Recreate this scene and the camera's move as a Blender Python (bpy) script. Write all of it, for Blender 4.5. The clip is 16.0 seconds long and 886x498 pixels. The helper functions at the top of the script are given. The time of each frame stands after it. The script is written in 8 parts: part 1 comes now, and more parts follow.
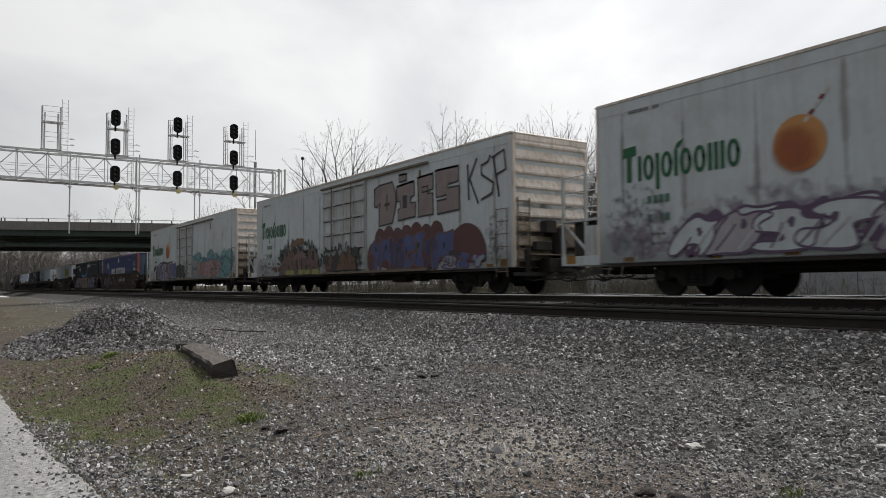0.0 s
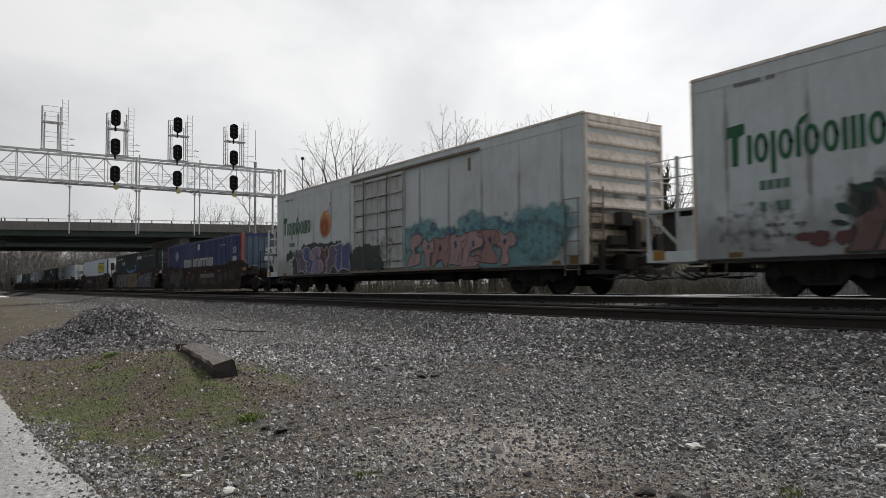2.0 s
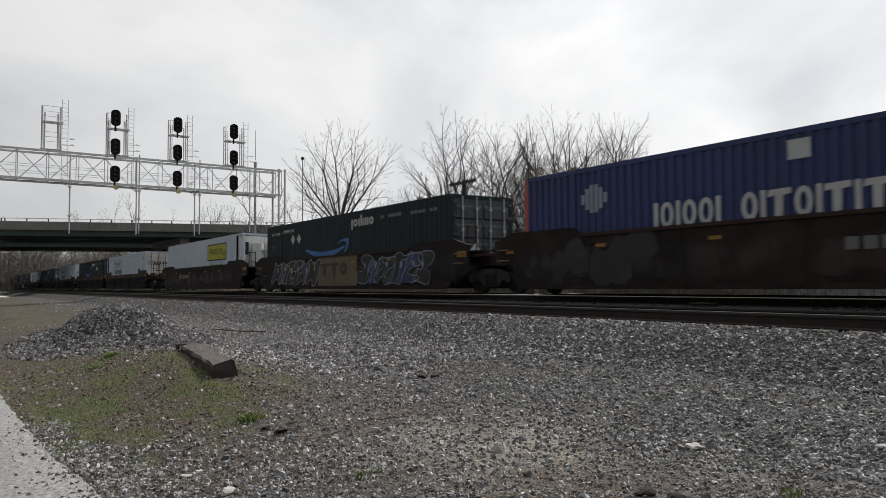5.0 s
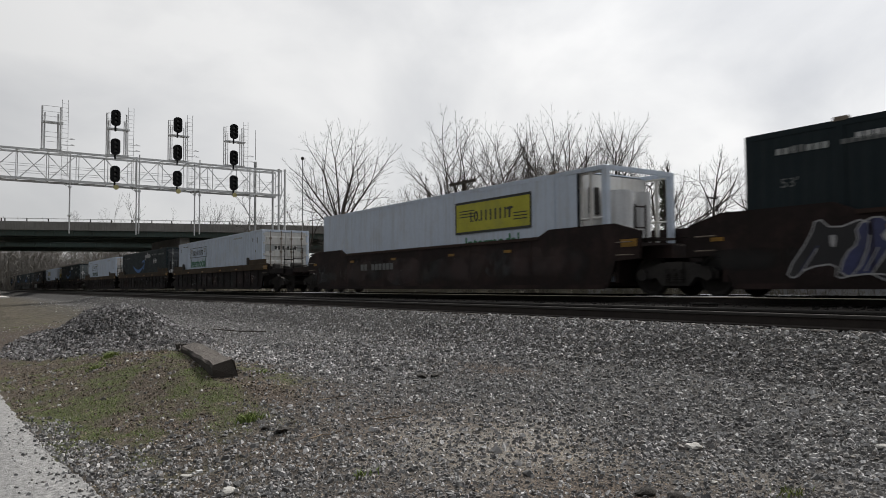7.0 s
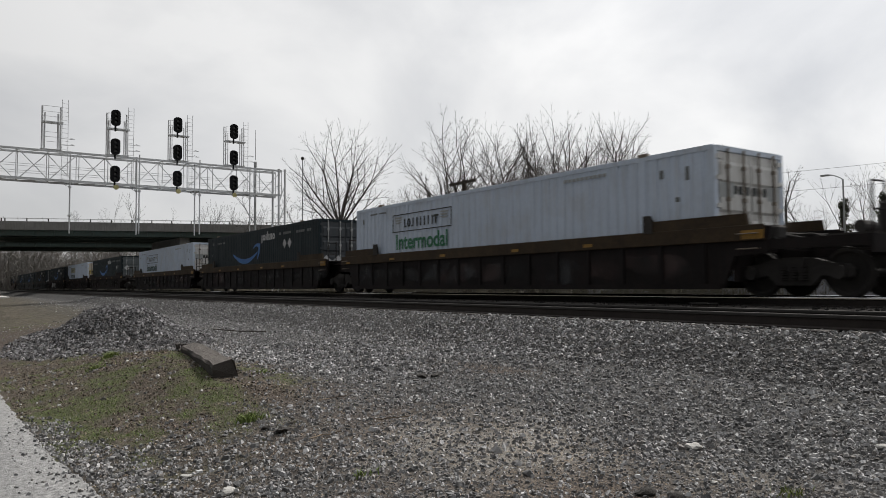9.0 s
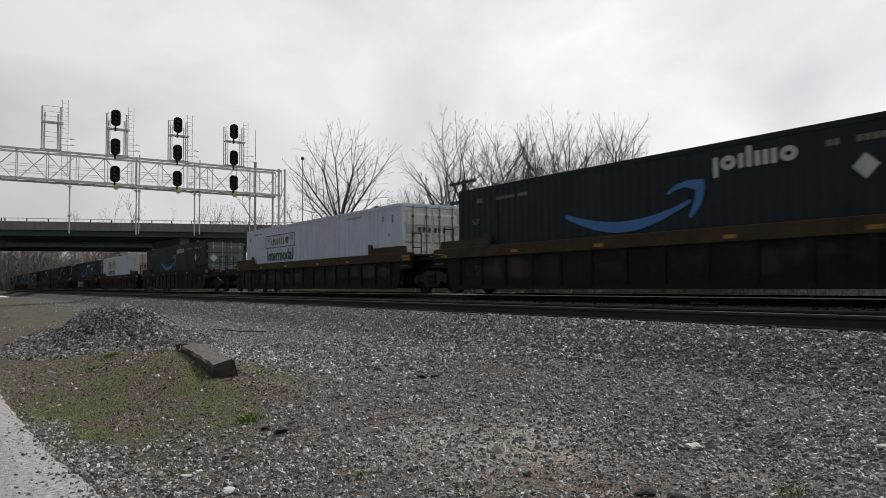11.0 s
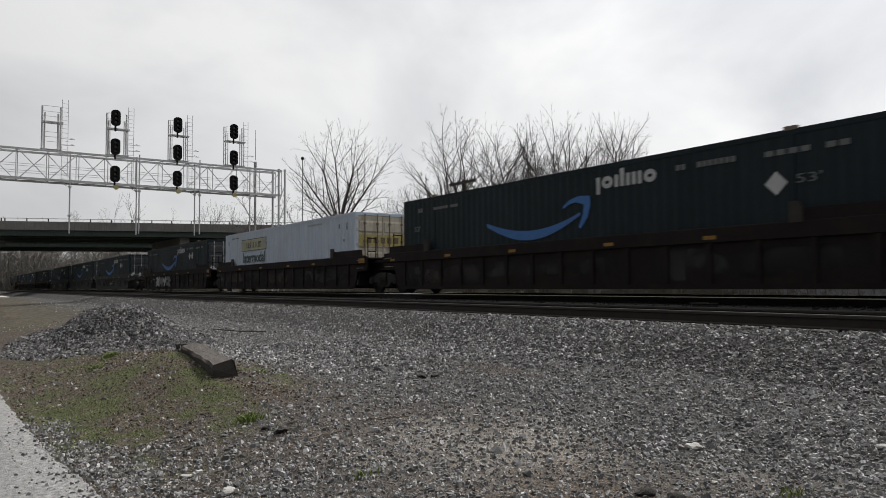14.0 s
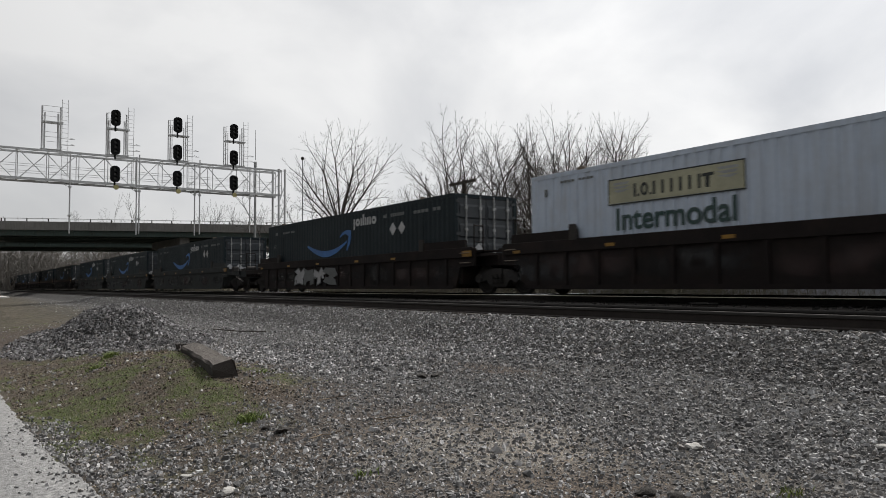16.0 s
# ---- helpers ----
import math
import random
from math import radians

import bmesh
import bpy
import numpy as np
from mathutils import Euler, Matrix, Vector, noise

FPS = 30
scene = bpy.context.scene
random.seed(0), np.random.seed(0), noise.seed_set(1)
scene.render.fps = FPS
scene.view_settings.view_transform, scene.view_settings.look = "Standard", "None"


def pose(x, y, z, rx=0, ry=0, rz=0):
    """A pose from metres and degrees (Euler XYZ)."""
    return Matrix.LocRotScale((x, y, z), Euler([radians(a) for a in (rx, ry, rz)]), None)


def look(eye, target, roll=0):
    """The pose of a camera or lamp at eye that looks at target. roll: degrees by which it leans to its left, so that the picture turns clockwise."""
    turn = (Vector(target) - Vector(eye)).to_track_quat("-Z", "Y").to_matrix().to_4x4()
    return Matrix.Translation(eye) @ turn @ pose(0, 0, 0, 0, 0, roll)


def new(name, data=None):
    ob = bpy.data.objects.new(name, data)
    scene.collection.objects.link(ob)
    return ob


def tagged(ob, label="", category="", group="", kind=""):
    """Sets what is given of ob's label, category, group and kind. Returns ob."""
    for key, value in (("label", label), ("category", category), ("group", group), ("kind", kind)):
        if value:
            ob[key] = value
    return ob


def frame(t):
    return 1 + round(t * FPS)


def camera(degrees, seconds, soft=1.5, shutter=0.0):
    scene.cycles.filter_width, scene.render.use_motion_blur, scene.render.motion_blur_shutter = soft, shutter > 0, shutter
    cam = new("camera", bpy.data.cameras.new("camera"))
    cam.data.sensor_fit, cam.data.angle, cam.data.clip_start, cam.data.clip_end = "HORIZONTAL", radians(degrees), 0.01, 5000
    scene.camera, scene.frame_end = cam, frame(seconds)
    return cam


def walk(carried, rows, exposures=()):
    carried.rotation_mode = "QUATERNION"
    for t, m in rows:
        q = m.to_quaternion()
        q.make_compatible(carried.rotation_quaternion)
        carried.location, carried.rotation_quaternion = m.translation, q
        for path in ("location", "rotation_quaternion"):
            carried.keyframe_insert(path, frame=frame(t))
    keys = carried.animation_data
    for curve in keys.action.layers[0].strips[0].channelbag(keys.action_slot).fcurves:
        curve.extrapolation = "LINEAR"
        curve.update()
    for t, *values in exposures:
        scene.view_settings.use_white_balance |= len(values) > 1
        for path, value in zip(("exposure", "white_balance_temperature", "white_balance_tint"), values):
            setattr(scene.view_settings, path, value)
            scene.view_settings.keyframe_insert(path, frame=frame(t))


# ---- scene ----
EYE = (0.0, 0.0, 0.262)
YAW, PITCH = radians(-55.73), radians(2.88)
AIM = (EYE[0] + math.sin(YAW) * math.cos(PITCH), EYE[1] + math.cos(YAW) * math.cos(PITCH), EYE[2] + math.sin(PITCH))
cam = camera(62.75, 16.0, soft=0.9, shutter=0.2)
walk(cam, [(0, look(EYE, AIM, -0.37)), (16, look(EYE, AIM, -0.37))], [(0, 0.09), (4.0, 0.07), (6.5, -0.02), (16, 0.0)])

# ---- sky and sun: thin overcast, brightest behind the train
SUN_AZ, SUN_EL = radians(-16), radians(47)
SUN_DIR = Vector((math.sin(SUN_AZ) * math.cos(SUN_EL), math.cos(SUN_AZ) * math.cos(SUN_EL), math.sin(SUN_EL)))
world = bpy.data.worlds.new("overcast_sky")
scene.world = world
world.use_nodes = True
wn, wl = world.node_tree.nodes, world.node_tree.links
wn.clear()
w_out = wn.new("ShaderNodeOutputWorld")
w_bg = wn.new("ShaderNodeBackground")
w_sky = wn.new("ShaderNodeTexSky")
w_sky.sky_type, w_sky.sun_disc = "NISHITA", False
w_sky.sun_elevation, w_sky.sun_rotation = SUN_EL, SUN_AZ
w_co = wn.new("ShaderNodeTexCoord")
w_map = wn.new("ShaderNodeMapping")
w_map.inputs["Scale"].default_value = (1.0, 1.3, 1.7)
w_map.inputs["Rotation"].default_value = (0.5, 0.6, 0.4)
w_n = wn.new("ShaderNodeTexNoise")
w_n.inputs["Scale"].default_value, w_n.inputs["Detail"].default_value = 2.0, 9
w_n.inputs["Roughness"].default_value, w_n.inputs["Distortion"].default_value = 0.5, 0.5
w_ramp = wn.new("ShaderNodeValToRGB")
w_ramp.color_ramp.elements[0].position, w_ramp.color_ramp.elements[0].color = 0.34, (0.55, 0.560, 0.582, 1)
w_ramp.color_ramp.elements[1].position, w_ramp.color_ramp.elements[1].color = 0.62, (0.825, 0.822, 0.818, 1)
w_dot = wn.new("ShaderNodeVectorMath")
w_dot.operation = "DOT_PRODUCT"
w_dot.inputs[1].default_value = SUN_DIR
w_rng = wn.new("ShaderNodeMapRange")
w_rng.inputs["From Min"].default_value, w_rng.inputs["From Max"].default_value = -0.5, 0.76
w_rng.inputs["To Min"].default_value, w_rng.inputs["To Max"].default_value = 0.16, 1.14
w_rng.interpolation_type = "SMOOTHSTEP"
w_near = wn.new("ShaderNodeMapRange")
w_near.interpolation_type = "SMOOTHSTEP"
w_near.inputs["From Min"].default_value, w_near.inputs["From Max"].default_value = 0.68, 0.97
w_near.inputs["To Max"].default_value = 0.36
w_sum = wn.new("ShaderNodeMath")
w_glow = wn.new("ShaderNodeVectorMath")
w_glow.operation = "SCALE"
w_mul = wn.new("ShaderNodeVectorMath")
w_mul.operation = "SCALE"
w_mul.inputs["Scale"].default_value = 0.06
w_mix = wn.new("ShaderNodeMix")
w_mix.data_type = "RGBA"
w_mix.inputs["Factor"].default_value = 0.07
wl.new(w_co.outputs["Generated"], w_map.inputs["Vector"])
wl.new(w_map.outputs[0], w_n.inputs["Vector"])
wl.new(w_n.outputs[0], w_ramp.inputs[0])
wl.new(w_co.outputs["Generated"], w_dot.inputs[0])
wl.new(w_dot.outputs["Value"], w_rng.inputs["Value"])
wl.new(w_ramp.outputs[0], w_glow.inputs[0])
wl.new(w_dot.outputs["Value"], w_near.inputs["Value"])
wl.new(w_rng.outputs[0], w_sum.inputs[0])
wl.new(w_near.outputs[0], w_sum.inputs[1])
wl.new(w_sum.outputs[0], w_glow.inputs["Scale"])
wl.new(w_sky.outputs[0], w_mul.inputs[0])
wl.new(w_glow.outputs[0], w_mix.inputs["A"])
wl.new(w_mul.outputs[0], w_mix.inputs["B"])
wl.new(w_mix.outputs["Result"], w_bg.inputs["Color"])
w_bg.inputs["Strength"].default_value = 1.0
wl.new(w_bg.outputs[0], w_out.inputs[0])

sun_data = bpy.data.lights.new("sun", "SUN")
sun_data.energy, sun_data.angle, sun_data.color = 3.7, radians(9), (1.0, 0.96, 0.90)
sun_lamp = new("sun", sun_data)
sun_lamp.matrix_world = look(SUN_DIR * 60, (0, 0, 0))
scene.view_settings.exposure = 0.0


# ---- materials
def mat(name, c1, c2=None, rough=0.8, metal=0.0, scale=3.0, fine=40.0, bump=0.25, streak=None, grime=None, stretch=(1, 1, 1), island=0.0, spec=0.5, glass=0.0):
    """Two colours mixed by coarse and fine noise; streak: (colour, amount) of vertical run-off; grime: (colour, amount) of blotches."""
    m = bpy.data.materials.new(name)
    m.use_nodes = True
    n, l = m.node_tree.nodes, m.node_tree.links
    b = n["Principled BSDF"]
    co, info = n.new("ShaderNodeTexCoord"), n.new("ShaderNodeObjectInfo")
    shift = n.new("ShaderNodeVectorMath")
    shift.operation = "MULTIPLY_ADD"
    comb = n.new("ShaderNodeCombineXYZ")
    for k in range(3):
        l.new(info.outputs["Random"], comb.inputs[k])
    shift.inputs[1].default_value = (37, 11, 23)
    l.new(comb.outputs[0], shift.inputs[0])
    l.new(co.outputs["Object"], shift.inputs[2])
    mp = n.new("ShaderNodeMapping")
    mp.inputs["Scale"].default_value = stretch
    l.new(shift.outputs[0], mp.inputs["Vector"])

    def tex(s, detail, vec):
        t = n.new("ShaderNodeTexNoise")
        t.inputs["Scale"].default_value, t.inputs["Detail"].default_value = s, detail
        t.inputs["Roughness"].default_value = 0.6
        l.new(vec, t.inputs["Vector"])
        return t.outputs[0]

    def blend(fac, a, bcol):
        x = n.new("ShaderNodeMix")
        x.data_type = "RGBA"
        l.new(fac, x.inputs["Factor"])
        if isinstance(a, tuple):
            x.inputs["A"].default_value = (*a, 1)
        else:
            l.new(a, x.inputs["A"])
        x.inputs["B"].default_value = (*bcol, 1)
        return x.outputs["Result"]

    def ranged(v, lo, hi, top):
        r = n.new("ShaderNodeMapRange")
        r.inputs["From Min"].default_value, r.inputs["From Max"].default_value, r.inputs["To Max"].default_value = lo, hi, top
        l.new(v, r.inputs["Value"])
        return r.outputs[0]

    c2 = c2 or tuple(0.75 * v for v in c1)
    coarse, small = tex(scale, 5, mp.outputs[0]), tex(fine, 3, mp.outputs[0])
    add = n.new("ShaderNodeMath")
    add.operation = "MULTIPLY_ADD"
    add.inputs[1].default_value = 0.45
    l.new(small, add.inputs[0])
    half = n.new("ShaderNodeMath")
    half.operation = "MULTIPLY"
    half.inputs[1].default_value = 0.55
    l.new(coarse, half.inputs[0])
    l.new(half.outputs[0], add.inputs[2])
    fac = ranged(add.outputs[0], 0.36, 0.64, 1.0)
    col = blend(fac, c1, c2)
    if island:
        geo = n.new("ShaderNodeNewGeometry")
        hsv = n.new("ShaderNodeHueSaturation")
        r = n.new("ShaderNodeMapRange")
        r.inputs["To Min"].default_value, r.inputs["To Max"].default_value = 1 - island * 0.6, 1 + island * 1.7
        skew = n.new("ShaderNodeMath")
        skew.operation = "POWER"
        skew.inputs[1].default_value = 2.6
        mixr = n.new("ShaderNodeMath")
        mixr.operation = "ADD"
        l.new(geo.outputs["Random Per Island"], mixr.inputs[0])
        l.new(info.outputs["Random"], mixr.inputs[1])
        wrap = n.new("ShaderNodeMath")
        wrap.operation = "FRACT"
        l.new(mixr.outputs[0], wrap.inputs[0])
        l.new(wrap.outputs[0], skew.inputs[0])
        l.new(skew.outputs[0], r.inputs["Value"])
        l.new(r.outputs[0], hsv.inputs["Value"])
        l.new(col, hsv.inputs["Color"])
        col = hsv.outputs[0]
        hue = n.new("ShaderNodeMath")
        hue.operation = "MULTIPLY"
        hue.inputs[1].default_value = 7.31
        l.new(mixr.outputs[0], hue.inputs[0])
        again = n.new("ShaderNodeMath")
        again.operation = "FRACT"
        l.new(hue.outputs[0], again.inputs[0])
        col = blend(ranged(again.outputs[0], 0.68, 1.0, 0.5), col, (c1[0] * 0.92, c1[1] * 0.83, c1[2] * 0.73))
    if streak:
        ms = n.new("ShaderNodeMapping")
        ms.inputs["Scale"].default_value = (5.0, 5.0, 0.35)
        l.new(shift.outputs[0], ms.inputs["Vector"])
        col = blend(ranged(tex(1.6, 6, ms.outputs[0]), 0.48, 0.72, streak[1]), col, streak[0])
    if grime:
        col = blend(ranged(tex(1.1, 8, mp.outputs[0]), 0.5, 0.68, grime[1]), col, grime[0])
    l.new(col, b.inputs["Base Color"])
    b.inputs["Roughness"].default_value, b.inputs["Metallic"].default_value = rough, metal
    b.inputs["Specular IOR Level"].default_value = spec
    rr = n.new("ShaderNodeMapRange")
    rr.inputs["To Min"].default_value, rr.inputs["To Max"].default_value = max(0.03, rough - 0.12), min(1, rough + 0.12)
    l.new(coarse, rr.inputs["Value"])
    l.new(rr.outputs[0], b.inputs["Roughness"])
    if bump:
        bp = n.new("ShaderNodeBump")
        bp.inputs["Strength"].default_value, bp.inputs["Distance"].default_value = bump, 0.02
        l.new(small, bp.inputs["Height"])
        l.new(bp.outputs[0], b.inputs["Normal"])
    if glass:
        b.inputs["Transmission Weight"].default_value = glass
    return m


M_REEFER = mat("aged_white_enamel", (0.60, 0.672, 0.71), (0.54, 0.602, 0.635), 0.5, scale=0.7, fine=9, bump=0.05, streak=((0.34, 0.32, 0.28), 0.28), grime=((0.38, 0.385, 0.37), 0.35))
# stained cream-white paint, lightened to hold the skylight the ends catch
M_REEFER_END_LIT = mat("brightened_aged_white", (0.78, 0.72, 0.66), (0.68, 0.61, 0.54), 0.55, scale=0.8, fine=9, bump=0.05, streak=((0.25, 0.19, 0.13), 0.65), grime=((0.30, 0.23, 0.16), 0.4))
M_REEFER_RUST = mat("rust_stained_end", (0.55, 0.49, 0.41), (0.33, 0.26, 0.19), 0.7, scale=1.6, fine=9, bump=0.08, streak=((0.09, 0.055, 0.035), 0.7), grime=((0.05, 0.036, 0.027), 0.6))
M_REEFER_DOOR = mat("door_enamel", (0.53, 0.572, 0.60), (0.43, 0.460, 0.475), 0.5, scale=1.2, fine=12, bump=0.06, streak=((0.20, 0.16, 0.11), 0.6), grime=((0.26, 0.22, 0.17), 0.5))
# rust brown that also paints the shade under the door ribs
M_RIB_SHADE_RUST = mat("rust_and_rib_shade", (0.11, 0.075, 0.05), (0.2, 0.15, 0.11), 0.85, scale=5, fine=30)
M_RUSTLINE = mat("rusted_rail_steel", (0.16, 0.13, 0.10), (0.24, 0.20, 0.16), 0.8, scale=4, fine=30)
M_BLACKSTEEL = mat("grimy_black_steel", (0.0364, 0.0350, 0.0336), (0.0630, 0.0560, 0.0504), 0.75, scale=3, fine=30, bump=0.2, spec=0.15)
M_TRUCK = mat("brake_dust_steel", (0.0420, 0.0405, 0.0398), (0.0630, 0.0585, 0.0555), 0.85, scale=3, fine=25, bump=0.3, spec=0.15)
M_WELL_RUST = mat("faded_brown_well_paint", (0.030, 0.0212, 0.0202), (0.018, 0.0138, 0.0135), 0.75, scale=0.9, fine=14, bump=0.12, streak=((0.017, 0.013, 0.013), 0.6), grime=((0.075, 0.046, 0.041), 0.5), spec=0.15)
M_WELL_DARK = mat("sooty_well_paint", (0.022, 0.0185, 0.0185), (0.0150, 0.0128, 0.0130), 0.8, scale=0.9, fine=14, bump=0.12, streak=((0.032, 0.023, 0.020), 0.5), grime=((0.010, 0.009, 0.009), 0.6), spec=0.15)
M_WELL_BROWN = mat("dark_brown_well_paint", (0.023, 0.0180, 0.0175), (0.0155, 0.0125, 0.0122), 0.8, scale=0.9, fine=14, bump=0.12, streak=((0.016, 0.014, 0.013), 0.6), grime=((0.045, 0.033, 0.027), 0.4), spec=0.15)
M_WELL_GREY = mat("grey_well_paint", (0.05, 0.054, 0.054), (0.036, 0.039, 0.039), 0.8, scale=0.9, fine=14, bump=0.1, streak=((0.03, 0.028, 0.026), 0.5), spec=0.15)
M_CHORD_OCHRE = mat("worn_ochre_chord", (0.080, 0.055, 0.032), (0.042, 0.032, 0.023), 0.75, scale=1.5, fine=16, bump=0.12, streak=((0.04, 0.032, 0.026), 0.5), grime=((0.05, 0.04, 0.03), 0.6), spec=0.15)
M_CHORD_RUST = mat("rust_chord", (0.055, 0.035, 0.028), (0.04, 0.028, 0.024), 0.75, scale=1.5, fine=16, bump=0.12, spec=0.15)
M_REFLECT = mat("amber_reflector", (0.36, 0.19, 0.02), (0.22, 0.12, 0.02), 0.5, scale=6, fine=40, bump=0.05)
M_WHITE_BOX = mat("white_container_paint", (0.60, 0.685, 0.81), (0.53, 0.612, 0.73), 0.5, scale=0.7, fine=9, bump=0.05, streak=((0.33, 0.34, 0.35), 0.4), grime=((0.44, 0.45, 0.46), 0.3))
M_WHITE_END = mat("white_door_paint", (0.66, 0.66, 0.65), (0.58, 0.58, 0.56), 0.5, scale=1.0, fine=9, bump=0.05, streak=((0.32, 0.28, 0.23), 0.5), grime=((0.4, 0.37, 0.33), 0.4))
M_CREAM_END = mat("stained_cream_door", (0.62, 0.58, 0.48), (0.52, 0.47, 0.37), 0.55, scale=1.0, fine=9, bump=0.05, streak=((0.25, 0.18, 0.11), 0.6), grime=((0.34, 0.26, 0.18), 0.4))
M_NAVY_BOX = mat("blue_black_container_paint", (0.0106, 0.0212, 0.0268), (0.0081, 0.0165, 0.0209), 0.6, scale=0.8, fine=10, bump=0.05, streak=((0.03, 0.036, 0.037), 0.3), spec=0.25)
M_NAVY_END = mat("blue_black_door", (0.030, 0.038, 0.045), (0.024, 0.030, 0.037), 0.5, scale=0.8, fine=10, bump=0.05, streak=((0.06, 0.06, 0.06), 0.4))
M_GREEN_END = mat("grey_green_door", (0.12, 0.14, 0.145), (0.092, 0.108, 0.113), 0.5, scale=0.8, fine=10, bump=0.05, streak=((0.06, 0.06, 0.06), 0.4))
M_BLUE_BOX = mat("royal_blue_container_paint", (0.028, 0.048, 0.17), (0.022, 0.038, 0.13), 0.5, scale=0.7, fine=9, bump=0.05, streak=((0.05, 0.06, 0.12), 0.4), grime=((0.03, 0.035, 0.08), 0.4))
M_BLUE_END = mat("faded_blue_end", (0.10, 0.16, 0.24), (0.06, 0.09, 0.13), 0.55, scale=1.2, fine=10, bump=0.05, streak=((0.05, 0.05, 0.06), 0.6))
M_ORANGE_POST = mat("orange_red_post", (0.42, 0.10, 0.06), (0.34, 0.08, 0.05), 0.55, scale=2, fine=12, bump=0.05)
M_STEEL = mat("galvanised_steel", (0.42, 0.43, 0.43), (0.33, 0.34, 0.34), 0.45, 0.5, scale=3, fine=25, bump=0.08)
M_ALU = mat("weathered_aluminium_paint", (0.66, 0.67, 0.68), (0.54, 0.55, 0.56), 0.5, 0.0, scale=1.5, fine=18, bump=0.08, streak=((0.25, 0.23, 0.2), 0.3))
M_SIGNAL = mat("signal_black", (0.014, 0.014, 0.015), (0.02, 0.02, 0.021), 0.8, scale=4, fine=30, bump=0.05, spec=0.1)
M_LENS = mat("signal_lens_glass", (0.03, 0.02, 0.02), (0.02, 0.03, 0.02), 0.08, scale=4, fine=30, bump=0.0)
M_LAMPDISC = mat("pale_yellow_disc", (0.52, 0.46, 0.20), (0.42, 0.38, 0.18), 0.6, scale=6, fine=30, bump=0.05)
M_CONCRETE = mat("weathered_concrete", (0.24, 0.235, 0.225), (0.18, 0.175, 0.165), 0.9, scale=0.5, fine=10, bump=0.25, streak=((0.10, 0.095, 0.09), 0.55), grime=((0.14, 0.135, 0.12), 0.4))
M_CONCRETE_PALE = mat("pale_concrete", (0.25, 0.255, 0.28), (0.18, 0.185, 0.20), 0.9, scale=0.6, fine=10, bump=0.25, streak=((0.19, 0.18, 0.17), 0.5), grime=((0.28, 0.27, 0.33), 0.5))
M_GIRDER = mat("green_girder_paint", (0.055, 0.085, 0.075), (0.042, 0.066, 0.058), 0.6, scale=0.6, fine=10, bump=0.08, streak=((0.06, 0.05, 0.04), 0.5))
M_ASPHALT = mat("worn_asphalt", (0.39, 0.388, 0.384), (0.10, 0.10, 0.101), 0.95, scale=20, fine=90, bump=0.9, grime=((0.31, 0.307, 0.30), 0.45))
M_ROADTOP = mat("bridge_asphalt", (0.06, 0.06, 0.06), (0.045, 0.045, 0.045), 0.95, scale=1.2, fine=40)
M_STONE = mat("crushed_limestone", (0.285, 0.283, 0.285), (0.165, 0.163, 0.164), 0.92, scale=5, fine=60, bump=0.3, island=0.82, spec=0.25)
M_STONE_PILE = mat("dark_broken_rock", (0.175, 0.173, 0.178), (0.095, 0.093, 0.094), 0.92, scale=5, fine=60, bump=0.3, island=0.9, spec=0.25)
# concrete with the brightness of sunlight put into its colour
M_CONCRETE_SUNLIT = mat("sunlit_concrete", (0.5, 0.49, 0.47), (0.4, 0.39, 0.37), 0.9, scale=0.6, fine=10, bump=0.2)
M_STONE_DARK = mat("dark_ballast", (0.165, 0.162, 0.161), (0.095, 0.0925, 0.091), 0.92, scale=5, fine=60, bump=0.3, island=0.5, spec=0.25)
M_STONE_BLACKISH = mat("blackish_ballast", (0.0520, 0.0494, 0.0481), (0.0338, 0.0325, 0.0312), 0.92, scale=5, fine=60, bump=0.3, island=0.5, spec=0.1)
M_STONE_PALE = mat("pale_stone", (0.46, 0.45, 0.43), (0.36, 0.35, 0.33), 0.9, scale=6, fine=50, bump=0.3)
M_CLOD = mat("dark_clod", (0.035, 0.03, 0.026), (0.02, 0.018, 0.016), 0.95, scale=6, fine=50, bump=0.5)
M_RAILSIDE = mat("rusted_rail_side", (0.0330, 0.0255, 0.0218), (0.0225, 0.0180, 0.0165), 0.85, scale=4, fine=30, bump=0.25)
M_RAILHEAD = mat("polished_rail_head", (0.92, 0.92, 0.92), (0.86, 0.86, 0.86), 0.05, 1.0, scale=4, fine=30, bump=0.0)
M_RAILDULL = mat("dull_rail_head", (0.050, 0.047, 0.045), (0.036, 0.034, 0.032), 0.8, 0.0, scale=4, fine=30, bump=0.02, spec=0.15)
M_TIE = mat("creosoted_timber", (0.0520, 0.0442, 0.0390), (0.0338, 0.0292, 0.0260), 0.9, scale=3, fine=25, bump=0.4, stretch=(8, 1, 8))
M_TIMBER_TOP = mat("weathered_grey_timber", (0.125, 0.108, 0.096), (0.062, 0.053, 0.046), 0.92, scale=2, fine=22, bump=0.6, stretch=(1, 7, 5), grime=((0.06, 0.05, 0.045), 0.6))
M_BARK = mat("bare_bark", (0.105, 0.092, 0.082), (0.068, 0.060, 0.054), 0.95, scale=4, fine=30, bump=0.4)
# distance haze is put into this paler wood colour
M_FARWOODS = mat("haze_tinted_woods", (0.18, 0.17, 0.155), (0.14, 0.132, 0.12), 0.95, scale=0.2, fine=3, bump=0.0, island=0.25)
M_TWIG = mat("pale_twigs", (0.075, 0.067, 0.061), (0.054, 0.048, 0.043), 0.95, scale=4, fine=30, bump=0.0)
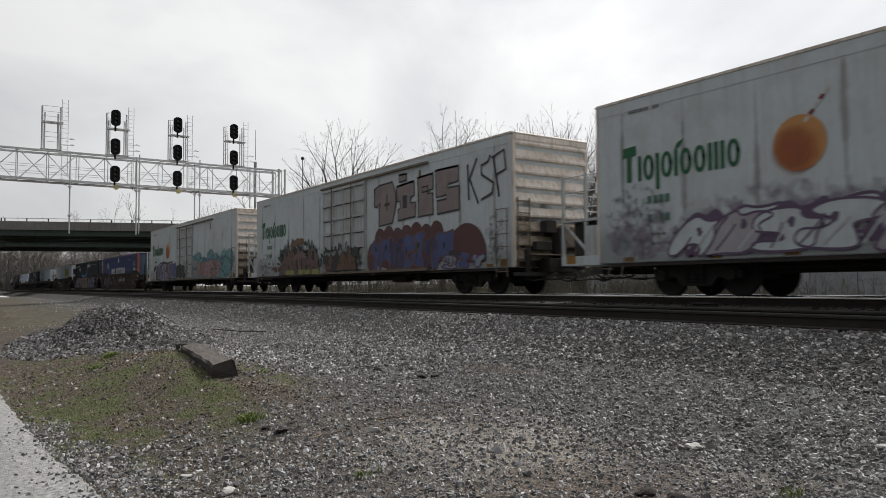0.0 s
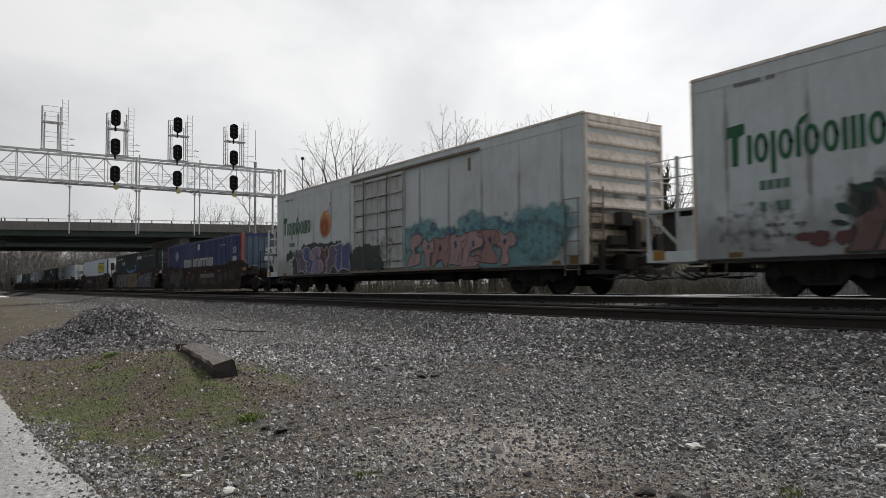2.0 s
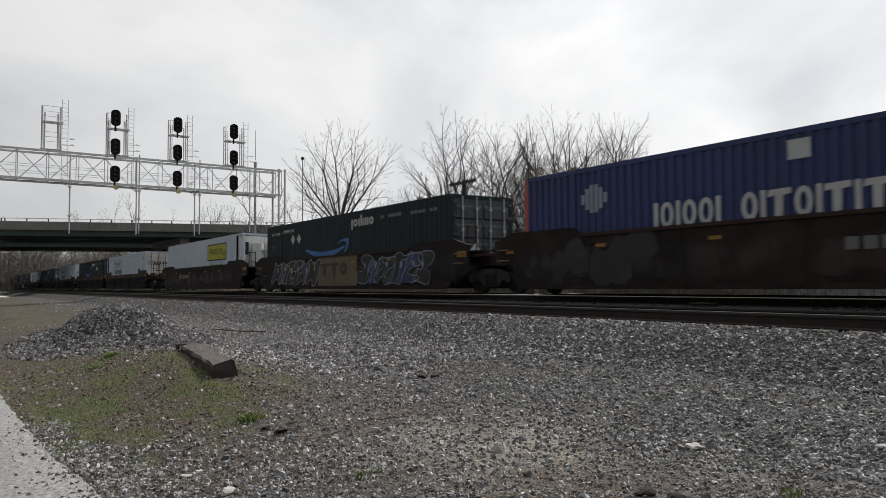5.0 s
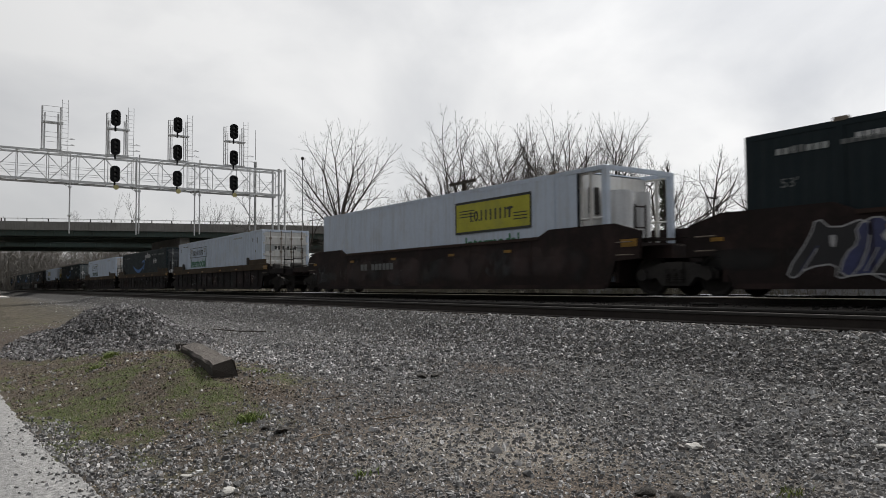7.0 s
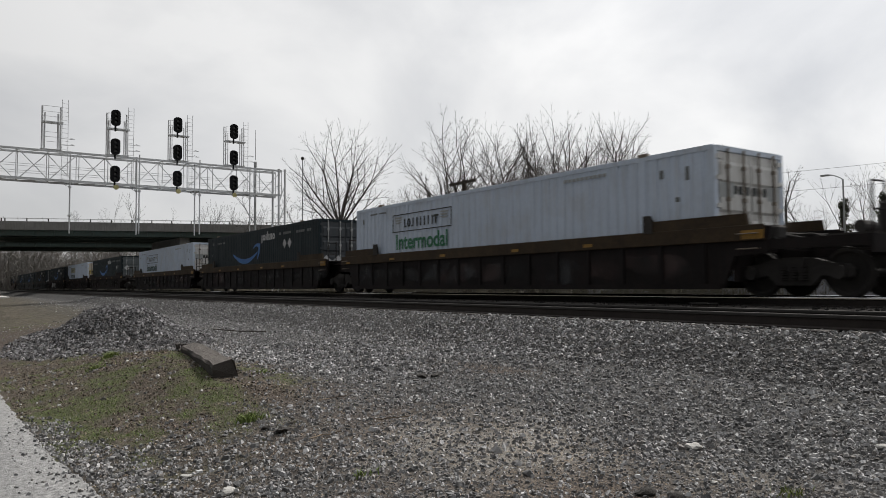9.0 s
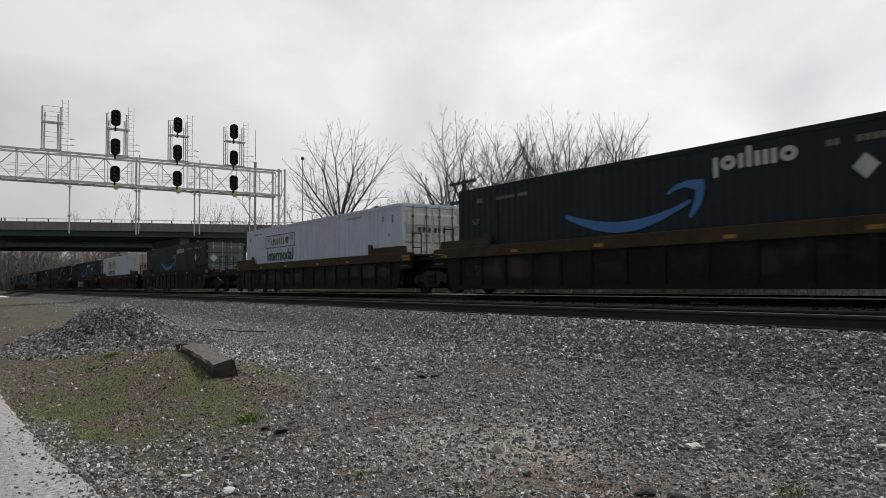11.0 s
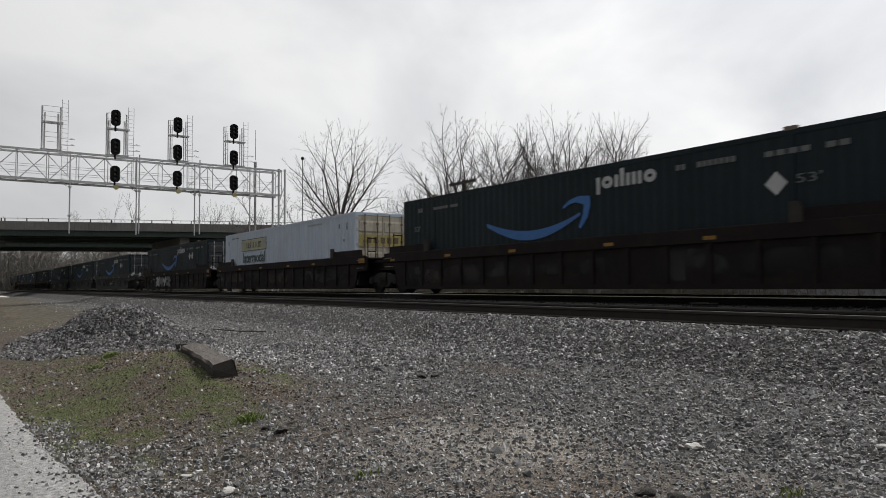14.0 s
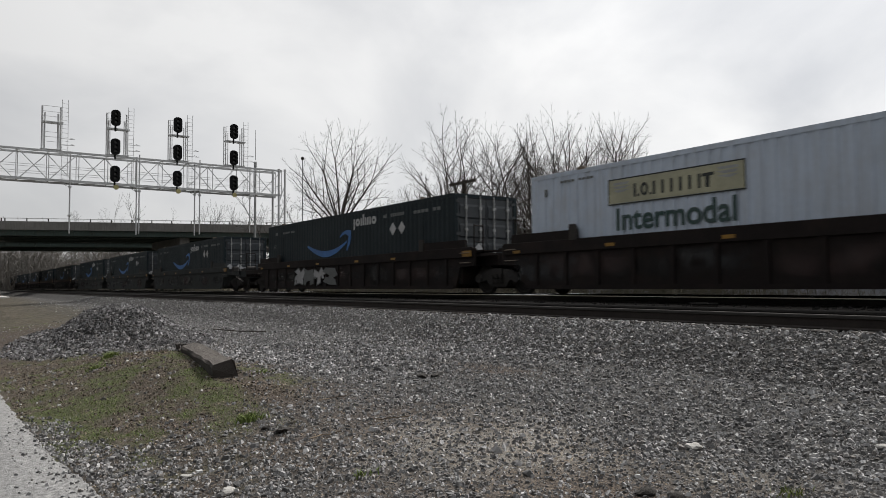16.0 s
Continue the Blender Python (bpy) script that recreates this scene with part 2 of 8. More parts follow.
M_IVY = mat("ivy_leaves", (0.105, 0.115, 0.075), (0.065, 0.075, 0.046), 0.6, scale=4, fine=30, bump=0.0, island=0.5)
M_BRUSH = mat("winter_brush", (0.085, 0.074, 0.05), (0.05, 0.047, 0.03), 0.95, scale=2, fine=20, bump=0.0, island=0.5)
M_GRASS = mat("spring_grass", (0.12, 0.185, 0.038), (0.16, 0.185, 0.055), 0.8, scale=2, fine=20, bump=0.0, island=0.5)
M_STRAW = mat("dry_stalks", (0.26, 0.21, 0.155), (0.16, 0.12, 0.085), 0.9, scale=2, fine=20, bump=0.0, island=0.6)
M_PALESTRAW = mat("pale_straw", (0.46, 0.40, 0.31), (0.34, 0.28, 0.21), 0.85, scale=2, fine=20, bump=0.0, island=0.4)
M_CRUMB = mat("soil_crumb", (0.13, 0.108, 0.092), (0.075, 0.062, 0.052), 0.95, scale=6, fine=60, bump=0.4, island=0.9, spec=0.15)
M_WOODPOLE = mat("utility_pole_wood", (0.075, 0.062, 0.052), (0.05, 0.042, 0.036), 0.95, scale=3, fine=20, bump=0.3, stretch=(5, 5, 1))
M_CARPAINT = mat("dark_car_paint", (0.015, 0.017, 0.02), (0.012, 0.013, 0.016), 0.2, scale=2, fine=20, bump=0.0)
M_CARGREY = mat("grey_car_paint", (0.13, 0.13, 0.13), (0.11, 0.11, 0.11), 0.3, scale=2, fine=20, bump=0.0)
M_CARGLASS = mat("car_glass", (0.02, 0.024, 0.027), (0.015, 0.018, 0.02), 0.05, scale=2, fine=20, bump=0.0)
M_RUBBER = mat("tyre_rubber", (0.02, 0.02, 0.02), (0.015, 0.015, 0.015), 0.9, scale=5, fine=30)


def ink(name, c, var=0.8, rough=0.6):
    return mat(name, c, tuple(v * var for v in c), rough, scale=2.2, fine=14, bump=0.0, grime=(tuple(0.55 * v + 0.05 for v in c), 0.45))


def mist(name, c, dense=1.5, ragged=1.3, band=False, scale=2.2, cap=0.95):
    """Thin paint or dirt that fades out towards the rim of its patch, or upwards in a band."""
    m = ink(name, c)
    n, l = m.node_tree.nodes, m.node_tree.links
    b = n["Principled BSDF"]
    co, sep = n.new("ShaderNodeTexCoord"), n.new("ShaderNodeSeparateXYZ")
    l.new(co.outputs["Generated"], sep.inputs[0])

    def op(kind, a, bb, c3=None):
        x = n.new("ShaderNodeMath")
        x.operation = kind
        for k, v in enumerate((a, bb, c3)):
            if v is None:
                continue
            if isinstance(v, (int, float)):
                x.inputs[k].default_value = v
            else:
                l.new(v, x.inputs[k])
        return x.outputs[0]

    tx = n.new("ShaderNodeTexNoise")
    tx.inputs["Scale"].default_value, tx.inputs["Detail"].default_value = scale, 7
    l.new(co.outputs["Object"], tx.inputs["Vector"])
    if band:
        near = op("SUBTRACT", 1.0, sep.outputs[2])
    else:
        u, v = op("MULTIPLY_ADD", sep.outputs[0], 2.0, -1.0), op("MULTIPLY_ADD", sep.outputs[2], 2.0, -1.0)
        near = op("SUBTRACT", 1.0, op("ADD", op("MULTIPLY", u, u), op("MULTIPLY", v, v)))
    wild = op("MULTIPLY", op("SUBTRACT", tx.outputs[0], 0.5), ragged)
    a = op("MULTIPLY_ADD", near, dense, op("MULTIPLY", wild, op("MINIMUM", op("MULTIPLY", near, 5.0), 1.0)))
    a = op("MINIMUM", op("MAXIMUM", a, 0.0), cap)
    edge = op("MULTIPLY", op("GREATER_THAN", near, 0.0), a)
    l.new(edge, b.inputs["Alpha"])
    return m


S_TEAL = mist("teal_mist", (0.17, 0.37, 0.41), 1.4, 2.4)
S_BLUE = mist("blue_mist", (0.10, 0.15, 0.30), 0.35, 3.4, scale=4)
S_DARK = mist("dark_mist", (0.03, 0.04, 0.042), 0.55, 3.2, scale=3.0)
S_LILAC = mist("lilac_mist", (0.34, 0.28, 0.38), 0.35, 2.8, scale=3.5)
S_GREY = mist("grey_scribble_mist", (0.14, 0.14, 0.15), 0.12, 2.6, scale=6)
S_MAROON = mist("maroon_mist", (0.13, 0.055, 0.06), 1.3, 2.2)
S_RUST = mist("rust_run", (0.17, 0.11, 0.07), 0.3, 1.0, scale=3, cap=0.24)
S_ENDRUST = mist("end_rust_stain", (0.11, 0.072, 0.048), 1.0, 2.6, True, 2.0, 0.85)
S_GRIME = mist("road_grime", (0.11, 0.095, 0.08), 0.4, 1.0, True, 1.6, 0.3)
S_REDPEEL = mist("orange_red_shade", (0.46, 0.12, 0.05), 0.8, 0.7, cap=0.75)
S_WELLSCRAWL = mist("faint_grey_scrawl", (0.055, 0.058, 0.062), 0.3, 3.0, scale=3.2, cap=0.6)
S_WELLSOOT = mist("well_soot", (0.008, 0.0075, 0.0075), 0.6, 2.6, scale=1.6, cap=0.75)
S_WELLBLOTCH = mist("well_blotch", (0.075, 0.045, 0.042), 0.5, 2.6, scale=1.3, cap=0.6)
I_FADEGREEN = ink("faded_green_lettering", (0.10, 0.21, 0.16))
I_GREEN = ink("green_lettering", (0.012, 0.13, 0.055))
I_ORANGE = ink("orange_fruit_fill", (0.58, 0.29, 0.10), 0.9)
I_STRAW_RED = ink("straw_red", (0.22, 0.03, 0.05))
I_STRAW_WHITE = ink("straw_white", (0.6, 0.58, 0.54))
I_BLACK = ink("black_spray", (0.02, 0.02, 0.024))
I_DARKGREEN = ink("dark_green_spray", (0.02, 0.04, 0.035))
I_PURPLE = ink("mauve_spray", (0.14, 0.095, 0.17))
I_LILAC = ink("lilac_spray", (0.27, 0.21, 0.33))
I_BLUE = ink("blue_spray", (0.085, 0.115, 0.29), 0.6)
I_DEEPBLUE = ink("deep_blue_spray", (0.05, 0.06, 0.16), 0.6)
I_DARKBROWN = ink("dark_brown_mark", (0.075, 0.032, 0.026))
I_DULLBLACK = ink("weathered_black_spray", (0.05, 0.05, 0.055))
I_PALELILAC = ink("pale_lilac_spray", (0.46, 0.44, 0.48))
I_DUSTYPINK = ink("dusty_pink_spray", (0.34, 0.21, 0.20))
I_DUSKY = ink("dusky_mauve_brown_spray", (0.165, 0.100, 0.092))
I_DUSKYLIGHT = ink("lighter_mauve_brown_spray", (0.205, 0.130, 0.118))
I_TAN = ink("dull_tan_spray", (0.20, 0.115, 0.058))
I_INKGREEN = ink("bottle_green_spray", (0.018, 0.068, 0.052))
I_PALEBLUE = ink("pale_blue_spray", (0.30, 0.36, 0.44))
I_PINK = ink("pink_spray", (0.44, 0.30, 0.31), 0.75)
I_TEAL = ink("teal_spray", (0.18, 0.36, 0.40), 0.7)
I_MAROON = ink("maroon_spray", (0.12, 0.045, 0.05))
I_RUSTORANGE = ink("rust_orange_spray", (0.17, 0.082, 0.045))
I_YELLOWGREEN = ink("yellow_green_spray", (0.32, 0.33, 0.10))
I_TAUPE = ink("taupe_spray", (0.30, 0.25, 0.245))
I_WHITE = ink("white_spray", (0.45, 0.45, 0.46))
I_OCHRE = ink("ochre_spray", (0.16, 0.118, 0.066))
I_SMILE = ink("bright_blue_mark", (0.055, 0.19, 0.50))
I_MARKWHITE = ink("white_marking", (0.55, 0.56, 0.57))
I_MARKGREY = ink("grey_marking", (0.16, 0.17, 0.17))
I_YELLOW = ink("yellow_sign_panel", (0.52, 0.50, 0.04))
I_FADEYELLOW = ink("faded_yellow_panel", (0.52, 0.51, 0.36))
I_DOORYELLOW = ink("faded_yellow_door_panel", (0.50, 0.42, 0.14))
I_SIGNGREY = ink("sign_grey", (0.40, 0.42, 0.42))
I_SIGNDARK = ink("sign_dark", (0.03, 0.035, 0.035))
I_WORDGREEN = ink("green_word", (0.03, 0.19, 0.09))
I_WORDDARK = ink("dark_green_word", (0.03, 0.075, 0.07))


# ---- mesh helpers
def part(name, bm, material, parent=None, label="", smooth=False):
    me = bpy.data.meshes.new(name)
    bm.normal_update()
    bm.to_mesh(me)
    bm.free()
    if smooth:
        me.shade_smooth()
    me.materials.append(material)
    ob = new(name, me)
    if parent is not None:
        ob.parent = parent
    return tagged(ob, label)


def raw(name, verts, faces, material, parent=None, label=""):
    me = bpy.data.meshes.new(name)
    me.from_pydata(verts, [], faces)
    me.materials.append(material)
    me.update()
    ob = new(name, me)
    if parent is not None:
        ob.parent = parent
    return tagged(ob, label)


def empty(name, m, label="", category="", group="", kind=""):
    ob = new(name)
    ob.empty_display_size = 0.3
    ob.matrix_basis = m
    return tagged(ob, label, category, group, kind)


def box(bm, x0, x1, y0, y1, z0, z1, bev=0.0):
    v = [bm.verts.new((x, y, z)) for z in (z0, z1) for x, y in ((x0, y0), (x1, y0), (x1, y1), (x0, y1))]
    fs = [bm.faces.new([v[i] for i in q]) for q in ((3, 2, 1, 0), (4, 5, 6, 7), (0, 1, 5, 4), (1, 2, 6, 5), (2, 3, 7, 6), (3, 0, 4, 7))]
    if bev:
        es = list({e for f in fs for e in f.edges})
        bmesh.ops.bevel(bm, geom=es, offset=bev, segments=1, affect="EDGES")
    return bm


def bx(*a, **k):
    return box(bmesh.new(), *a, **k)


def rod(bm, a, b, r0, r1=None, n=8):
    """A round bar from a to b."""
    a, b = Vector(a), Vector(b)
    r1 = r0 if r1 is None else r1
    z = (b - a).normalized()
    u = z.orthogonal().normalized()
    w = z.cross(u)
    ra = [bm.verts.new(a + (u * math.cos(t) + w * math.sin(t)) * r0) for t in (2 * math.pi * k / n for k in range(n))]
    rb = [bm.verts.new(b + (u * math.cos(t) + w * math.sin(t)) * r1) for t in (2 * math.pi * k / n for k in range(n))]
    for k in range(n):
        bm.faces.new((ra[k], ra[(k + 1) % n], rb[(k + 1) % n], rb[k]))
    bm.faces.new(ra[::-1])
    bm.faces.new(rb)
    return bm


def prism(bm, outline, y0, y1):
    """An outline in x and z, pushed from y0 to y1."""
    a = [bm.verts.new((x, y0, z)) for x, z in outline]
    b = [bm.verts.new((x, y1, z)) for x, z in outline]
    n = len(outline)
    f = [bm.faces.new(a), bm.faces.new(b[::-1])]
    for k in range(n):
        f.append(bm.faces.new((a[(k + 1) % n], a[k], b[k], b[(k + 1) % n])))
    bmesh.ops.recalc_face_normals(bm, faces=f)
    return bm


def plate(bm, outline, y, thick=0.003):
    """A thin painted or stuck-on shape on the side that faces -y."""
    return prism(bm, outline, y - thick, y)


def ribbon(bm, pts, w, y, thick=0.003):
    """A painted stroke along points in x and z, in one piece."""
    left, right = [], []
    for k, (x, z) in enumerate(pts):
        xa, za = pts[max(0, k - 1)]
        xb, zb = pts[min(len(pts) - 1, k + 1)]
        d = math.hypot(xb - xa, zb - za) or 1
        nx, nz = -(zb - za) / d * w / 2, (xb - xa) / d * w / 2
        left.append((x + nx, z + nz))
        right.append((x - nx, z - nz))
    ring = []
    for (xl, zl), (xr, zr) in zip(left, right):
        ring.append([bm.verts.new((xl, y - thick, zl)), bm.verts.new((xr, y - thick, zr)), bm.verts.new((xr, y, zr)), bm.verts.new((xl, y, zl))])
    fs = [bm.faces.new(ring[0]), bm.faces.new(ring[-1][::-1])]
    for a, b in zip(ring, ring[1:]):
        fs += [bm.faces.new((a[i], b[i], b[(i + 1) % 4], a[(i + 1) % 4])) for i in range(4)]
    bmesh.ops.recalc_face_normals(bm, faces=fs)
    return bm


def tube(bm, pts, r, n=6):
    """A bent round bar through points, in one piece."""
    prev = None
    for k, p in enumerate(pts):
        d = (Vector(pts[min(k + 1, len(pts) - 1)]) - Vector(pts[max(k - 1, 0)])).normalized()
        u = d.cross(Vector((0, 1, 0.01))).normalized()
        w = d.cross(u)
        ring = [bm.verts.new(Vector(p) + (u * math.cos(2 * math.pi * i / n) + w * math.sin(2 * math.pi * i / n)) * r) for i in range(n)]
        if prev:
            for i in range(n):
                bm.faces.new((prev[i], prev[(i + 1) % n], ring[(i + 1) % n], ring[i]))
        else:
            bm.faces.new(ring[::-1])
        prev = ring
    bm.faces.new(prev)
    return bm


BLOCKS = {}


def pieces(name, blocks, material, parent, label=""):
    """Blocks (x0, x1, y0, y1, z0, z1), each an object of its own; alike ones share a mesh."""
    out = []
    for x0, x1, y0, y1, z0, z1 in blocks:
        key = (name, material.name, round(x1 - x0, 3), round(y1 - y0, 4), round(z1 - z0, 3))
        if key not in BLOCKS:
            bm = bx(-(x1 - x0) / 2, (x1 - x0) / 2, -(y1 - y0) / 2, (y1 - y0) / 2, -(z1 - z0) / 2, (z1 - z0) / 2)
            me = bpy.data.meshes.new(name)
            bm.to_mesh(me)
            bm.free()
            me.materials.append(material)
            BLOCKS[key] = me
        ob = new(name, BLOCKS[key])
        ob.parent = parent
        ob.matrix_basis = Matrix.Translation(((x0 + x1) / 2, (y0 + y1) / 2, (z0 + z1) / 2))
        out.append(tagged(ob, label))
    return out


def oval(cx, cz, rx, rz, n=20, wob=0.0, rnd=None):
    out = []
    for k in range(n):
        t = 2 * math.pi * k / n
        s = 1 + (rnd.uniform(-wob, wob) if rnd else 0)
        out.append((cx + rx * s * math.cos(t), cz + rz * s * math.sin(t)))
    return out


def text_part(name, words, x0, x1, z0, z1, y, material, parent, bold=0.0):
    """Readable words on the side that faces -y, fitted to a box."""
    cu = bpy.data.curves.new(name, "FONT")
    cu.body, cu.size, cu.extrude, cu.offset = words, 1.0, 0.002, bold
    tmp = new("lettering", cu)
    me = bpy.data.meshes.new_from_object(tmp.evaluated_get(bpy.context.evaluated_depsgraph_get()))
    bpy.data.objects.remove(tmp)
    xs, ys = [v.co.x for v in me.vertices], [v.co.y for v in me.vertices]
    for v in me.vertices:
        fx, fz = (v.co.x - min(xs)) / (max(xs) - min(xs)), (v.co.y - min(ys)) / (max(ys) - min(ys))
        v.co = (x0 + fx * (x1 - x0), y - 0.003 - v.co.z, z0 + fz * (z1 - z0))
    me.name = name
    me.materials.clear()
    me.materials.append(material)
    ob = new(name, me)
    ob.parent = parent
    return ob
# ---- lie of the land. x runs along the track, y away from the camera, z = 0 on the rail heads under the train
TRAIN_Y, NEAR_Y, NEAR_Z = 14.54, 10.3, -0.155


def smooth(a, b, v):
    t = min(1.0, max(0.0, (v - a) / (b - a)))
    return t * t * (3 - 2 * t)


PROFILE = [(-60, -1.5), (-6, -1.40), (0.9, -1.33), (2.6, -1.17), (5.2, -0.98), (7.4, -0.78), (8.55, -0.47), (9.0, -0.38), (9.25, -0.362), (9.5, -0.374), (11.6, -0.37), (12.6, -0.19), (16.6, -0.18), (17.6, -0.5), (19.5, -0.85), (30, -0.9), (60, -0.6), (120, 0.0), (400, 2.0)]


def lie(x, y):
    z = PROFILE[0][1]
    for (ya, za), (yb, zb) in zip(PROFILE, PROFILE[1:]):
        if ya <= y:
            z = za + (zb - za) * min(1.0, (y - ya) / (yb - ya))
    z += 0.30 * math.exp(-((x + 11.5) / 4.2) ** 2 - ((y - 3.0) / 1.5) ** 2)
    pile = math.hypot((x + 19.6) / 3.9, (y - 3.55) / 1.95) + 0.12 * noise.noise((x * 0.9, y * 0.9, 4.4))
    z += 0.80 * smooth(1.0, 0.12, pile)
    z += 0.25 * math.exp(-((x + 25) / 6) ** 2 - ((y - 2.6) / 2.0) ** 2)
    far = smooth(-30, -90, x) * smooth(9, 5, y)
    z = z * (1 - far) + far * (-0.62 - 0.004 * (9 - y))
    if 0.9 < y < 9.1:
        z += 0.05 * noise.noise((x * 0.45, y * 0.45, 3.1)) + 0.022 * noise.noise((x * 1.7, y * 1.7, 7.7))
    return z


def ground_grid():
    xs = list(np.concatenate([-np.geomspace(2000, 62, 26), -np.arange(60, 30, -1.0), -np.arange(30, 16, -0.3), -np.arange(16, -3, -0.16), np.arange(3.2, 12, 0.8), np.geomspace(12.5, 2000, 22)]))
    ys = list(np.concatenate([-np.geomspace(2000, 8, 20), np.arange(-7, 0.6, 0.5), np.arange(0.7, 9.6, 0.14), np.arange(9.7, 20, 0.35), np.geomspace(20.4, 2500, 34)]))
    verts = [(x, y, lie(x, y)) for y in ys for x in xs]
    n = len(xs)
    faces = [(j * n + i, j * n + i + 1, (j + 1) * n + i + 1, (j + 1) * n + i) for j in range(len(ys) - 1) for i in range(n - 1)]
    return verts, faces


def grass_amount(x, y):
    """How green the bank is: patches on the mound and its foot."""
    g = math.exp(-((x + 12.0) / 4.6) ** 2 - ((y - 1.22) / 0.75) ** 2) * 1.6
    g += 1.0 * math.exp(-((x + 13.8) / 2.8) ** 2 - ((y - 2.3) / 0.7) ** 2)
    g += 0.7 * math.exp(-((x + 8.6) / 1.6) ** 2 - ((y - 2.2) / 0.7) ** 2)
    g += 0.8 * math.exp(-((x + 9.2) / 1.2) ** 2 - ((y - 3.5) / 0.35) ** 2)
    g += 0.6 * math.exp(-((x + 11.2) / 1.6) ** 2 - ((y - 3.0) / 0.4) ** 2)
    g += 0.75 * math.exp(-((x + 10.2) / 1.8) ** 2 - ((y - 2.6) / 0.5) ** 2)
    g += 0.6 * smooth(-22, -30, x) * math.exp(-((y - 2.0) / 1.8) ** 2)
    g *= 0.12 + 1.2 * smooth(-0.1, 0.4, 0.6 * noise.noise((x * 0.9, y * 1.7, 1.7)) + 0.6 * noise.noise((x * 2.9, y * 4.1, 8.7)) + 0.3 * noise.noise((x * 7.0, y * 9.0, 2.7)))
    return min(1.0, g)


def soil_amount(x, y):
    """Where brown soil, chaff and dry stalks show between the stones."""
    s = smooth(5.3, 3.5, y) * smooth(0.0, -3.2, x) * (0.65 + 0.5 * noise.noise((x * 0.7, y * 0.9, 5.5)))
    s += 0.25 * smooth(0.1, 0.45, noise.noise((x * 0.35, y * 0.8, 9.1))) * smooth(7.0, 5.5, y)
    s += 0.9 * math.exp(-((x + 7.9) / 0.9) ** 2 - ((y - 6.25) / 0.3) ** 2)
    s += 0.7 * smooth(-16, -22, x) * smooth(3.6, 2.4, y) + 0.6 * bank_amount(x, y)
    return min(1.0, max(0.0, s))


def pale_amount(x, y):
    """Trodden patches of pale grit."""
    p = 1.5 * math.exp(-((x + 4.9) / 1.05) ** 2 - ((y - 3.8) / 0.85) ** 2)
    p += 0.5 * math.exp(-((x + 2.9) / 0.5) ** 2 - ((y - 4.4) / 0.3) ** 2)
    return min(0.9, p * (0.75 + 0.8 * noise.noise((x * 1.3, y * 1.6, 2.2))))


def road_edge(x):
    """How far the asphalt reaches towards the track."""
    return 0.60 + 0.10 * smooth(-14.5, -12, x) + 0.10 * smooth(-12, -8.5, x) + 0.26 * smooth(-8.8, -5.4, x) + 0.05 * noise.noise((x * 0.9, 0.0, 2.0)) + 0.05 * noise.noise((x * 3.0, 0, 5.0)) + 0.035 * noise.noise((x * 8.0, 0, 9.0))


def verge_amount(x, y):
    """Coarser loose stone spilled along the edge of the asphalt."""
    far = 0.20 + 0.24 * smooth(-8.6, -6.4, x)
    return smooth(road_edge(x) + far + 0.3, road_edge(x) + far - 0.1, y + 0.25 * noise.noise((x * 1.6, y * 1.6, 6.1))) * smooth(-10.5, -9.0, x)


def bank_amount(x, y):
    """The soil-covered bank beside the lane, where few stones lie."""
    return smooth(3.6, 2.9, y + 0.5 * noise.noise((x * 0.8, y * 0.8, 7.1))) * smooth(-6.6, -8.6, x) * (1.0 - verge_amount(x, y))


def heap_amount(x, y):
    # mask for near-black ground: painted shade in gaps of heap and shoulder
    r = math.hypot((x + 19.6) / 4.4, (y - 3.3) / 2.2) + 0.22 * noise.noise((x * 0.7, y * 0.9, 2.4))
    return max(smooth(1.05, 0.8, r), 0.6 * smooth(7.3, 8.0, y) * smooth(9.6, 9.3, y))


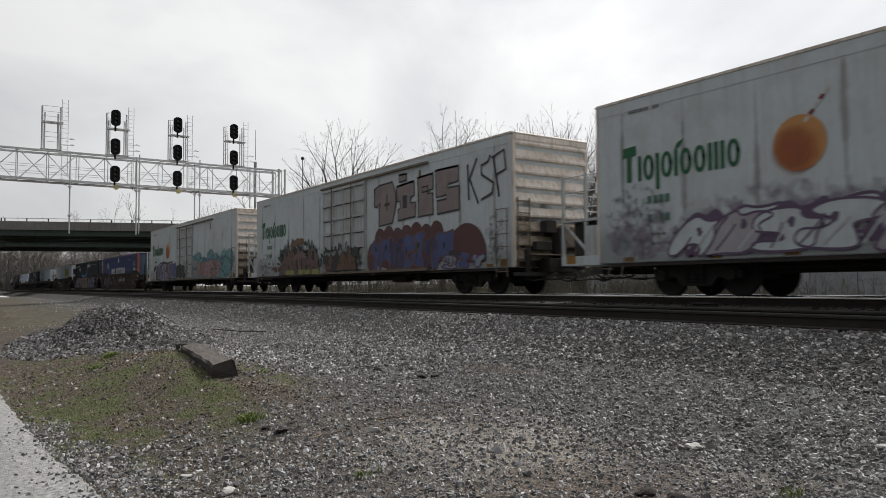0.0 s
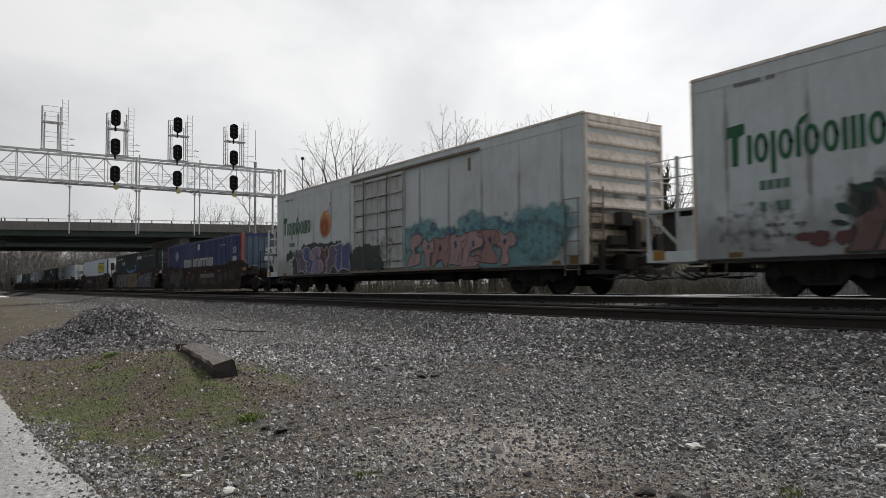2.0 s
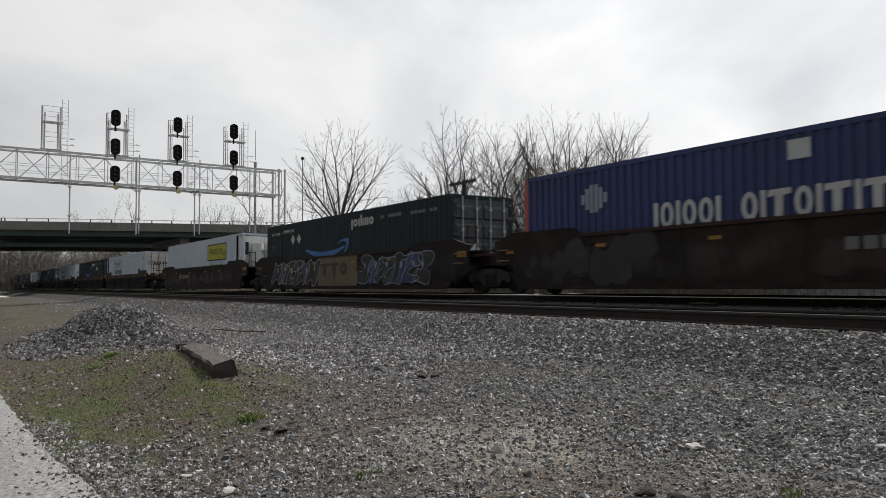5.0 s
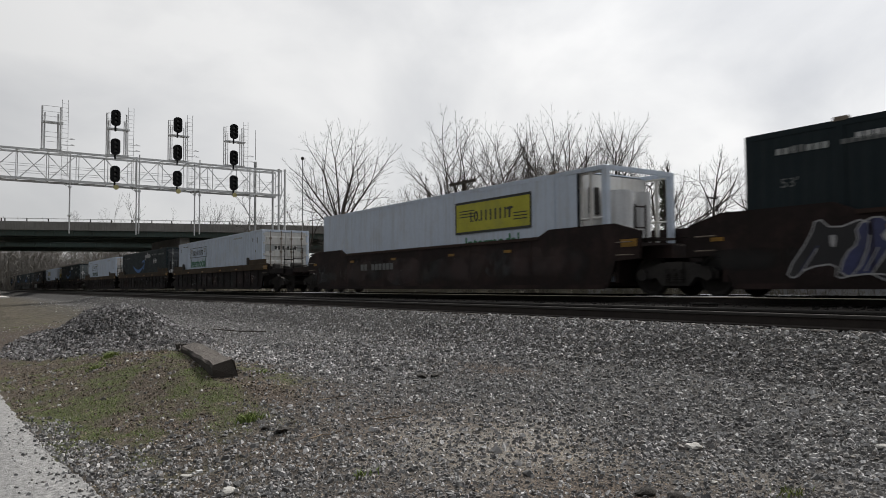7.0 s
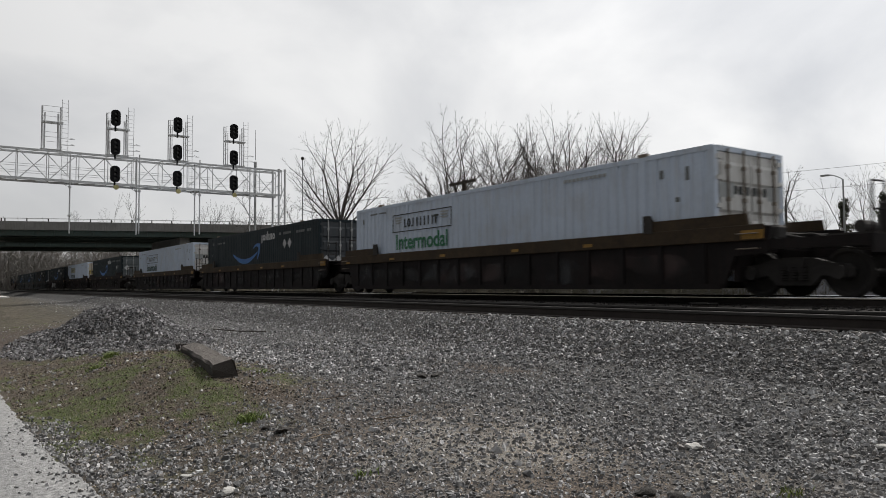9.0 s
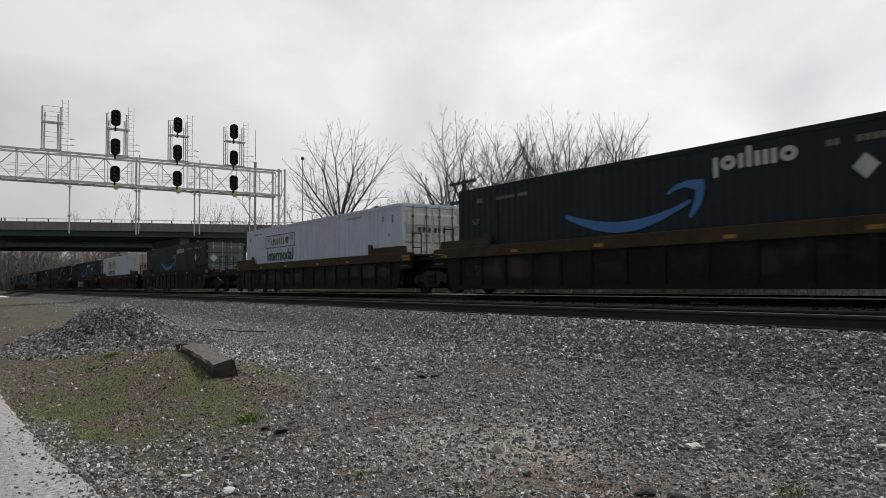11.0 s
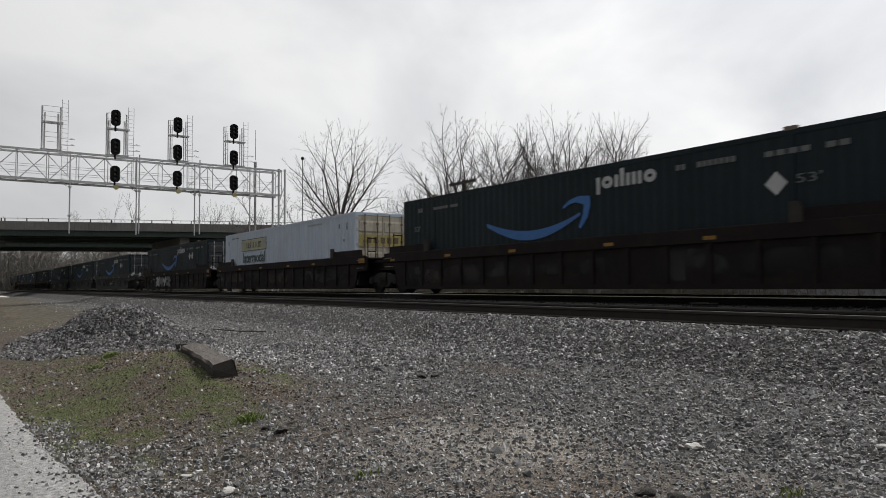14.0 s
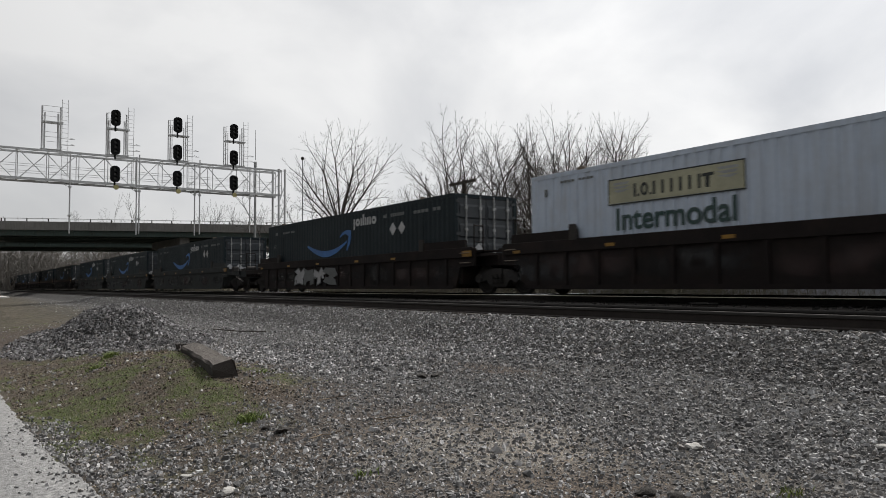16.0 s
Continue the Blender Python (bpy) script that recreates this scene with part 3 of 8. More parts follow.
def ground_material():
    m = bpy.data.materials.new("gravel_and_soil")
    m.use_nodes = True
    n, l = m.node_tree.nodes, m.node_tree.links
    b = n["Principled BSDF"]
    b.inputs["Roughness"].default_value, b.inputs["Specular IOR Level"].default_value = 0.95, 0.2
    co = n.new("ShaderNodeTexCoord")

    def tex(s, d=4):
        t = n.new("ShaderNodeTexNoise")
        t.inputs["Scale"].default_value, t.inputs["Detail"].default_value = s, d
        l.new(co.outputs["Object"], t.inputs["Vector"])
        return t.outputs[0]

    def ramp(v, *stops):
        r = n.new("ShaderNodeValToRGB")
        r.color_ramp.elements[0].position, r.color_ramp.elements[1].position = stops[0][0], stops[-1][0]
        r.color_ramp.elements[0].color, r.color_ramp.elements[1].color = (*stops[0][1], 1), (*stops[-1][1], 1)
        for p, c in stops[1:-1]:
            e = r.color_ramp.elements.new(p)
            e.color = (*c, 1)
        l.new(v, r.inputs[0])
        return r.outputs[0]

    def mix(f, a, c):
        x = n.new("ShaderNodeMix")
        x.data_type = "RGBA"
        l.new(f, x.inputs["Factor"])
        l.new(a, x.inputs["A"])
        l.new(c, x.inputs["B"])
        return x.outputs["Result"]

    vor = n.new("ShaderNodeTexVoronoi")
    vor.inputs["Scale"].default_value = 24
    l.new(co.outputs["Object"], vor.inputs["Vector"])
    grey = n.new("ShaderNodeSeparateColor")
    l.new(vor.outputs["Color"], grey.inputs[0])
    # gravel and fines are coloured darker to paint the shade between loose stones
    gravel = ramp(grey.outputs[0], (0.0, (0.014, 0.0136, 0.0134)), (0.5, (0.042, 0.041, 0.0405)), (0.85, (0.105, 0.102, 0.101)), (1.0, (0.25, 0.244, 0.240)))
    fines = ramp(tex(55), (0.3, (0.030, 0.0285, 0.0275)), (0.7, (0.105, 0.099, 0.094)))
    soil = ramp(tex(48, 5), (0.34, (0.022, 0.017, 0.0145)), (0.52, (0.068, 0.053, 0.0445)), (0.68, (0.175, 0.141, 0.117)))
    grass = ramp(tex(30, 5), (0.3, (0.03, 0.042, 0.013)), (0.7, (0.085, 0.10, 0.036)))
    black = ramp(tex(20, 5), (0.3, (0.03, 0.027, 0.025)), (0.7, (0.07, 0.063, 0.057)))
    field = ramp(tex(3.0, 12), (0.36, (0.03, 0.028, 0.02)), (0.5, (0.062, 0.055, 0.04)), (0.66, (0.13, 0.112, 0.082)))
    # shade between the heaped stones, put into the ground colour
    dark = ramp(tex(30, 4), (0.3, (0.018, 0.018, 0.018)), (0.7, (0.05, 0.049, 0.048)))
    sharp = n.new("ShaderNodeMapRange")
    sharp.inputs["From Min"].default_value, sharp.inputs["From Max"].default_value = 0.45, 0.62
    l.new(tex(1.3, 6), sharp.inputs["Value"])
    col = mix(sharp.outputs[0], gravel, fines)
    pale = ramp(tex(85, 3), (0.36, (0.075, 0.068, 0.06)), (0.52, (0.19, 0.177, 0.16)), (0.66, (0.42, 0.40, 0.365)))
    for name, c in (("soil", soil), ("pale", pale), ("grass", grass), ("trackbed", black), ("field", field), ("heap", dark)):
        a = n.new("ShaderNodeAttribute")
        a.attribute_name = name
        col = mix(a.outputs["Fac"], col, c)
    l.new(col, b.inputs["Base Color"])
    bp = n.new("ShaderNodeBump")
    bp.inputs["Strength"].default_value, bp.inputs["Distance"].default_value = 0.9, 0.03
    hm = n.new("ShaderNodeMath")
    hm.operation = "MULTIPLY_ADD"
    hm.inputs[1].default_value = 0.5
    l.new(tex(70), hm.inputs[0])
    lumps = n.new("ShaderNodeMath")
    lumps.operation = "MULTIPLY_ADD"
    lumps.inputs[1].default_value = 1.4
    l.new(tex(9, 6), lumps.inputs[0])
    l.new(hm.outputs[0], lumps.inputs[2])
    half = n.new("ShaderNodeMath")
    half.operation = "MULTIPLY"
    half.inputs[1].default_value = 0.35
    l.new(vor.outputs["Distance"], half.inputs[0])
    l.new(half.outputs[0], hm.inputs[2])
    l.new(lumps.outputs[0], bp.inputs["Height"])
    l.new(bp.outputs[0], b.inputs["Normal"])
    return m


def build_ground():
    verts, faces = ground_grid()
    ob = raw("ground", verts, faces, ground_material())
    ob.data.shade_smooth()
    tagged(ob, "grey crushed stone yard with brown soil and a grassy bank", "ground", kind="structure")
    for name, f in (
        ("soil", soil_amount),
        ("pale", pale_amount),
        ("grass", lambda x, y: 0.85 * grass_amount(x, y)),
        ("trackbed", lambda x, y: smooth(9.2, 9.7, y) * smooth(19.5, 17.0, y) * 0.95),
        ("field", lambda x, y: max(smooth(18, 22, y), smooth(-22, -32, x) * smooth(7.0, 5.2, y + 0.8 * noise.noise((x * 0.12, y * 0.5, 3.3))) * 0.65, smooth(-3.5, -6, y))),
        ("heap", heap_amount),
    ):
        at = ob.data.attributes.new(name, "FLOAT", "POINT")
        at.data.foreach_set("value", [f(v[0], v[1]) for v in verts])
    return ob


def build_path():
    """The asphalt lane beside which the camera stands, with a ragged edge."""
    rnd = random.Random(5)
    xs = np.arange(-16, 8, 0.07)
    verts, faces = [], []
    for x in xs:
        edge = road_edge(x)
        for k, y in enumerate((-3.0, -1.5, -0.3, 0.2, 0.45, edge - 0.06, edge)):
            verts.append((x, y, lie(x, min(y, 0.85)) + (0.045 if k < 6 else -0.02) + 0.004 * rnd.random()))
    for i in range(len(xs) - 1):
        for k in range(6):
            faces.append((i * 7 + k, (i + 1) * 7 + k, (i + 1) * 7 + k + 1, i * 7 + k + 1))
    ob = raw("road", verts, faces, M_ASPHALT)
    ob.data.shade_smooth()
    tagged(ob, "pale worn asphalt lane with a crumbled edge", "road", kind="structure")


STONE_FACES = [(0, 2, 4), (2, 1, 4), (1, 3, 4), (3, 0, 4), (2, 0, 5), (1, 2, 5), (3, 1, 5), (0, 3, 5)]


def stone_shape(rnd, size):
    """A broken chip of eight faces."""
    ax = [size * rnd.uniform(0.65, 1.3), size * rnd.uniform(0.5, 1.0), size * rnd.uniform(0.3, 0.75)]
    pts = [(ax[0], 0, 0), (-ax[0], 0, 0), (0, ax[1], 0), (0, -ax[1], 0), (0, 0, ax[2]), (0, 0, -ax[2])]
    j = 0.42
    pts = [Vector([c + rnd.uniform(-j, j) * a for c, a in zip(p, ax)]) for p in pts]
    rot = Euler((rnd.uniform(-0.6, 0.6), rnd.uniform(-0.6, 0.6), rnd.uniform(0, 6.28))).to_matrix()
    return [rot @ p for p in pts]


CHIP_FACES = [(4, 5, 6, 7), (0, 1, 5, 4), (1, 2, 6, 5), (2, 3, 7, 6), (3, 0, 4, 7)]
FAR_FACES = [(0, 1, 4), (1, 2, 4), (2, 3, 4), (3, 0, 4)]


def chip_shape(rnd, size, tilt, far):
    """A flat broken chip bedded in the ground."""
    ax, ay, h = size * rnd.uniform(0.75, 1.5), size * rnd.uniform(0.5, 0.95), size * rnd.uniform(0.4, 0.95)
    ring = []
    for k in range(4):
        a = math.pi / 2 * k + rnd.uniform(-0.5, 0.5)
        ring.append((ax * math.cos(a) * rnd.uniform(0.8, 1.2), ay * math.sin(a) * rnd.uniform(0.8, 1.2)))
    pts = [Vector((a, b, -0.6 * h)) for a, b in ring]
    if far:
        pts.append(Vector((rnd.uniform(-0.4, 0.4) * ax, rnd.uniform(-0.4, 0.4) * ay, h)))
    else:
        c = rnd.uniform(0.5, 0.85)
        ox, oy = rnd.uniform(-0.2, 0.2) * ax, rnd.uniform(-0.2, 0.2) * ay
        pts += [Vector((a * c + ox, b * c + oy, h * rnd.uniform(0.75, 1.15))) for a, b in ring]
    rot = Euler((rnd.uniform(-tilt, tilt), rnd.uniform(-tilt, tilt), rnd.uniform(0, 6.28))).to_matrix()
    return [rot @ p for p in pts]


def spread(count, seed, place, size, name, material, parent=None, label="", tilt=0.5):
    """Many loose chips in one mesh."""
    rnd = random.Random(seed)
    verts, faces = [], []
    for _ in range(count):
        p = place(rnd)
        if p is None:
            continue
        x, y = p
        s = size(rnd, x, y)
        z = lie(x, y) + s * 0.2 + (0.045 if y < road_edge(x) else 0.0)
        far = x * x + y * y > 230
        o = len(verts)
        verts += [(x + v.x, y + v.y, z + v.z) for v in chip_shape(rnd, s, tilt, far)]
        faces += [tuple(a + o for a in f) for f in (FAR_FACES if far else CHIP_FACES)]
    ob = raw(name, verts, faces, material, parent, label)
    return ob


def in_view(rnd, r0, r1, power=1.0):
    r = r0 + (r1 - r0) * rnd.random() ** power
    a = radians(rnd.uniform(-91, -21))
    return r * math.sin(a), r * math.cos(a)


def build_gravel():
    def yard(rnd):
        x, y = in_view(rnd, 2.9, 32, 1.75)
        if not 0.45 < y < 9.35 or (y < road_edge(x) and rnd.random() > 0.03 + 0.8 * math.exp((y - road_edge(x)) / 0.13)):
            return None
        keep = (1.0 - 0.5 * soil_amount(x, y) - 0.95 * grass_amount(x, y) - 0.1 * pale_amount(x, y)) * (1.0 - 0.72 * bank_amount(x, y))
        keep = max(keep, verge_amount(x, y)) * (1.0 - 0.6 * smooth(7.0, 7.7, y))
        return (x, y) if rnd.random() < keep else None

    def chip(rnd, x, y):
        s = 0.008 + 0.02 * rnd.random() ** 2.6
        if y > 7.3:
            s = 0.016 + 0.017 * rnd.random()
        if y < 6.5 and rnd.random() < 0.006:
            s *= 1.7
        if y > road_edge(x) and rnd.random() < 0.75 * verge_amount(x, y):
            s = 0.009 + 0.016 * rnd.random()
        if x * x + y * y > 100:
            s *= 1.25
        if x * x + y * y < 30:
            s *= 0.8
        if y < road_edge(x):
            s = 0.005 + 0.017 * rnd.random() ** 2
        return s

    base = spread(200000, 11, yard, chip, "gravel", M_STONE)
    tagged(base, "loose grey crushed limestone chips covering the yard", "gravel", kind="stuff")

    def around(rnd):
        x, y = rnd.uniform(-14, 14), rnd.uniform(0.5, 9.3)
        seen = math.hypot(x, y) > 2.9 and -91 < math.degrees(math.atan2(x, y)) < -21
        return None if seen or y < road_edge(x) else (x, y)

    sp = spread(24000, 18, around, lambda rnd, x, y: 0.012 + 0.024 * rnd.random() ** 2, "side_gravel", M_STONE)
    tagged(sp, "loose grey crushed stone round the lane", "gravel", kind="stuff")

    def distance(rnd):
        x, y = in_view(rnd, 11, 62, 1.15)
        if not 1.2 < y < 9.35:
            return None
        return (x, y) if rnd.random() < 1.0 - 0.8 * grass_amount(x, y) - 0.88 * bank_amount(x, y) * smooth(4.2, 3.6, y) - 0.7 * smooth(-14, -16, x) * smooth(4.8, 3.8, y) - 0.75 * smooth(-20, -28, x) * smooth(6.5, 5.0, y) else None

    fr = spread(70000, 17, distance, lambda rnd, x, y: 0.02 + 0.022 * rnd.random(), "far_gravel", M_STONE)
    tagged(fr, "loose grey crushed stone beyond the bank", "gravel", kind="stuff")

    def shoulder(rnd):
        x = -52 + 56 * rnd.random() ** 0.55
        return x, rnd.uniform(7.2, 9.12)

    sh = spread(36000, 12, shoulder, lambda rnd, x, y: 0.013 + 0.018 * rnd.random() ** 1.5, "ballast_shoulder", M_STONE_DARK, tilt=0.45)
    tagged(sh, "angular grey ballast heaped along the track", "ballast", kind="stuff")

    def heap(rnd):
        a, r = rnd.uniform(0, 6.28), math.sqrt(rnd.random())
        x, y = -19.6 + 4.7 * r * math.cos(a), 3.3 + 2.3 * r * math.sin(a)
        return (x, y) if y < 7 and rnd.random() < heap_amount(x, y) + 0.12 else None

    hp = spread(17000, 13, heap, lambda rnd, x, y: 0.028 + 0.034 * rnd.random() ** 1.5, "rubble_pile", M_STONE_PILE, tilt=0.8)
    tagged(hp, "low heap of dark grey broken rock beside the track", "rock pile", kind="stuff")

    def bed(rnd):
        return -30 + 34 * rnd.random(), rnd.uniform(9.5, 17.2)

    bd = spread(4000, 14, bed, lambda rnd, x, y: 0.026 + 0.018 * rnd.random(), "track_ballast", M_STONE_BLACKISH)
    tagged(bd, "blackish ballast between and under the rails", "ballast", kind="stuff")
    rnd = random.Random(16)
    for k, (x, y, s, m) in enumerate(((-3.62, 4.82, 0.075, M_STONE_PALE), (-3.05, 4.25, 0.03, M_STONE_PALE), (-8.54, 4.19, 0.05, M_STONE_PALE), (-2.2, 5.0, 0.05, M_STONE_PALE), (-1.75, 5.3, 0.045, M_STONE_PALE), (-2.6, 5.6, 0.05, M_STONE_PALE), (-5.4, 1.75, 0.06, M_STONE_PALE), (-6.0, 1.6, 0.045, M_STONE_PALE), (-8.3, 5.3, 0.085, M_CLOD), (-8.15, 5.42, 0.07, M_CLOD), (-6.56, 2.63, 0.075, M_CLOD), (-6.75, 2.55, 0.05, M_CLOD), (-3.2, 3.75, 0.07, M_CLOD), (-3.05, 3.85, 0.055, M_CLOD))):
        bm = bmesh.new()
        bmesh.ops.create_icosphere(bm, subdivisions=2, radius=1.0)
        for v in bm.verts:
            v.co *= 0.8 + 0.5 * noise.noise(v.co * 1.3 + Vector((k * 3.1, 0, 0)))
            v.co.z *= 0.5
        ob = part("stone", bm, m, base, "pale flat stone" if m is M_STONE_PALE else "dark crumbly clod")
        ob.matrix_basis = pose(x, y, lie(x, y) + 0.25 * s, 0, 0, rnd.uniform(0, 360)) @ Matrix.Diagonal((s * 1.3, s, s, 1))
    rnd = random.Random(15)
    shapes = []
    for k in range(14):
        vs = stone_shape(rnd, 1.0)
        me = bpy.data.meshes.new("stone")
        me.from_pydata([tuple(v) for v in vs], [], STONE_FACES)
        me.materials.append(M_STONE)
        shapes.append(me)
    done = 0
    while done < 280:
        x, y = in_view(rnd, 3.2, 7.5)
        if not 1.0 < y < 7.0:
            continue
        s = rnd.uniform(0.02, 0.04)
        ob = new("stone", shapes[done % 14])
        ob.parent = base
        ob.matrix_basis = pose(x, y, lie(x, y) + 0.2 * s, 0, 0, rnd.uniform(0, 360)) @ Matrix.Scale(s, 4)
        done += 1


def blades(count, seed, place, h, w, lean, name, material, label, category):
    rnd = random.Random(seed)
    verts, faces = [], []
    for _ in range(count):
        p = place(rnd)
        if p is None:
            continue
        x, y = p
        z = lie(x, y) - 0.005
        a, b = rnd.uniform(0, 6.28), rnd.uniform(0, 6.28)
        hh, ll = h * rnd.uniform(0.5, 1.3), lean * rnd.uniform(0.3, 1.2)
        dx, dy = math.cos(a) * w, math.sin(a) * w
        lx, ly = math.cos(b) * hh * ll, math.sin(b) * hh * ll
        o = len(verts)
        verts += [(x - dx, y - dy, z), (x + dx, y + dy, z), (x + lx * 0.4 + dx * 0.7, y + ly * 0.4 + dy * 0.7, z + hh * 0.6), (x + lx * 0.4 - dx * 0.7, y + ly * 0.4 - dy * 0.7, z + hh * 0.6), (x + lx, y + ly, z + hh)]
        faces += [(o, o + 1, o + 2, o + 3), (o + 3, o + 2, o + 4)]
    return tagged(raw(name, verts, faces, material), label, category, kind="stuff")


def build_plants():
    def turf(rnd):
        x, y = in_view(rnd, 6.5, 30, 1.15)
        if not road_edge(x) + 0.02 < y < 6:
            return None
        return (x, y) if rnd.random() < grass_amount(x, y) ** 1.3 else None

    blades(150000, 21, turf, 0.032, 0.0036, 1.2, "grass", M_GRASS, "short new spring grass on the bank", "grass")

    def chaff(rnd):
        x, y = in_view(rnd, 3.2, 16, 1.5)
        if not 0.95 < y < 6.5:
            return None
        return (x, y) if rnd.random() < soil_amount(x, y) + 0.25 * grass_amount(x, y) else None

    blades(80000, 22, chaff, 0.015, 0.0042, 4.2, "dry_stalks", M_STRAW, "flattened dry stalks and leaf chaff on soil", "dead grass")
    blades(2600, 23, chaff, 0.02, 0.004, 5.5, "long_straw", M_PALESTRAW, "pale dry straw scattered on soil", "dead grass")
    def on_bank(rnd):
        x, y = rnd.uniform(-17, -6.5), rnd.uniform(0.75, 3.9)
        return (x, y) if y > road_edge(x) and rnd.random() < bank_amount(x, y) * (1.0 - 0.85 * grass_amount(x, y)) else None

    blades(42000, 24, on_bank, 0.013, 0.004, 4.0, "bank_stalks", M_STRAW, "flattened dry stalks on the soil of the bank", "dead grass")
    crumbs = spread(16000, 25, on_bank, lambda rnd, x, y: 0.005 + 0.014 * rnd.random() ** 2.6, "soil_crumbs", M_CRUMB, tilt=0.8)
    tagged(crumbs, "brown crumbs of soil and small stones on the bank", "soil", kind="stuff")
    for k, (x, y, n, h) in enumerate(((-7.15, 2.52, 300, 0.075), (-14.5, 2.5, 420, 0.10), (-2.57, 4.35, 60, 0.05), (-12.9, 2.0, 160, 0.07), (-4.9, 2.6, 40, 0.05), (-9.4, 3.5, 70, 0.05))):
        blades(n, 30 + k, lambda rnd, x=x, y=y: (x + rnd.gauss(0, 0.04), y + rnd.gauss(0, 0.06)), h, 0.005, 0.9, "grass_tuft", M_GRASS, "bright green tuft of fresh grass on gravel", "grass")


def timber():
    """The squared old timber lying on the bank."""
    near, far = Vector((-9.40, 3.01, 0)), Vector((-12.70, 3.41, 0))
    d = far - near
    ang = math.degrees(math.atan2(d.y, d.x))
    za = -0.925
    t = empty("old_timber", Matrix.Translation((near.x, near.y, za)) @ pose(0, 0, 0, 0, 0, ang) @ pose(0, 0, 0, -13, -0.9, 0), "weathered squared railway timber with a split end on the bank", "timber")
    rnd = random.Random(3)
    bm = bmesh.new()
    rings, L, w, h = 14, d.length, 0.145, 0.225
    prev = None
    for k in range(rings):
        f = k / (rings - 1)
        x = L * f
        e = 0.012 if 0 < k < rings - 1 else 0.02
        dip = 0.07 * smooth(0.86, 0.93, f)
        pts = [(x, -w, 0), (x, w, 0), (x, w, h - 0.035 - dip), (x, w - 0.035, h - dip), (x, -w + 0.035, h - dip), (x, -w, h - 0.035 - dip)]
        ring = [bm.verts.new((p[0] + rnd.uniform(-e, e), p[1] + rnd.uniform(-e, e), p[2] + rnd.uniform(-e, e))) for p in pts]
        if prev:
            for i in range(6):
                bm.faces.new((prev[i], prev[(i + 1) % 6], ring[(i + 1) % 6], ring[i]))
        else:
            bm.faces.new(ring[::-1])
        prev = ring
    bm.faces.new(prev)
    bmesh.ops.recalc_face_normals(bm, faces=bm.faces[:])
    beam = part("beam", bm, M_TIE, t)
    beam.data.materials.append(M_TIMBER_TOP)
    for p in beam.data.polygons:
        p.material_index = 1 if p.normal.z > 0.6 else 0
    bm = bmesh.new()
    for k in range(4):
        y = -0.12 + 0.075 * k
        box(bm, L - 0.02, L + rnd.uniform(0.1, 0.3), y, y + 0.045, 0.04, 0.15 + 0.02 * k)
    part("splinter", bm, M_TIE, t, "dark splintered end")


def sticks():
    rnd = random.Random(8)
    spots = [(-19.0, 6.0, 0.9, 20), (-17.8, 6.35, 1.0, 28), (-6.19, 3.6, 0.35, 65), (-6.12, 2.87, 0.36, 100), (-7.37, 3.54, 0.3, 80), (-1.4, 4.9, 0.3, 10)]
    for k, (x, y, L, a) in enumerate(spots):
        bm = bmesh.new()
        p = Vector((-L / 2, 0, 0.02))
        for _ in range(5):
            q = p + Vector((L / 5, rnd.uniform(-0.03, 0.03), rnd.uniform(-0.01, 0.015)))
            rod(bm, p, q, 0.014 if k < 2 else 0.006, None, 5)
            p = q
        ob = part("stick", bm, M_BARK if k < 2 else M_STRAW)
        ob.matrix_basis = pose(x, y, lie(x, y), 0, 0, a)
        tagged(ob, "dry broken stick lying on the gravel", "stick", "sticks on the gravel")


RAIL_SHAPE = [(-0.07, 0.0), (0.07, 0.0), (0.07, 0.012), (0.012, 0.03), (0.012, 0.12), (0.036, 0.135), (0.036, 0.15), (0.024, 0.157), (-0.024, 0.157), (-0.036, 0.15), (-0.036, 0.135), (-0.012, 0.12), (-0.012, 0.03), (-0.07, 0.012)]


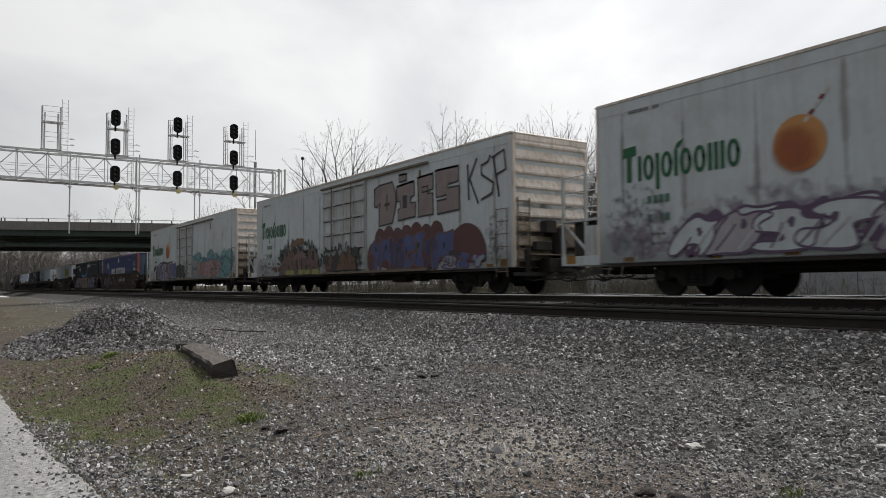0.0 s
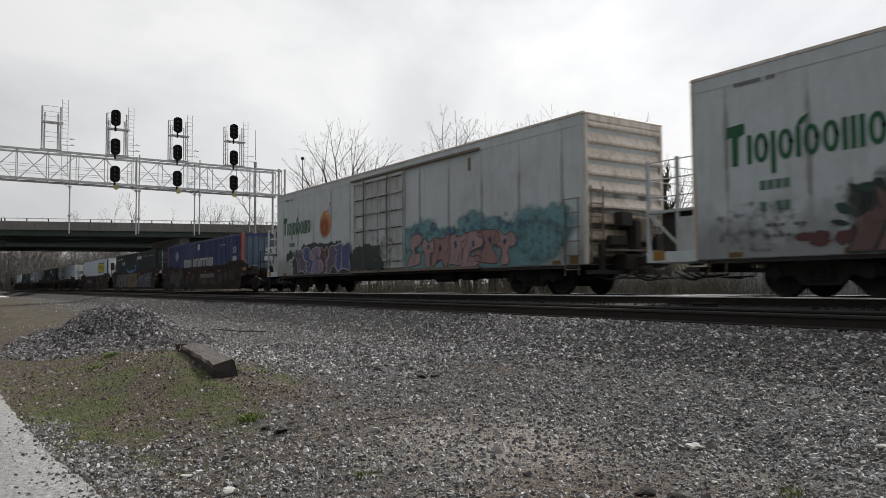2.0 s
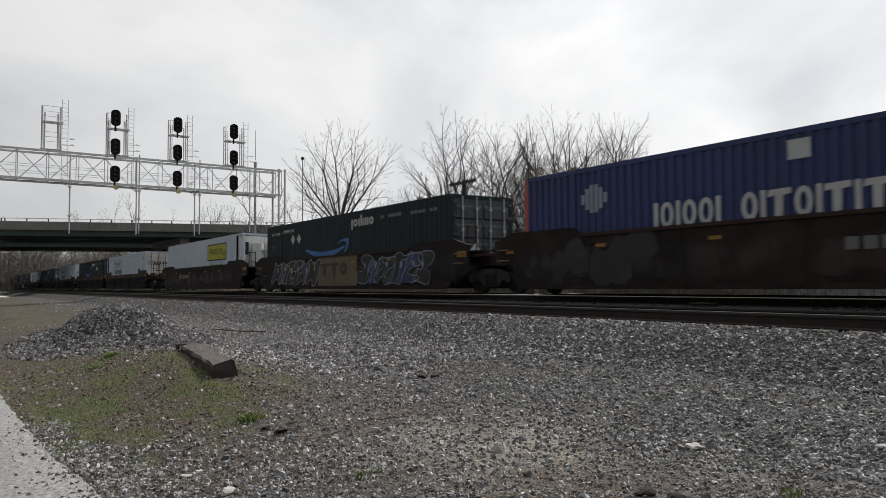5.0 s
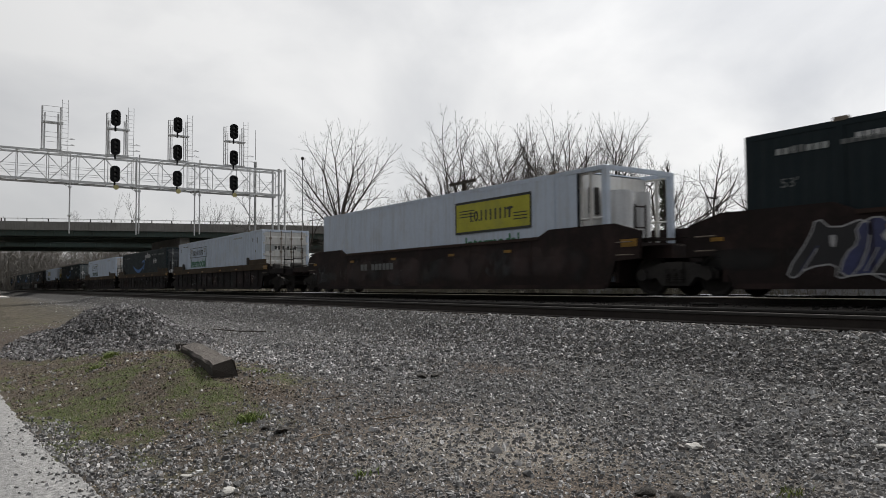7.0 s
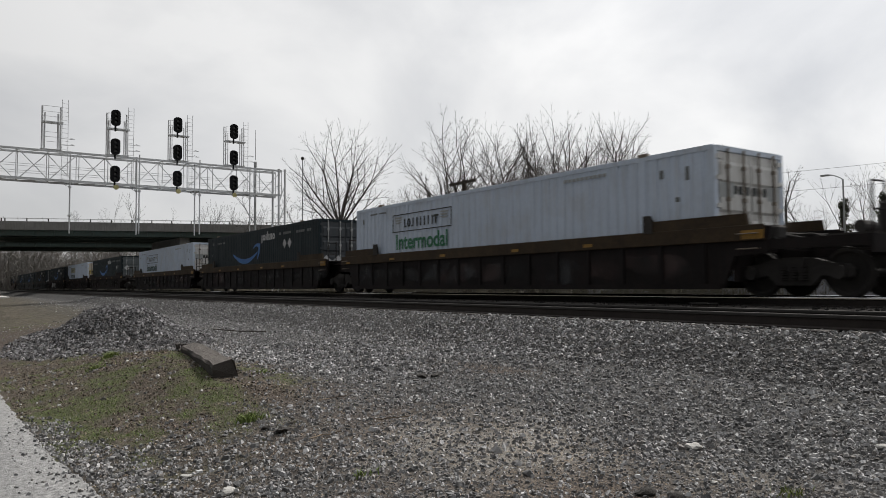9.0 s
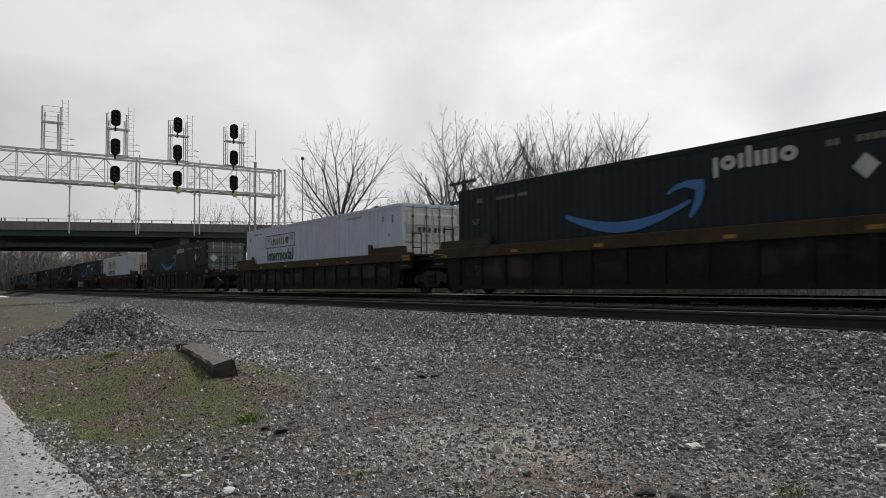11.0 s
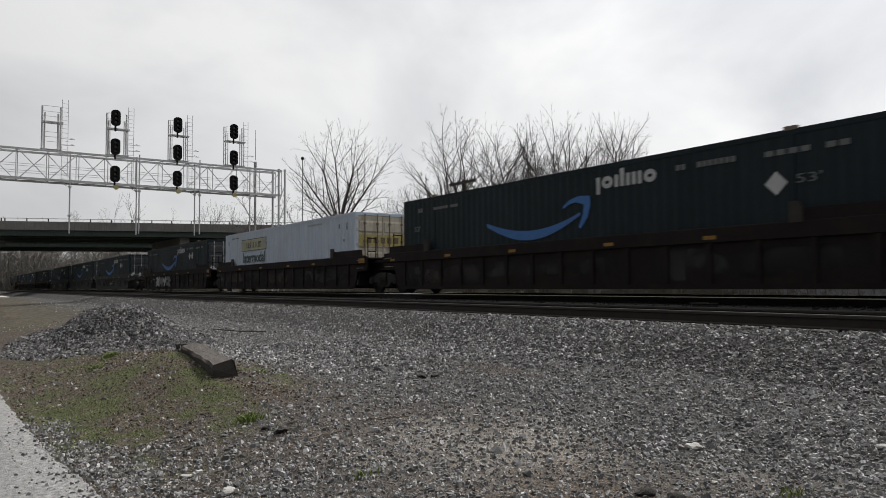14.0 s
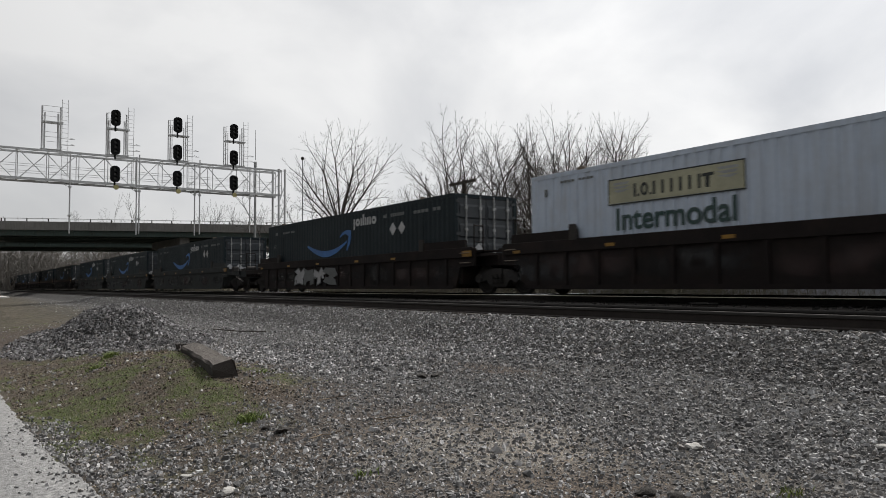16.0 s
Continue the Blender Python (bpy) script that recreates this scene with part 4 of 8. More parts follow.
def build_track(y, ztop, label, head):
    t = empty("railway_track", Matrix.Translation((0, y, ztop - 0.186)), label, "railway track", kind="structure")
    for side in (-0.752, 0.752):
        verts, faces, xs = [], [], [-900, -300, -100, -40, -20, 0, 20, 60, 300, 900]
        n = len(RAIL_SHAPE)
        for x in xs:
            verts += [(x, side + a, b * 1.088) for a, b in RAIL_SHAPE]
        for i in range(len(xs) - 1):
            for k in range(n):
                faces.append((i * n + k, (i + 1) * n + k, (i + 1) * n + (k + 1) % n, i * n + (k + 1) % n))
        rail = raw("rail", verts, faces, M_RAILSIDE, t)
        rail.data.materials.append(head)
        for p in rail.data.polygons:
            if p.index % n in (6, 7, 8, 9):
                p.material_index = 1
        bm = bmesh.new()
        arc = [(side - 0.037, 0.166)] + [(side - 0.034 + 0.0068 * k, 0.1862 + 0.005 * (1 - ((k - 5) / 5) ** 2)) for k in range(11)] + [(side + 0.037, 0.166)]
        ends = [[bm.verts.new((x, a, b)) for a, b in arc] for x in (-900, -120, -30, 0, 30, 900)]
        for ra, rb in zip(ends, ends[1:]):
            for k in range(12):
                bm.faces.new((ra[k], rb[k], rb[k + 1], ra[k + 1]))
        part("rail_head", bm, head, rail, "wheel-worn steel running surface", True)
    tie = bx(-0.115, 0.115, -1.16, 1.3, -0.17, 0.003, bev=0.012)
    first = part("tie", tie, M_TIE, t)
    first.matrix_basis = Matrix.Translation((-30.0, 0, 0))
    for k in range(1, 75):
        ob = new("tie", first.data)
        ob.parent = t
        ob.matrix_basis = Matrix.Translation((-30.0 + 0.5 * k, 0, 0))
    bm = bmesh.new()
    for k in range(1, 300):
        box(bm, -30.115 - 0.5 * k, -29.885 - 0.5 * k, -1.16, 1.3, -0.17, 0.003)
    tagged(part("distant_ties", bm, M_TIE, t), kind="stuff")
    return t


build_ground()
build_path()
_slab = raw("pavement", [(-96, 2.6, 0), (-81.5, 3.6, 0), (-82.0, 5.0, 0), (-98, 5.2, 0)] + [(-96, 2.6, 0.1), (-81.5, 3.6, 0.1), (-82.0, 5.0, 0.1), (-98, 5.2, 0.1)], [(0, 3, 2, 1), (4, 5, 6, 7), (0, 1, 5, 4), (1, 2, 6, 5), (2, 3, 7, 6), (3, 0, 4, 7)], M_CONCRETE_SUNLIT)
_slab.location = (0, 0, lie(-86, 4) - 0.04)
tagged(_slab, "pale concrete slab set in the far grass", "pavement", kind="structure")
build_track(TRAIN_Y, 0.0, "main line track with polished rails on dark ballast", M_RAILHEAD)
build_track(NEAR_Y, NEAR_Z, "near track with dark rusty-sided rails beside gravel", M_RAILDULL)
timber()
sticks()
_pad = empty("cable_box", Matrix.Translation((-8.95, 12.3, -0.24)), "small dark grey cable box between the tracks", "cable box")
part("box", bx(-0.2, 0.2, -0.13, 0.13, -0.03, 0.10, bev=0.015), M_TIE, _pad)
part("lid", bx(-0.22, 0.22, -0.15, 0.15, 0.103, 0.13, bev=0.008), M_RAILDULL, _pad)
# ---- the train. Each car's own space: x = 0 at its leading end, -y towards the camera, z = 0 on the rail
def S(t):
    return 13.222 * t + 0.0041 * t * t


MOVERS = []
WHEELS = []


def rolling(name, lead, label, category, group):
    ob = empty(name, Matrix.Translation((lead, TRAIN_Y, 0)), label, category, group)
    MOVERS.append((ob, lead))
    return ob


def wheelset_mesh():
    bm = bmesh.new()
    for s in (-1, 1):
        rings = [(0.0, 0.66), (0.12, 0.66), (0.30, 0.70), (0.40, 0.69), (0.455, 0.685), (0.48, 0.685), (0.48, 0.705), (0.452, 0.715), (0.445, 0.80), (0.40, 0.80), (0.36, 0.76), (0.16, 0.75), (0.10, 0.80), (0.0, 0.80)]
        prev = None
        for r, y in rings:
            ring = [bm.verts.new((max(r, 0.001) * math.cos(a), s * y, max(r, 0.001) * math.sin(a))) for a in (2 * math.pi * k / 28 for k in range(28))]
            if prev:
                for k in range(28):
                    bm.faces.new((prev[k], prev[(k + 1) % 28], ring[(k + 1) % 28], ring[k]))
            prev = ring
    rod(bm, (0, -0.66, 0), (0, 0.66, 0), 0.085, None, 10)
    rod(bm, (0, -1.02, 0), (0, -0.8, 0), 0.085, None, 10)
    rod(bm, (0, 0.8, 0), (0, 1.02, 0), 0.085, None, 10)
    for s in (-1, 1):
        for k in range(3):
            a = 2.094 * k
            rod(bm, (0.05 * math.cos(a), s * 1.02, 0.05 * math.sin(a)), (0.05 * math.cos(a), s * 1.035, 0.05 * math.sin(a)), 0.014, None, 5)
    bmesh.ops.recalc_face_normals(bm, faces=bm.faces[:])
    me = bpy.data.meshes.new("wheelset")
    bm.to_mesh(me)
    bm.free()
    me.materials.append(M_TRUCK)
    return me


def truck_frame_mesh():
    bm = bmesh.new()
    for s in (-1, 1):
        y0, y1 = (s * 1.06, s * 0.92) if s < 0 else (0.92, 1.06)
        top = [(-1.12, 0.52), (-0.98, 0.62), (-0.72, 0.64), (-0.40, 0.74), (0.40, 0.74), (0.72, 0.64), (0.98, 0.62), (1.12, 0.52), (1.10, 0.38), (0.80, 0.36), (0.55, 0.42), (0.36, 0.22), (-0.36, 0.22), (-0.55, 0.42), (-0.80, 0.36), (-1.10, 0.38)]
        prism(bm, top, y0, y1)
        for x in (-0.88, 0.88):
            rod(bm, (x, s * 0.9, 0.46), (x, s * 1.13, 0.46), 0.13, None, 12)
        for k in range(3):
            x = -0.2 + 0.2 * k
            for z in np.arange(0.32, 0.60, 0.05):
                rod(bm, (x, s * 1.085, z), (x, s * 1.085, z + 0.03), 0.075, None, 8)
    box(bm, -0.24, 0.24, -1.1, 1.1, 0.5, 0.76)
    for x in (-0.42, 0.42):
        rod(bm, (x, -0.95, 0.40), (x, 0.95, 0.40), 0.05, None, 6)
    me = bpy.data.meshes.new("truck_frame")
    bmesh.ops.recalc_face_normals(bm, faces=bm.faces[:])
    bm.to_mesh(me)
    bm.free()
    me.materials.append(M_TRUCK)
    return me


WHEELSET, TRUCK_FRAME = wheelset_mesh(), truck_frame_mesh()


def add_truck(parent, x):
    fr = new("truck", TRUCK_FRAME)
    fr.parent = parent
    fr.matrix_basis = Matrix.Translation((x, 0, 0))
    for k, dx in enumerate((-0.88, 0.88)):
        w = new("wheelset", WHEELSET)
        w.parent = fr
        w.matrix_basis = Matrix.Translation((dx, 0, 0.455))
        WHEELS.append((w, dx))
    return fr


def coupler(parent, x, sgn):
    bm = bmesh.new()
    box(bm, min(x, x + sgn * 0.55), max(x, x + sgn * 0.55), -0.09, 0.09, 0.74, 0.98, bev=0.02)
    box(bm, min(x + sgn * 0.5, x + sgn * 0.85), max(x + sgn * 0.5, x + sgn * 0.85), -0.16, 0.14, 0.70, 1.02, bev=0.05)
    ob = part("coupler", bm, M_TRUCK, parent)
    bm = bmesh.new()
    tube(bm, [(x + sgn * 0.16 * k, -0.3, 0.62 - 0.26 * math.sin(math.pi * k / 7)) for k in range(7)], 0.028)
    part("air_hose", bm, M_BLACKSTEEL, ob)


# -- painted marks
def mark_row(name, kinds, x0, x1, z0, z1, y, material, parent, full=False):
    """A name as a row of plain shapes: w wedge, o ring, i low bar, I tall bar, j bar that hangs low, . dot, space gap."""
    wide = {"w": 1.25, "o": 1.0, "i": 0.42, "I": 0.45, "j": 0.42, ".": 0.36, " ": 0.5}
    pitch = (x1 - x0) / sum(wide[k] for k in kinds)
    H = z1 - z0
    foot, mid = (z0, z1) if full else (z0 + 0.22 * H, z0 + 0.76 * H)
    x = x0
    for k in kinds:
        w = pitch * wide[k]
        a, b = x + 0.07 * pitch, x + w - 0.07 * pitch
        x += w
        if k == " ":
            continue
        bm = bmesh.new()
        if k == "o":
            cx, cz, st = (a + b) / 2, (foot + mid) / 2, 0.30 * (b - a)
            ring = oval(cx, cz, (b - a - st) / 2, (mid - foot - st) / 2, 18)
            ribbon(bm, ring + ring[:2], st, y)
        elif k == "w":
            c = (a + b) / 2
            plate(bm, [(c - 0.2 * w, foot), (c + 0.1 * w, foot), (c + 0.14 * w, z1 - 0.24 * H), (b, z1 - 0.2 * H), (b, z1), (a, z1 - 0.03 * H), (a - 0.05 * w, z1 - 0.26 * H), (c - 0.2 * w, z1 - 0.22 * H)], y)
        else:
            lo, hi = {"i": (foot, mid), "I": (foot, z1), "j": (z0, mid), ".": (foot, foot + 0.2 * H)}[k]
            e = 0.15 * (b - a)
            plate(bm, [(a + e, lo), (b - e, lo), (b, lo + e), (b, hi - e), (b - e, hi), (a + e, hi), (a, hi - e), (a, lo + e)], y)
        part(name, bm, material, parent)


def bars(name, x0, x1, z0, z1, n, y, material, parent, seed=1):
    """Writing too small to read: a row of plain bars."""
    rnd = random.Random(seed)
    bm = bmesh.new()
    p = (x1 - x0) / n
    for k in range(n):
        if rnd.random() < 0.12:
            continue
        box(bm, x0 + k * p + p * 0.12, x0 + (k + 1) * p - p * 0.12, y - 0.003, y, z0, z1)
    return tagged(part(name, bm, material, parent), kind="stuff")


BLOCKY = [
    [(0, 0), (0.9, 0.05), (1, 0.3), (0.45, 0.32), (0.5, 0.5), (1, 0.55), (0.9, 1), (0.3, 1), (0.25, 0.8), (0, 0.75), (0.1, 0.4)],
    [(0, 0.1), (0.3, 0), (0.4, 0.3), (0.7, 0.25), (0.8, 0), (1, 0.15), (0.95, 0.7), (1, 1), (0.6, 0.85), (0.2, 1), (0.05, 0.6)],
    [(0, 0), (0.6, 0.05), (1, 0.2), (0.9, 0.5), (0.6, 0.45), (0.55, 0.65), (1, 0.8), (0.85, 1), (0.1, 0.95), (0, 0.6), (0.35, 0.5), (0.1, 0.3)],
    [(0.1, 0), (0.5, 0.12), (0.95, 0), (1, 0.45), (0.75, 0.6), (1, 0.85), (0.7, 1), (0.45, 0.8), (0.15, 1), (0, 0.7), (0.2, 0.4)],
    [(0.3, 0), (0.7, 0.08), (0.65, 0.45), (1, 0.6), (0.7, 1), (0.5, 0.75), (0.1, 0.95), (0, 0.5), (0.35, 0.45)],
]


def wild_letters(x0, x1, z0, z1, n, y, seed, edge, fills, parent, edge_w=0.05, name="graffiti_shape"):
    """Spray-painted shapes with no words in them: leaning notched blocks with an outline, facets and inner strokes."""
    rnd = random.Random(seed)
    pitch = (x1 - x0) / n
    for k in range(n):
        cx = x0 + pitch * (k + 0.5)
        za, zb = z0 + rnd.uniform(0, 0.10) * (z1 - z0), z1 - rnd.uniform(0, 0.16) * (z1 - z0)
        lean, w, m = rnd.uniform(-0.12, 0.28), pitch * rnd.uniform(1.0, 1.25), zb - za
        shape = BLOCKY[(k * 3 + seed) % 5]
        flip = rnd.random() < 0.4
        outline = []
        for u, v in shape[::-1] if flip else shape:
            u = 1 - u if flip else u
            u, v = u + rnd.uniform(-0.07, 0.07), v + rnd.uniform(-0.05, 0.05)
            outline.append((cx + (u - 0.5) * w + lean * (v - 0.5) * m, za + v * m))
        yy = y - 0.0012 * (k % 3)
        bm = bmesh.new()
        plate(bm, outline, yy, 0.002)
        g = part(name, bm, fills[k % len(fills)], parent)
        bm = bmesh.new()
        ribbon(bm, outline + outline[:2], edge_w, yy - 0.0045, 0.001)
        part("outline", bm, edge, g)
        for j in range(2):
            bm = bmesh.new()
            plate(bm, oval(cx + rnd.choice((-0.32, 0.3)) * w, za + rnd.uniform(0.15, 0.85) * m, w * rnd.uniform(0.06, 0.13), m * rnd.uniform(0.06, 0.14), 9, 0.3, rnd), yy - 0.0066 - 0.0014 * j, 0.001)
            part("facet", bm, fills[(k + 1 + j) % len(fills)] if j else edge, g)


def bubble_letters(x0, x1, z0, z1, n, y, seed, edge, fills, parent, edge_w=0.05, lean=0.15, plump=1.15, hole=None, rounds=2):
    """Rounded spray-painted shapes with bites, an outline, an eye and inner strokes; no words."""
    rnd = random.Random(seed)
    pitch = (x1 - x0) / n
    for k in range(n):
        cx, m = x0 + pitch * (k + 0.5), (z1 - z0) * rnd.uniform(0.88, 1.0)
        cz, w, sh = z0 + m / 2, pitch * plump * rnd.uniform(0.9, 1.25), lean + rnd.gauss(0, 0.14)
        shape = BLOCKY[(k * 2 + seed) % 5]
        flip = rnd.random() < 0.5
        outline = []
        for u, v in shape[::-1] if flip else shape:
            u, v = (1 - u if flip else u) + rnd.uniform(-0.08, 0.08), v + rnd.uniform(-0.06, 0.06)
            outline.append((cx + (u - 0.5) * w + sh * (v - 0.5) * m, cz + (v - 0.5) * m))
        for _ in range(rounds):
            ring = outline + outline[:1]
            outline = [p for (xa, za), (xb, zb) in zip(ring, ring[1:]) for p in ((0.75 * xa + 0.25 * xb, 0.75 * za + 0.25 * zb), (0.25 * xa + 0.75 * xb, 0.25 * za + 0.75 * zb))]
        yy = y - 0.0013 * (k % 3)
        bm = bmesh.new()
        plate(bm, outline, yy, 0.002)
        g = part("graffiti_shape", bm, fills[k % len(fills)], parent)
        bm = bmesh.new()
        ribbon(bm, outline + outline[:2], edge_w, yy - 0.0045, 0.001)
        part("outline", bm, edge, g)
        ex, ez = cx + rnd.uniform(-0.1, 0.1) * w, cz + rnd.uniform(0.08, 0.2) * m
        bm = bmesh.new()
        plate(bm, oval(ex + sh * (ez - cz), ez, 0.06 * w, 0.10 * m, 10, 0.35, rnd), yy - 0.0062, 0.001)
        part("facet", bm, hole or edge, g)
        for j in range(2):
            a = rnd.uniform(-0.32, 0.3) * w
            pts = [(cx + a + sh * v + 0.06 * w * math.sin(3 * v / m + j), cz + v) for v in np.linspace(-0.36 * m, rnd.uniform(-0.05, 0.3) * m, 6)]
            bm = bmesh.new()
            ribbon(bm, pts, edge_w * 0.7, yy - 0.0078 - 0.0012 * j, 0.001)
            part("inner_stroke", bm, edge if j else fills[(k + 1) % len(fills)], g)


def block_letter(outline, y, fill, edge, parent, edge_w=0.07):
    bm = bmesh.new()
    plate(bm, outline, y, 0.002)
    g = part("graffiti_letter", bm, fill, parent)
    bm = bmesh.new()
    ribbon(bm, outline + outline[:2], edge_w, y - 0.0045, 0.001)
    part("outline", bm, edge, g)
    return g


def cloud(x0, x1, z0, z1, n, y, seed, material, parent, name="spray_cloud"):
    rnd = random.Random(seed)
    for k in range(n):
        cx, cz = x0 + (x1 - x0) * (k + rnd.random()) / n, rnd.uniform(z0, z1)
        r = (x1 - x0) / n * rnd.uniform(0.6, 1.1)
        bm = bmesh.new()
        plate(bm, oval(cx, cz, r, min(r, (z1 - z0) * 0.6) * rnd.uniform(0.7, 1.2), 16, 0.13, rnd), y - 0.0003 * k, 0.0015)
        part(name, bm, material, parent)


def shards(x0, x1, z0, z1, n, y, seed, fills, parent):
    """Leaning, pointed, overlapping sprayed wedges with thin dark edges, tallest in the middle; no words."""
    rnd = random.Random(seed)
    pitch = (x1 - x0) / n
    for k in range(n):
        q = (k + 0.5) / n
        cx, tall = x0 + (x1 - x0) * q, (z1 - z0) * (0.72 + 0.28 * math.sin(math.pi * q) ** 0.7) * rnd.uniform(0.82, 1.0)
        w, lean = pitch * rnd.uniform(0.75, 1.25), rnd.choice((-0.62, -0.5, -0.3, 0.35, 0.55)) * (z1 - z0) / 1.45
        top = z0 + tall
        outline = [(cx - 0.55 * w, z0), (cx + 0.5 * w, z0), (cx + 0.5 * w + 0.45 * lean, z0 + 0.45 * tall), (cx + 0.62 * w + 0.5 * lean, z0 + 0.6 * tall)]
        outline += [(cx + 0.25 * w + 0.85 * lean, top - 0.12 * tall), (cx - 0.05 * w + lean, top), (cx - 0.3 * w + 0.7 * lean, z0 + 0.68 * tall), (cx - 0.45 * w + 0.3 * lean, z0 + 0.36 * tall)]
        yy = y - 0.0035 * (k % 3)
        bm = bmesh.new()
        plate(bm, outline, yy, 0.001)
        g = part("graffiti_shape", bm, fills[k % len(fills)], parent)
        bm = bmesh.new()
        ribbon(bm, outline + outline[:1], 0.042, yy - 0.0012, 0.0006)
        part("outline", bm, I_SIGNDARK, g)
        bm = bmesh.new()
        ca, cb = z0 + rnd.uniform(0.15, 0.4) * tall, rnd.uniform(0.12, 0.3) * tall
        plate(bm, [(cx - 0.1 * w, ca), (cx + 0.12 * w, ca + 0.1 * cb), (cx + 0.2 * lean, ca + cb), (cx - 0.16 * w, ca + 0.7 * cb)], yy - 0.0012, 0.0006)
        part("facet", bm, I_SIGNDARK if k % 3 else fills[(k + 1) % len(fills)], g)


def leaf_sprays(x0, x1, z0, z1, y, seed, parent):
    """Bottle-green drops fanning out round a sprayed piece."""
    rnd = random.Random(seed)
    for k in range(26):
        a = math.pi * (k + rnd.random()) / 26
        px, pz = (x0 + x1) / 2 - (x1 - x0) / 2 * math.cos(a), z0 + (z1 - z0) * (math.sin(a) ** 0.6) * rnd.uniform(0.85, 1.05)
        b, ln, w = math.atan2(0.9 * math.sin(a) + 0.1, -math.cos(a)) + rnd.gauss(0, 0.35), rnd.uniform(0.16, 0.36), rnd.uniform(0.055, 0.10)
        pts = [(u * ln, w * math.sin(math.pi * u) ** 0.7 * s) for s, us in ((1, (0, 0.25, 0.55, 0.85, 1)), (-1, (0.85, 0.55, 0.25))) for u in us]
        bm = bmesh.new()
        plate(bm, [(px + u * math.cos(b) - v * math.sin(b), pz + u * math.sin(b) + v * math.cos(b)) for u, v in pts][::-1], y - 0.00004 * k, 0.0008)
        part("spray_drop", bm, I_INKGREEN if k % 3 else I_DARKGREEN, parent)


def soft_spray(name, x0, x1, z0, z1, y, material, parent):
    """A patch of fading paint or dirt on the side that faces -y."""
    bm = bmesh.new()
    bm.faces.new([bm.verts.new(p) for p in ((x0, y, z0), (x1, y, z0), (x1, y, z1), (x0, y, z1))])
    return part(name, bm, material, parent)


# -- refrigerator cars
REEFER_L, REEFER_W, REEFER_TOP, REEFER_SILL = 20.35, 1.47, 4.65, 0.74


def reefer(lead, label):
    L, W, T, B = REEFER_L, REEFER_W, REEFER_TOP, REEFER_SILL
    car = rolling("refrigerator_car", lead, label, "railway car", "refrigerator cars in the train")
    part("body", bx(-L, 0, -W, W, B + 0.02, T - 0.09, bev=0.015), M_REEFER, car)
    bm = bmesh.new()
    prism(bm, [(-L - 0.1, T - 0.09), (0.1, T - 0.09), (0.1, T - 0.06), (0.04, T - 0.03), (-L - 0.04, T - 0.03), (-L - 0.1, T - 0.06)], -W - 0.01, W + 0.01)
    part("roof", bm, M_REEFER_END_LIT, car, "white roof sheet with a folded edge")
    pieces("roof_seam", [(-L + 0.02, -0.02, -W - 0.005, -W, T - 0.36, T - 0.345)], M_REEFER_DOOR, car)
    soft_spray("grime", -L, 0, B + 0.03, B + 1.3, -W - 0.0068, S_GRIME, car)
    for k in range(12):
        x = -0.75 - k * (L - 1.5) / 11
        if not -12.6 < x < -8.0:
            pieces("panel_seam", [(x - 0.012, x + 0.012, -W - 0.005, -W, B + 0.1, T - 0.37), (x - 0.012, x + 0.012, W, W + 0.005, B + 0.1, T - 0.37)], M_REEFER_DOOR, car)
            soft_spray("rust_run", x - 0.09, x + 0.09, B + 0.2 + 0.5 * (k % 3), T - 0.1 - 0.3 * (k * 7 % 4), -W - 0.0062, S_RUST, car)
    # sliding plug door with its runners
    d0, d1 = -12.35, -8.55
    for s in (-1, 1):
        y = s * W
        door = part("plug_door", bx(d0, d1, min(y, y + s * 0.05), max(y, y + s * 0.05), B + 0.16, T - 0.36, bev=0.01), M_REEFER_DOOR, car, "ribbed plug door with rusty seams")
        pieces("rib", [(d0 + 0.06, d1 - 0.06, min(y + s * 0.05, y + s * 0.10), max(y + s * 0.05, y + s * 0.10), z, z + 0.08) for z in (1.15, 1.75, 2.35, 2.95, 3.55, 4.15)], M_REEFER_DOOR, door)
        pieces("upright_rib", [(x - 0.025, x + 0.025, min(y + s * 0.05, y + s * 0.075), max(y + s * 0.05, y + s * 0.075), B + 0.18, T - 0.38) for x in (d0 + 0.1, d0 + 1.0, d0 + 1.9, d0 + 2.8, d1 - 0.1)], M_REEFER_DOOR, door)
        ya, yb = sorted((y + s * 0.05, y + s * 0.056))
        # dark strips under each rib: rust and the rib's painted shade
        pieces("rust_line", [(d0 + 0.1 + 0.93 * j + 0.05 * ((j * 5 + i * 3) % 4), d0 + 0.6 + 0.93 * j + 0.1 * ((j * 3 + i) % 4), ya, yb, z - 0.035, z - 0.002) for i, z in enumerate((1.15, 1.75, 2.35, 2.95, 3.55, 4.15)) for j in range(4) if (i + 2 * j) % 5], M_RIB_SHADE_RUST, door)
        pieces("label_plate", [(d1 - 1.75, d1 - 1.35, ya, yb, 1.85, 2.32), (d0 + 0.3, d0 + 0.75, ya, yb, 2.48, 2.9)], M_REEFER, door, "pale data plate")
        for x in (d0 + 0.95, d1 - 1.1):
            bm = bmesh.new()
            rod(bm, (x, y + s * 0.12, B + 0.2), (x, y + s * 0.12, T - 0.4), 0.025, None, 6)
            part("lock_bar", bm, M_RUSTLINE, door)
        pieces("door_runner", [(d0 - 0.2, d1 + 4.3, min(y, y + s * 0.09), max(y, y + s * 0.09), T - 0.34, T - 0.27), (d0 - 0.2, d1 + 4.3, min(y, y + s * 0.11), max(y, y + s * 0.11), B + 0.02, B + 0.1)], M_RUSTLINE, car, "rust-stained door track")
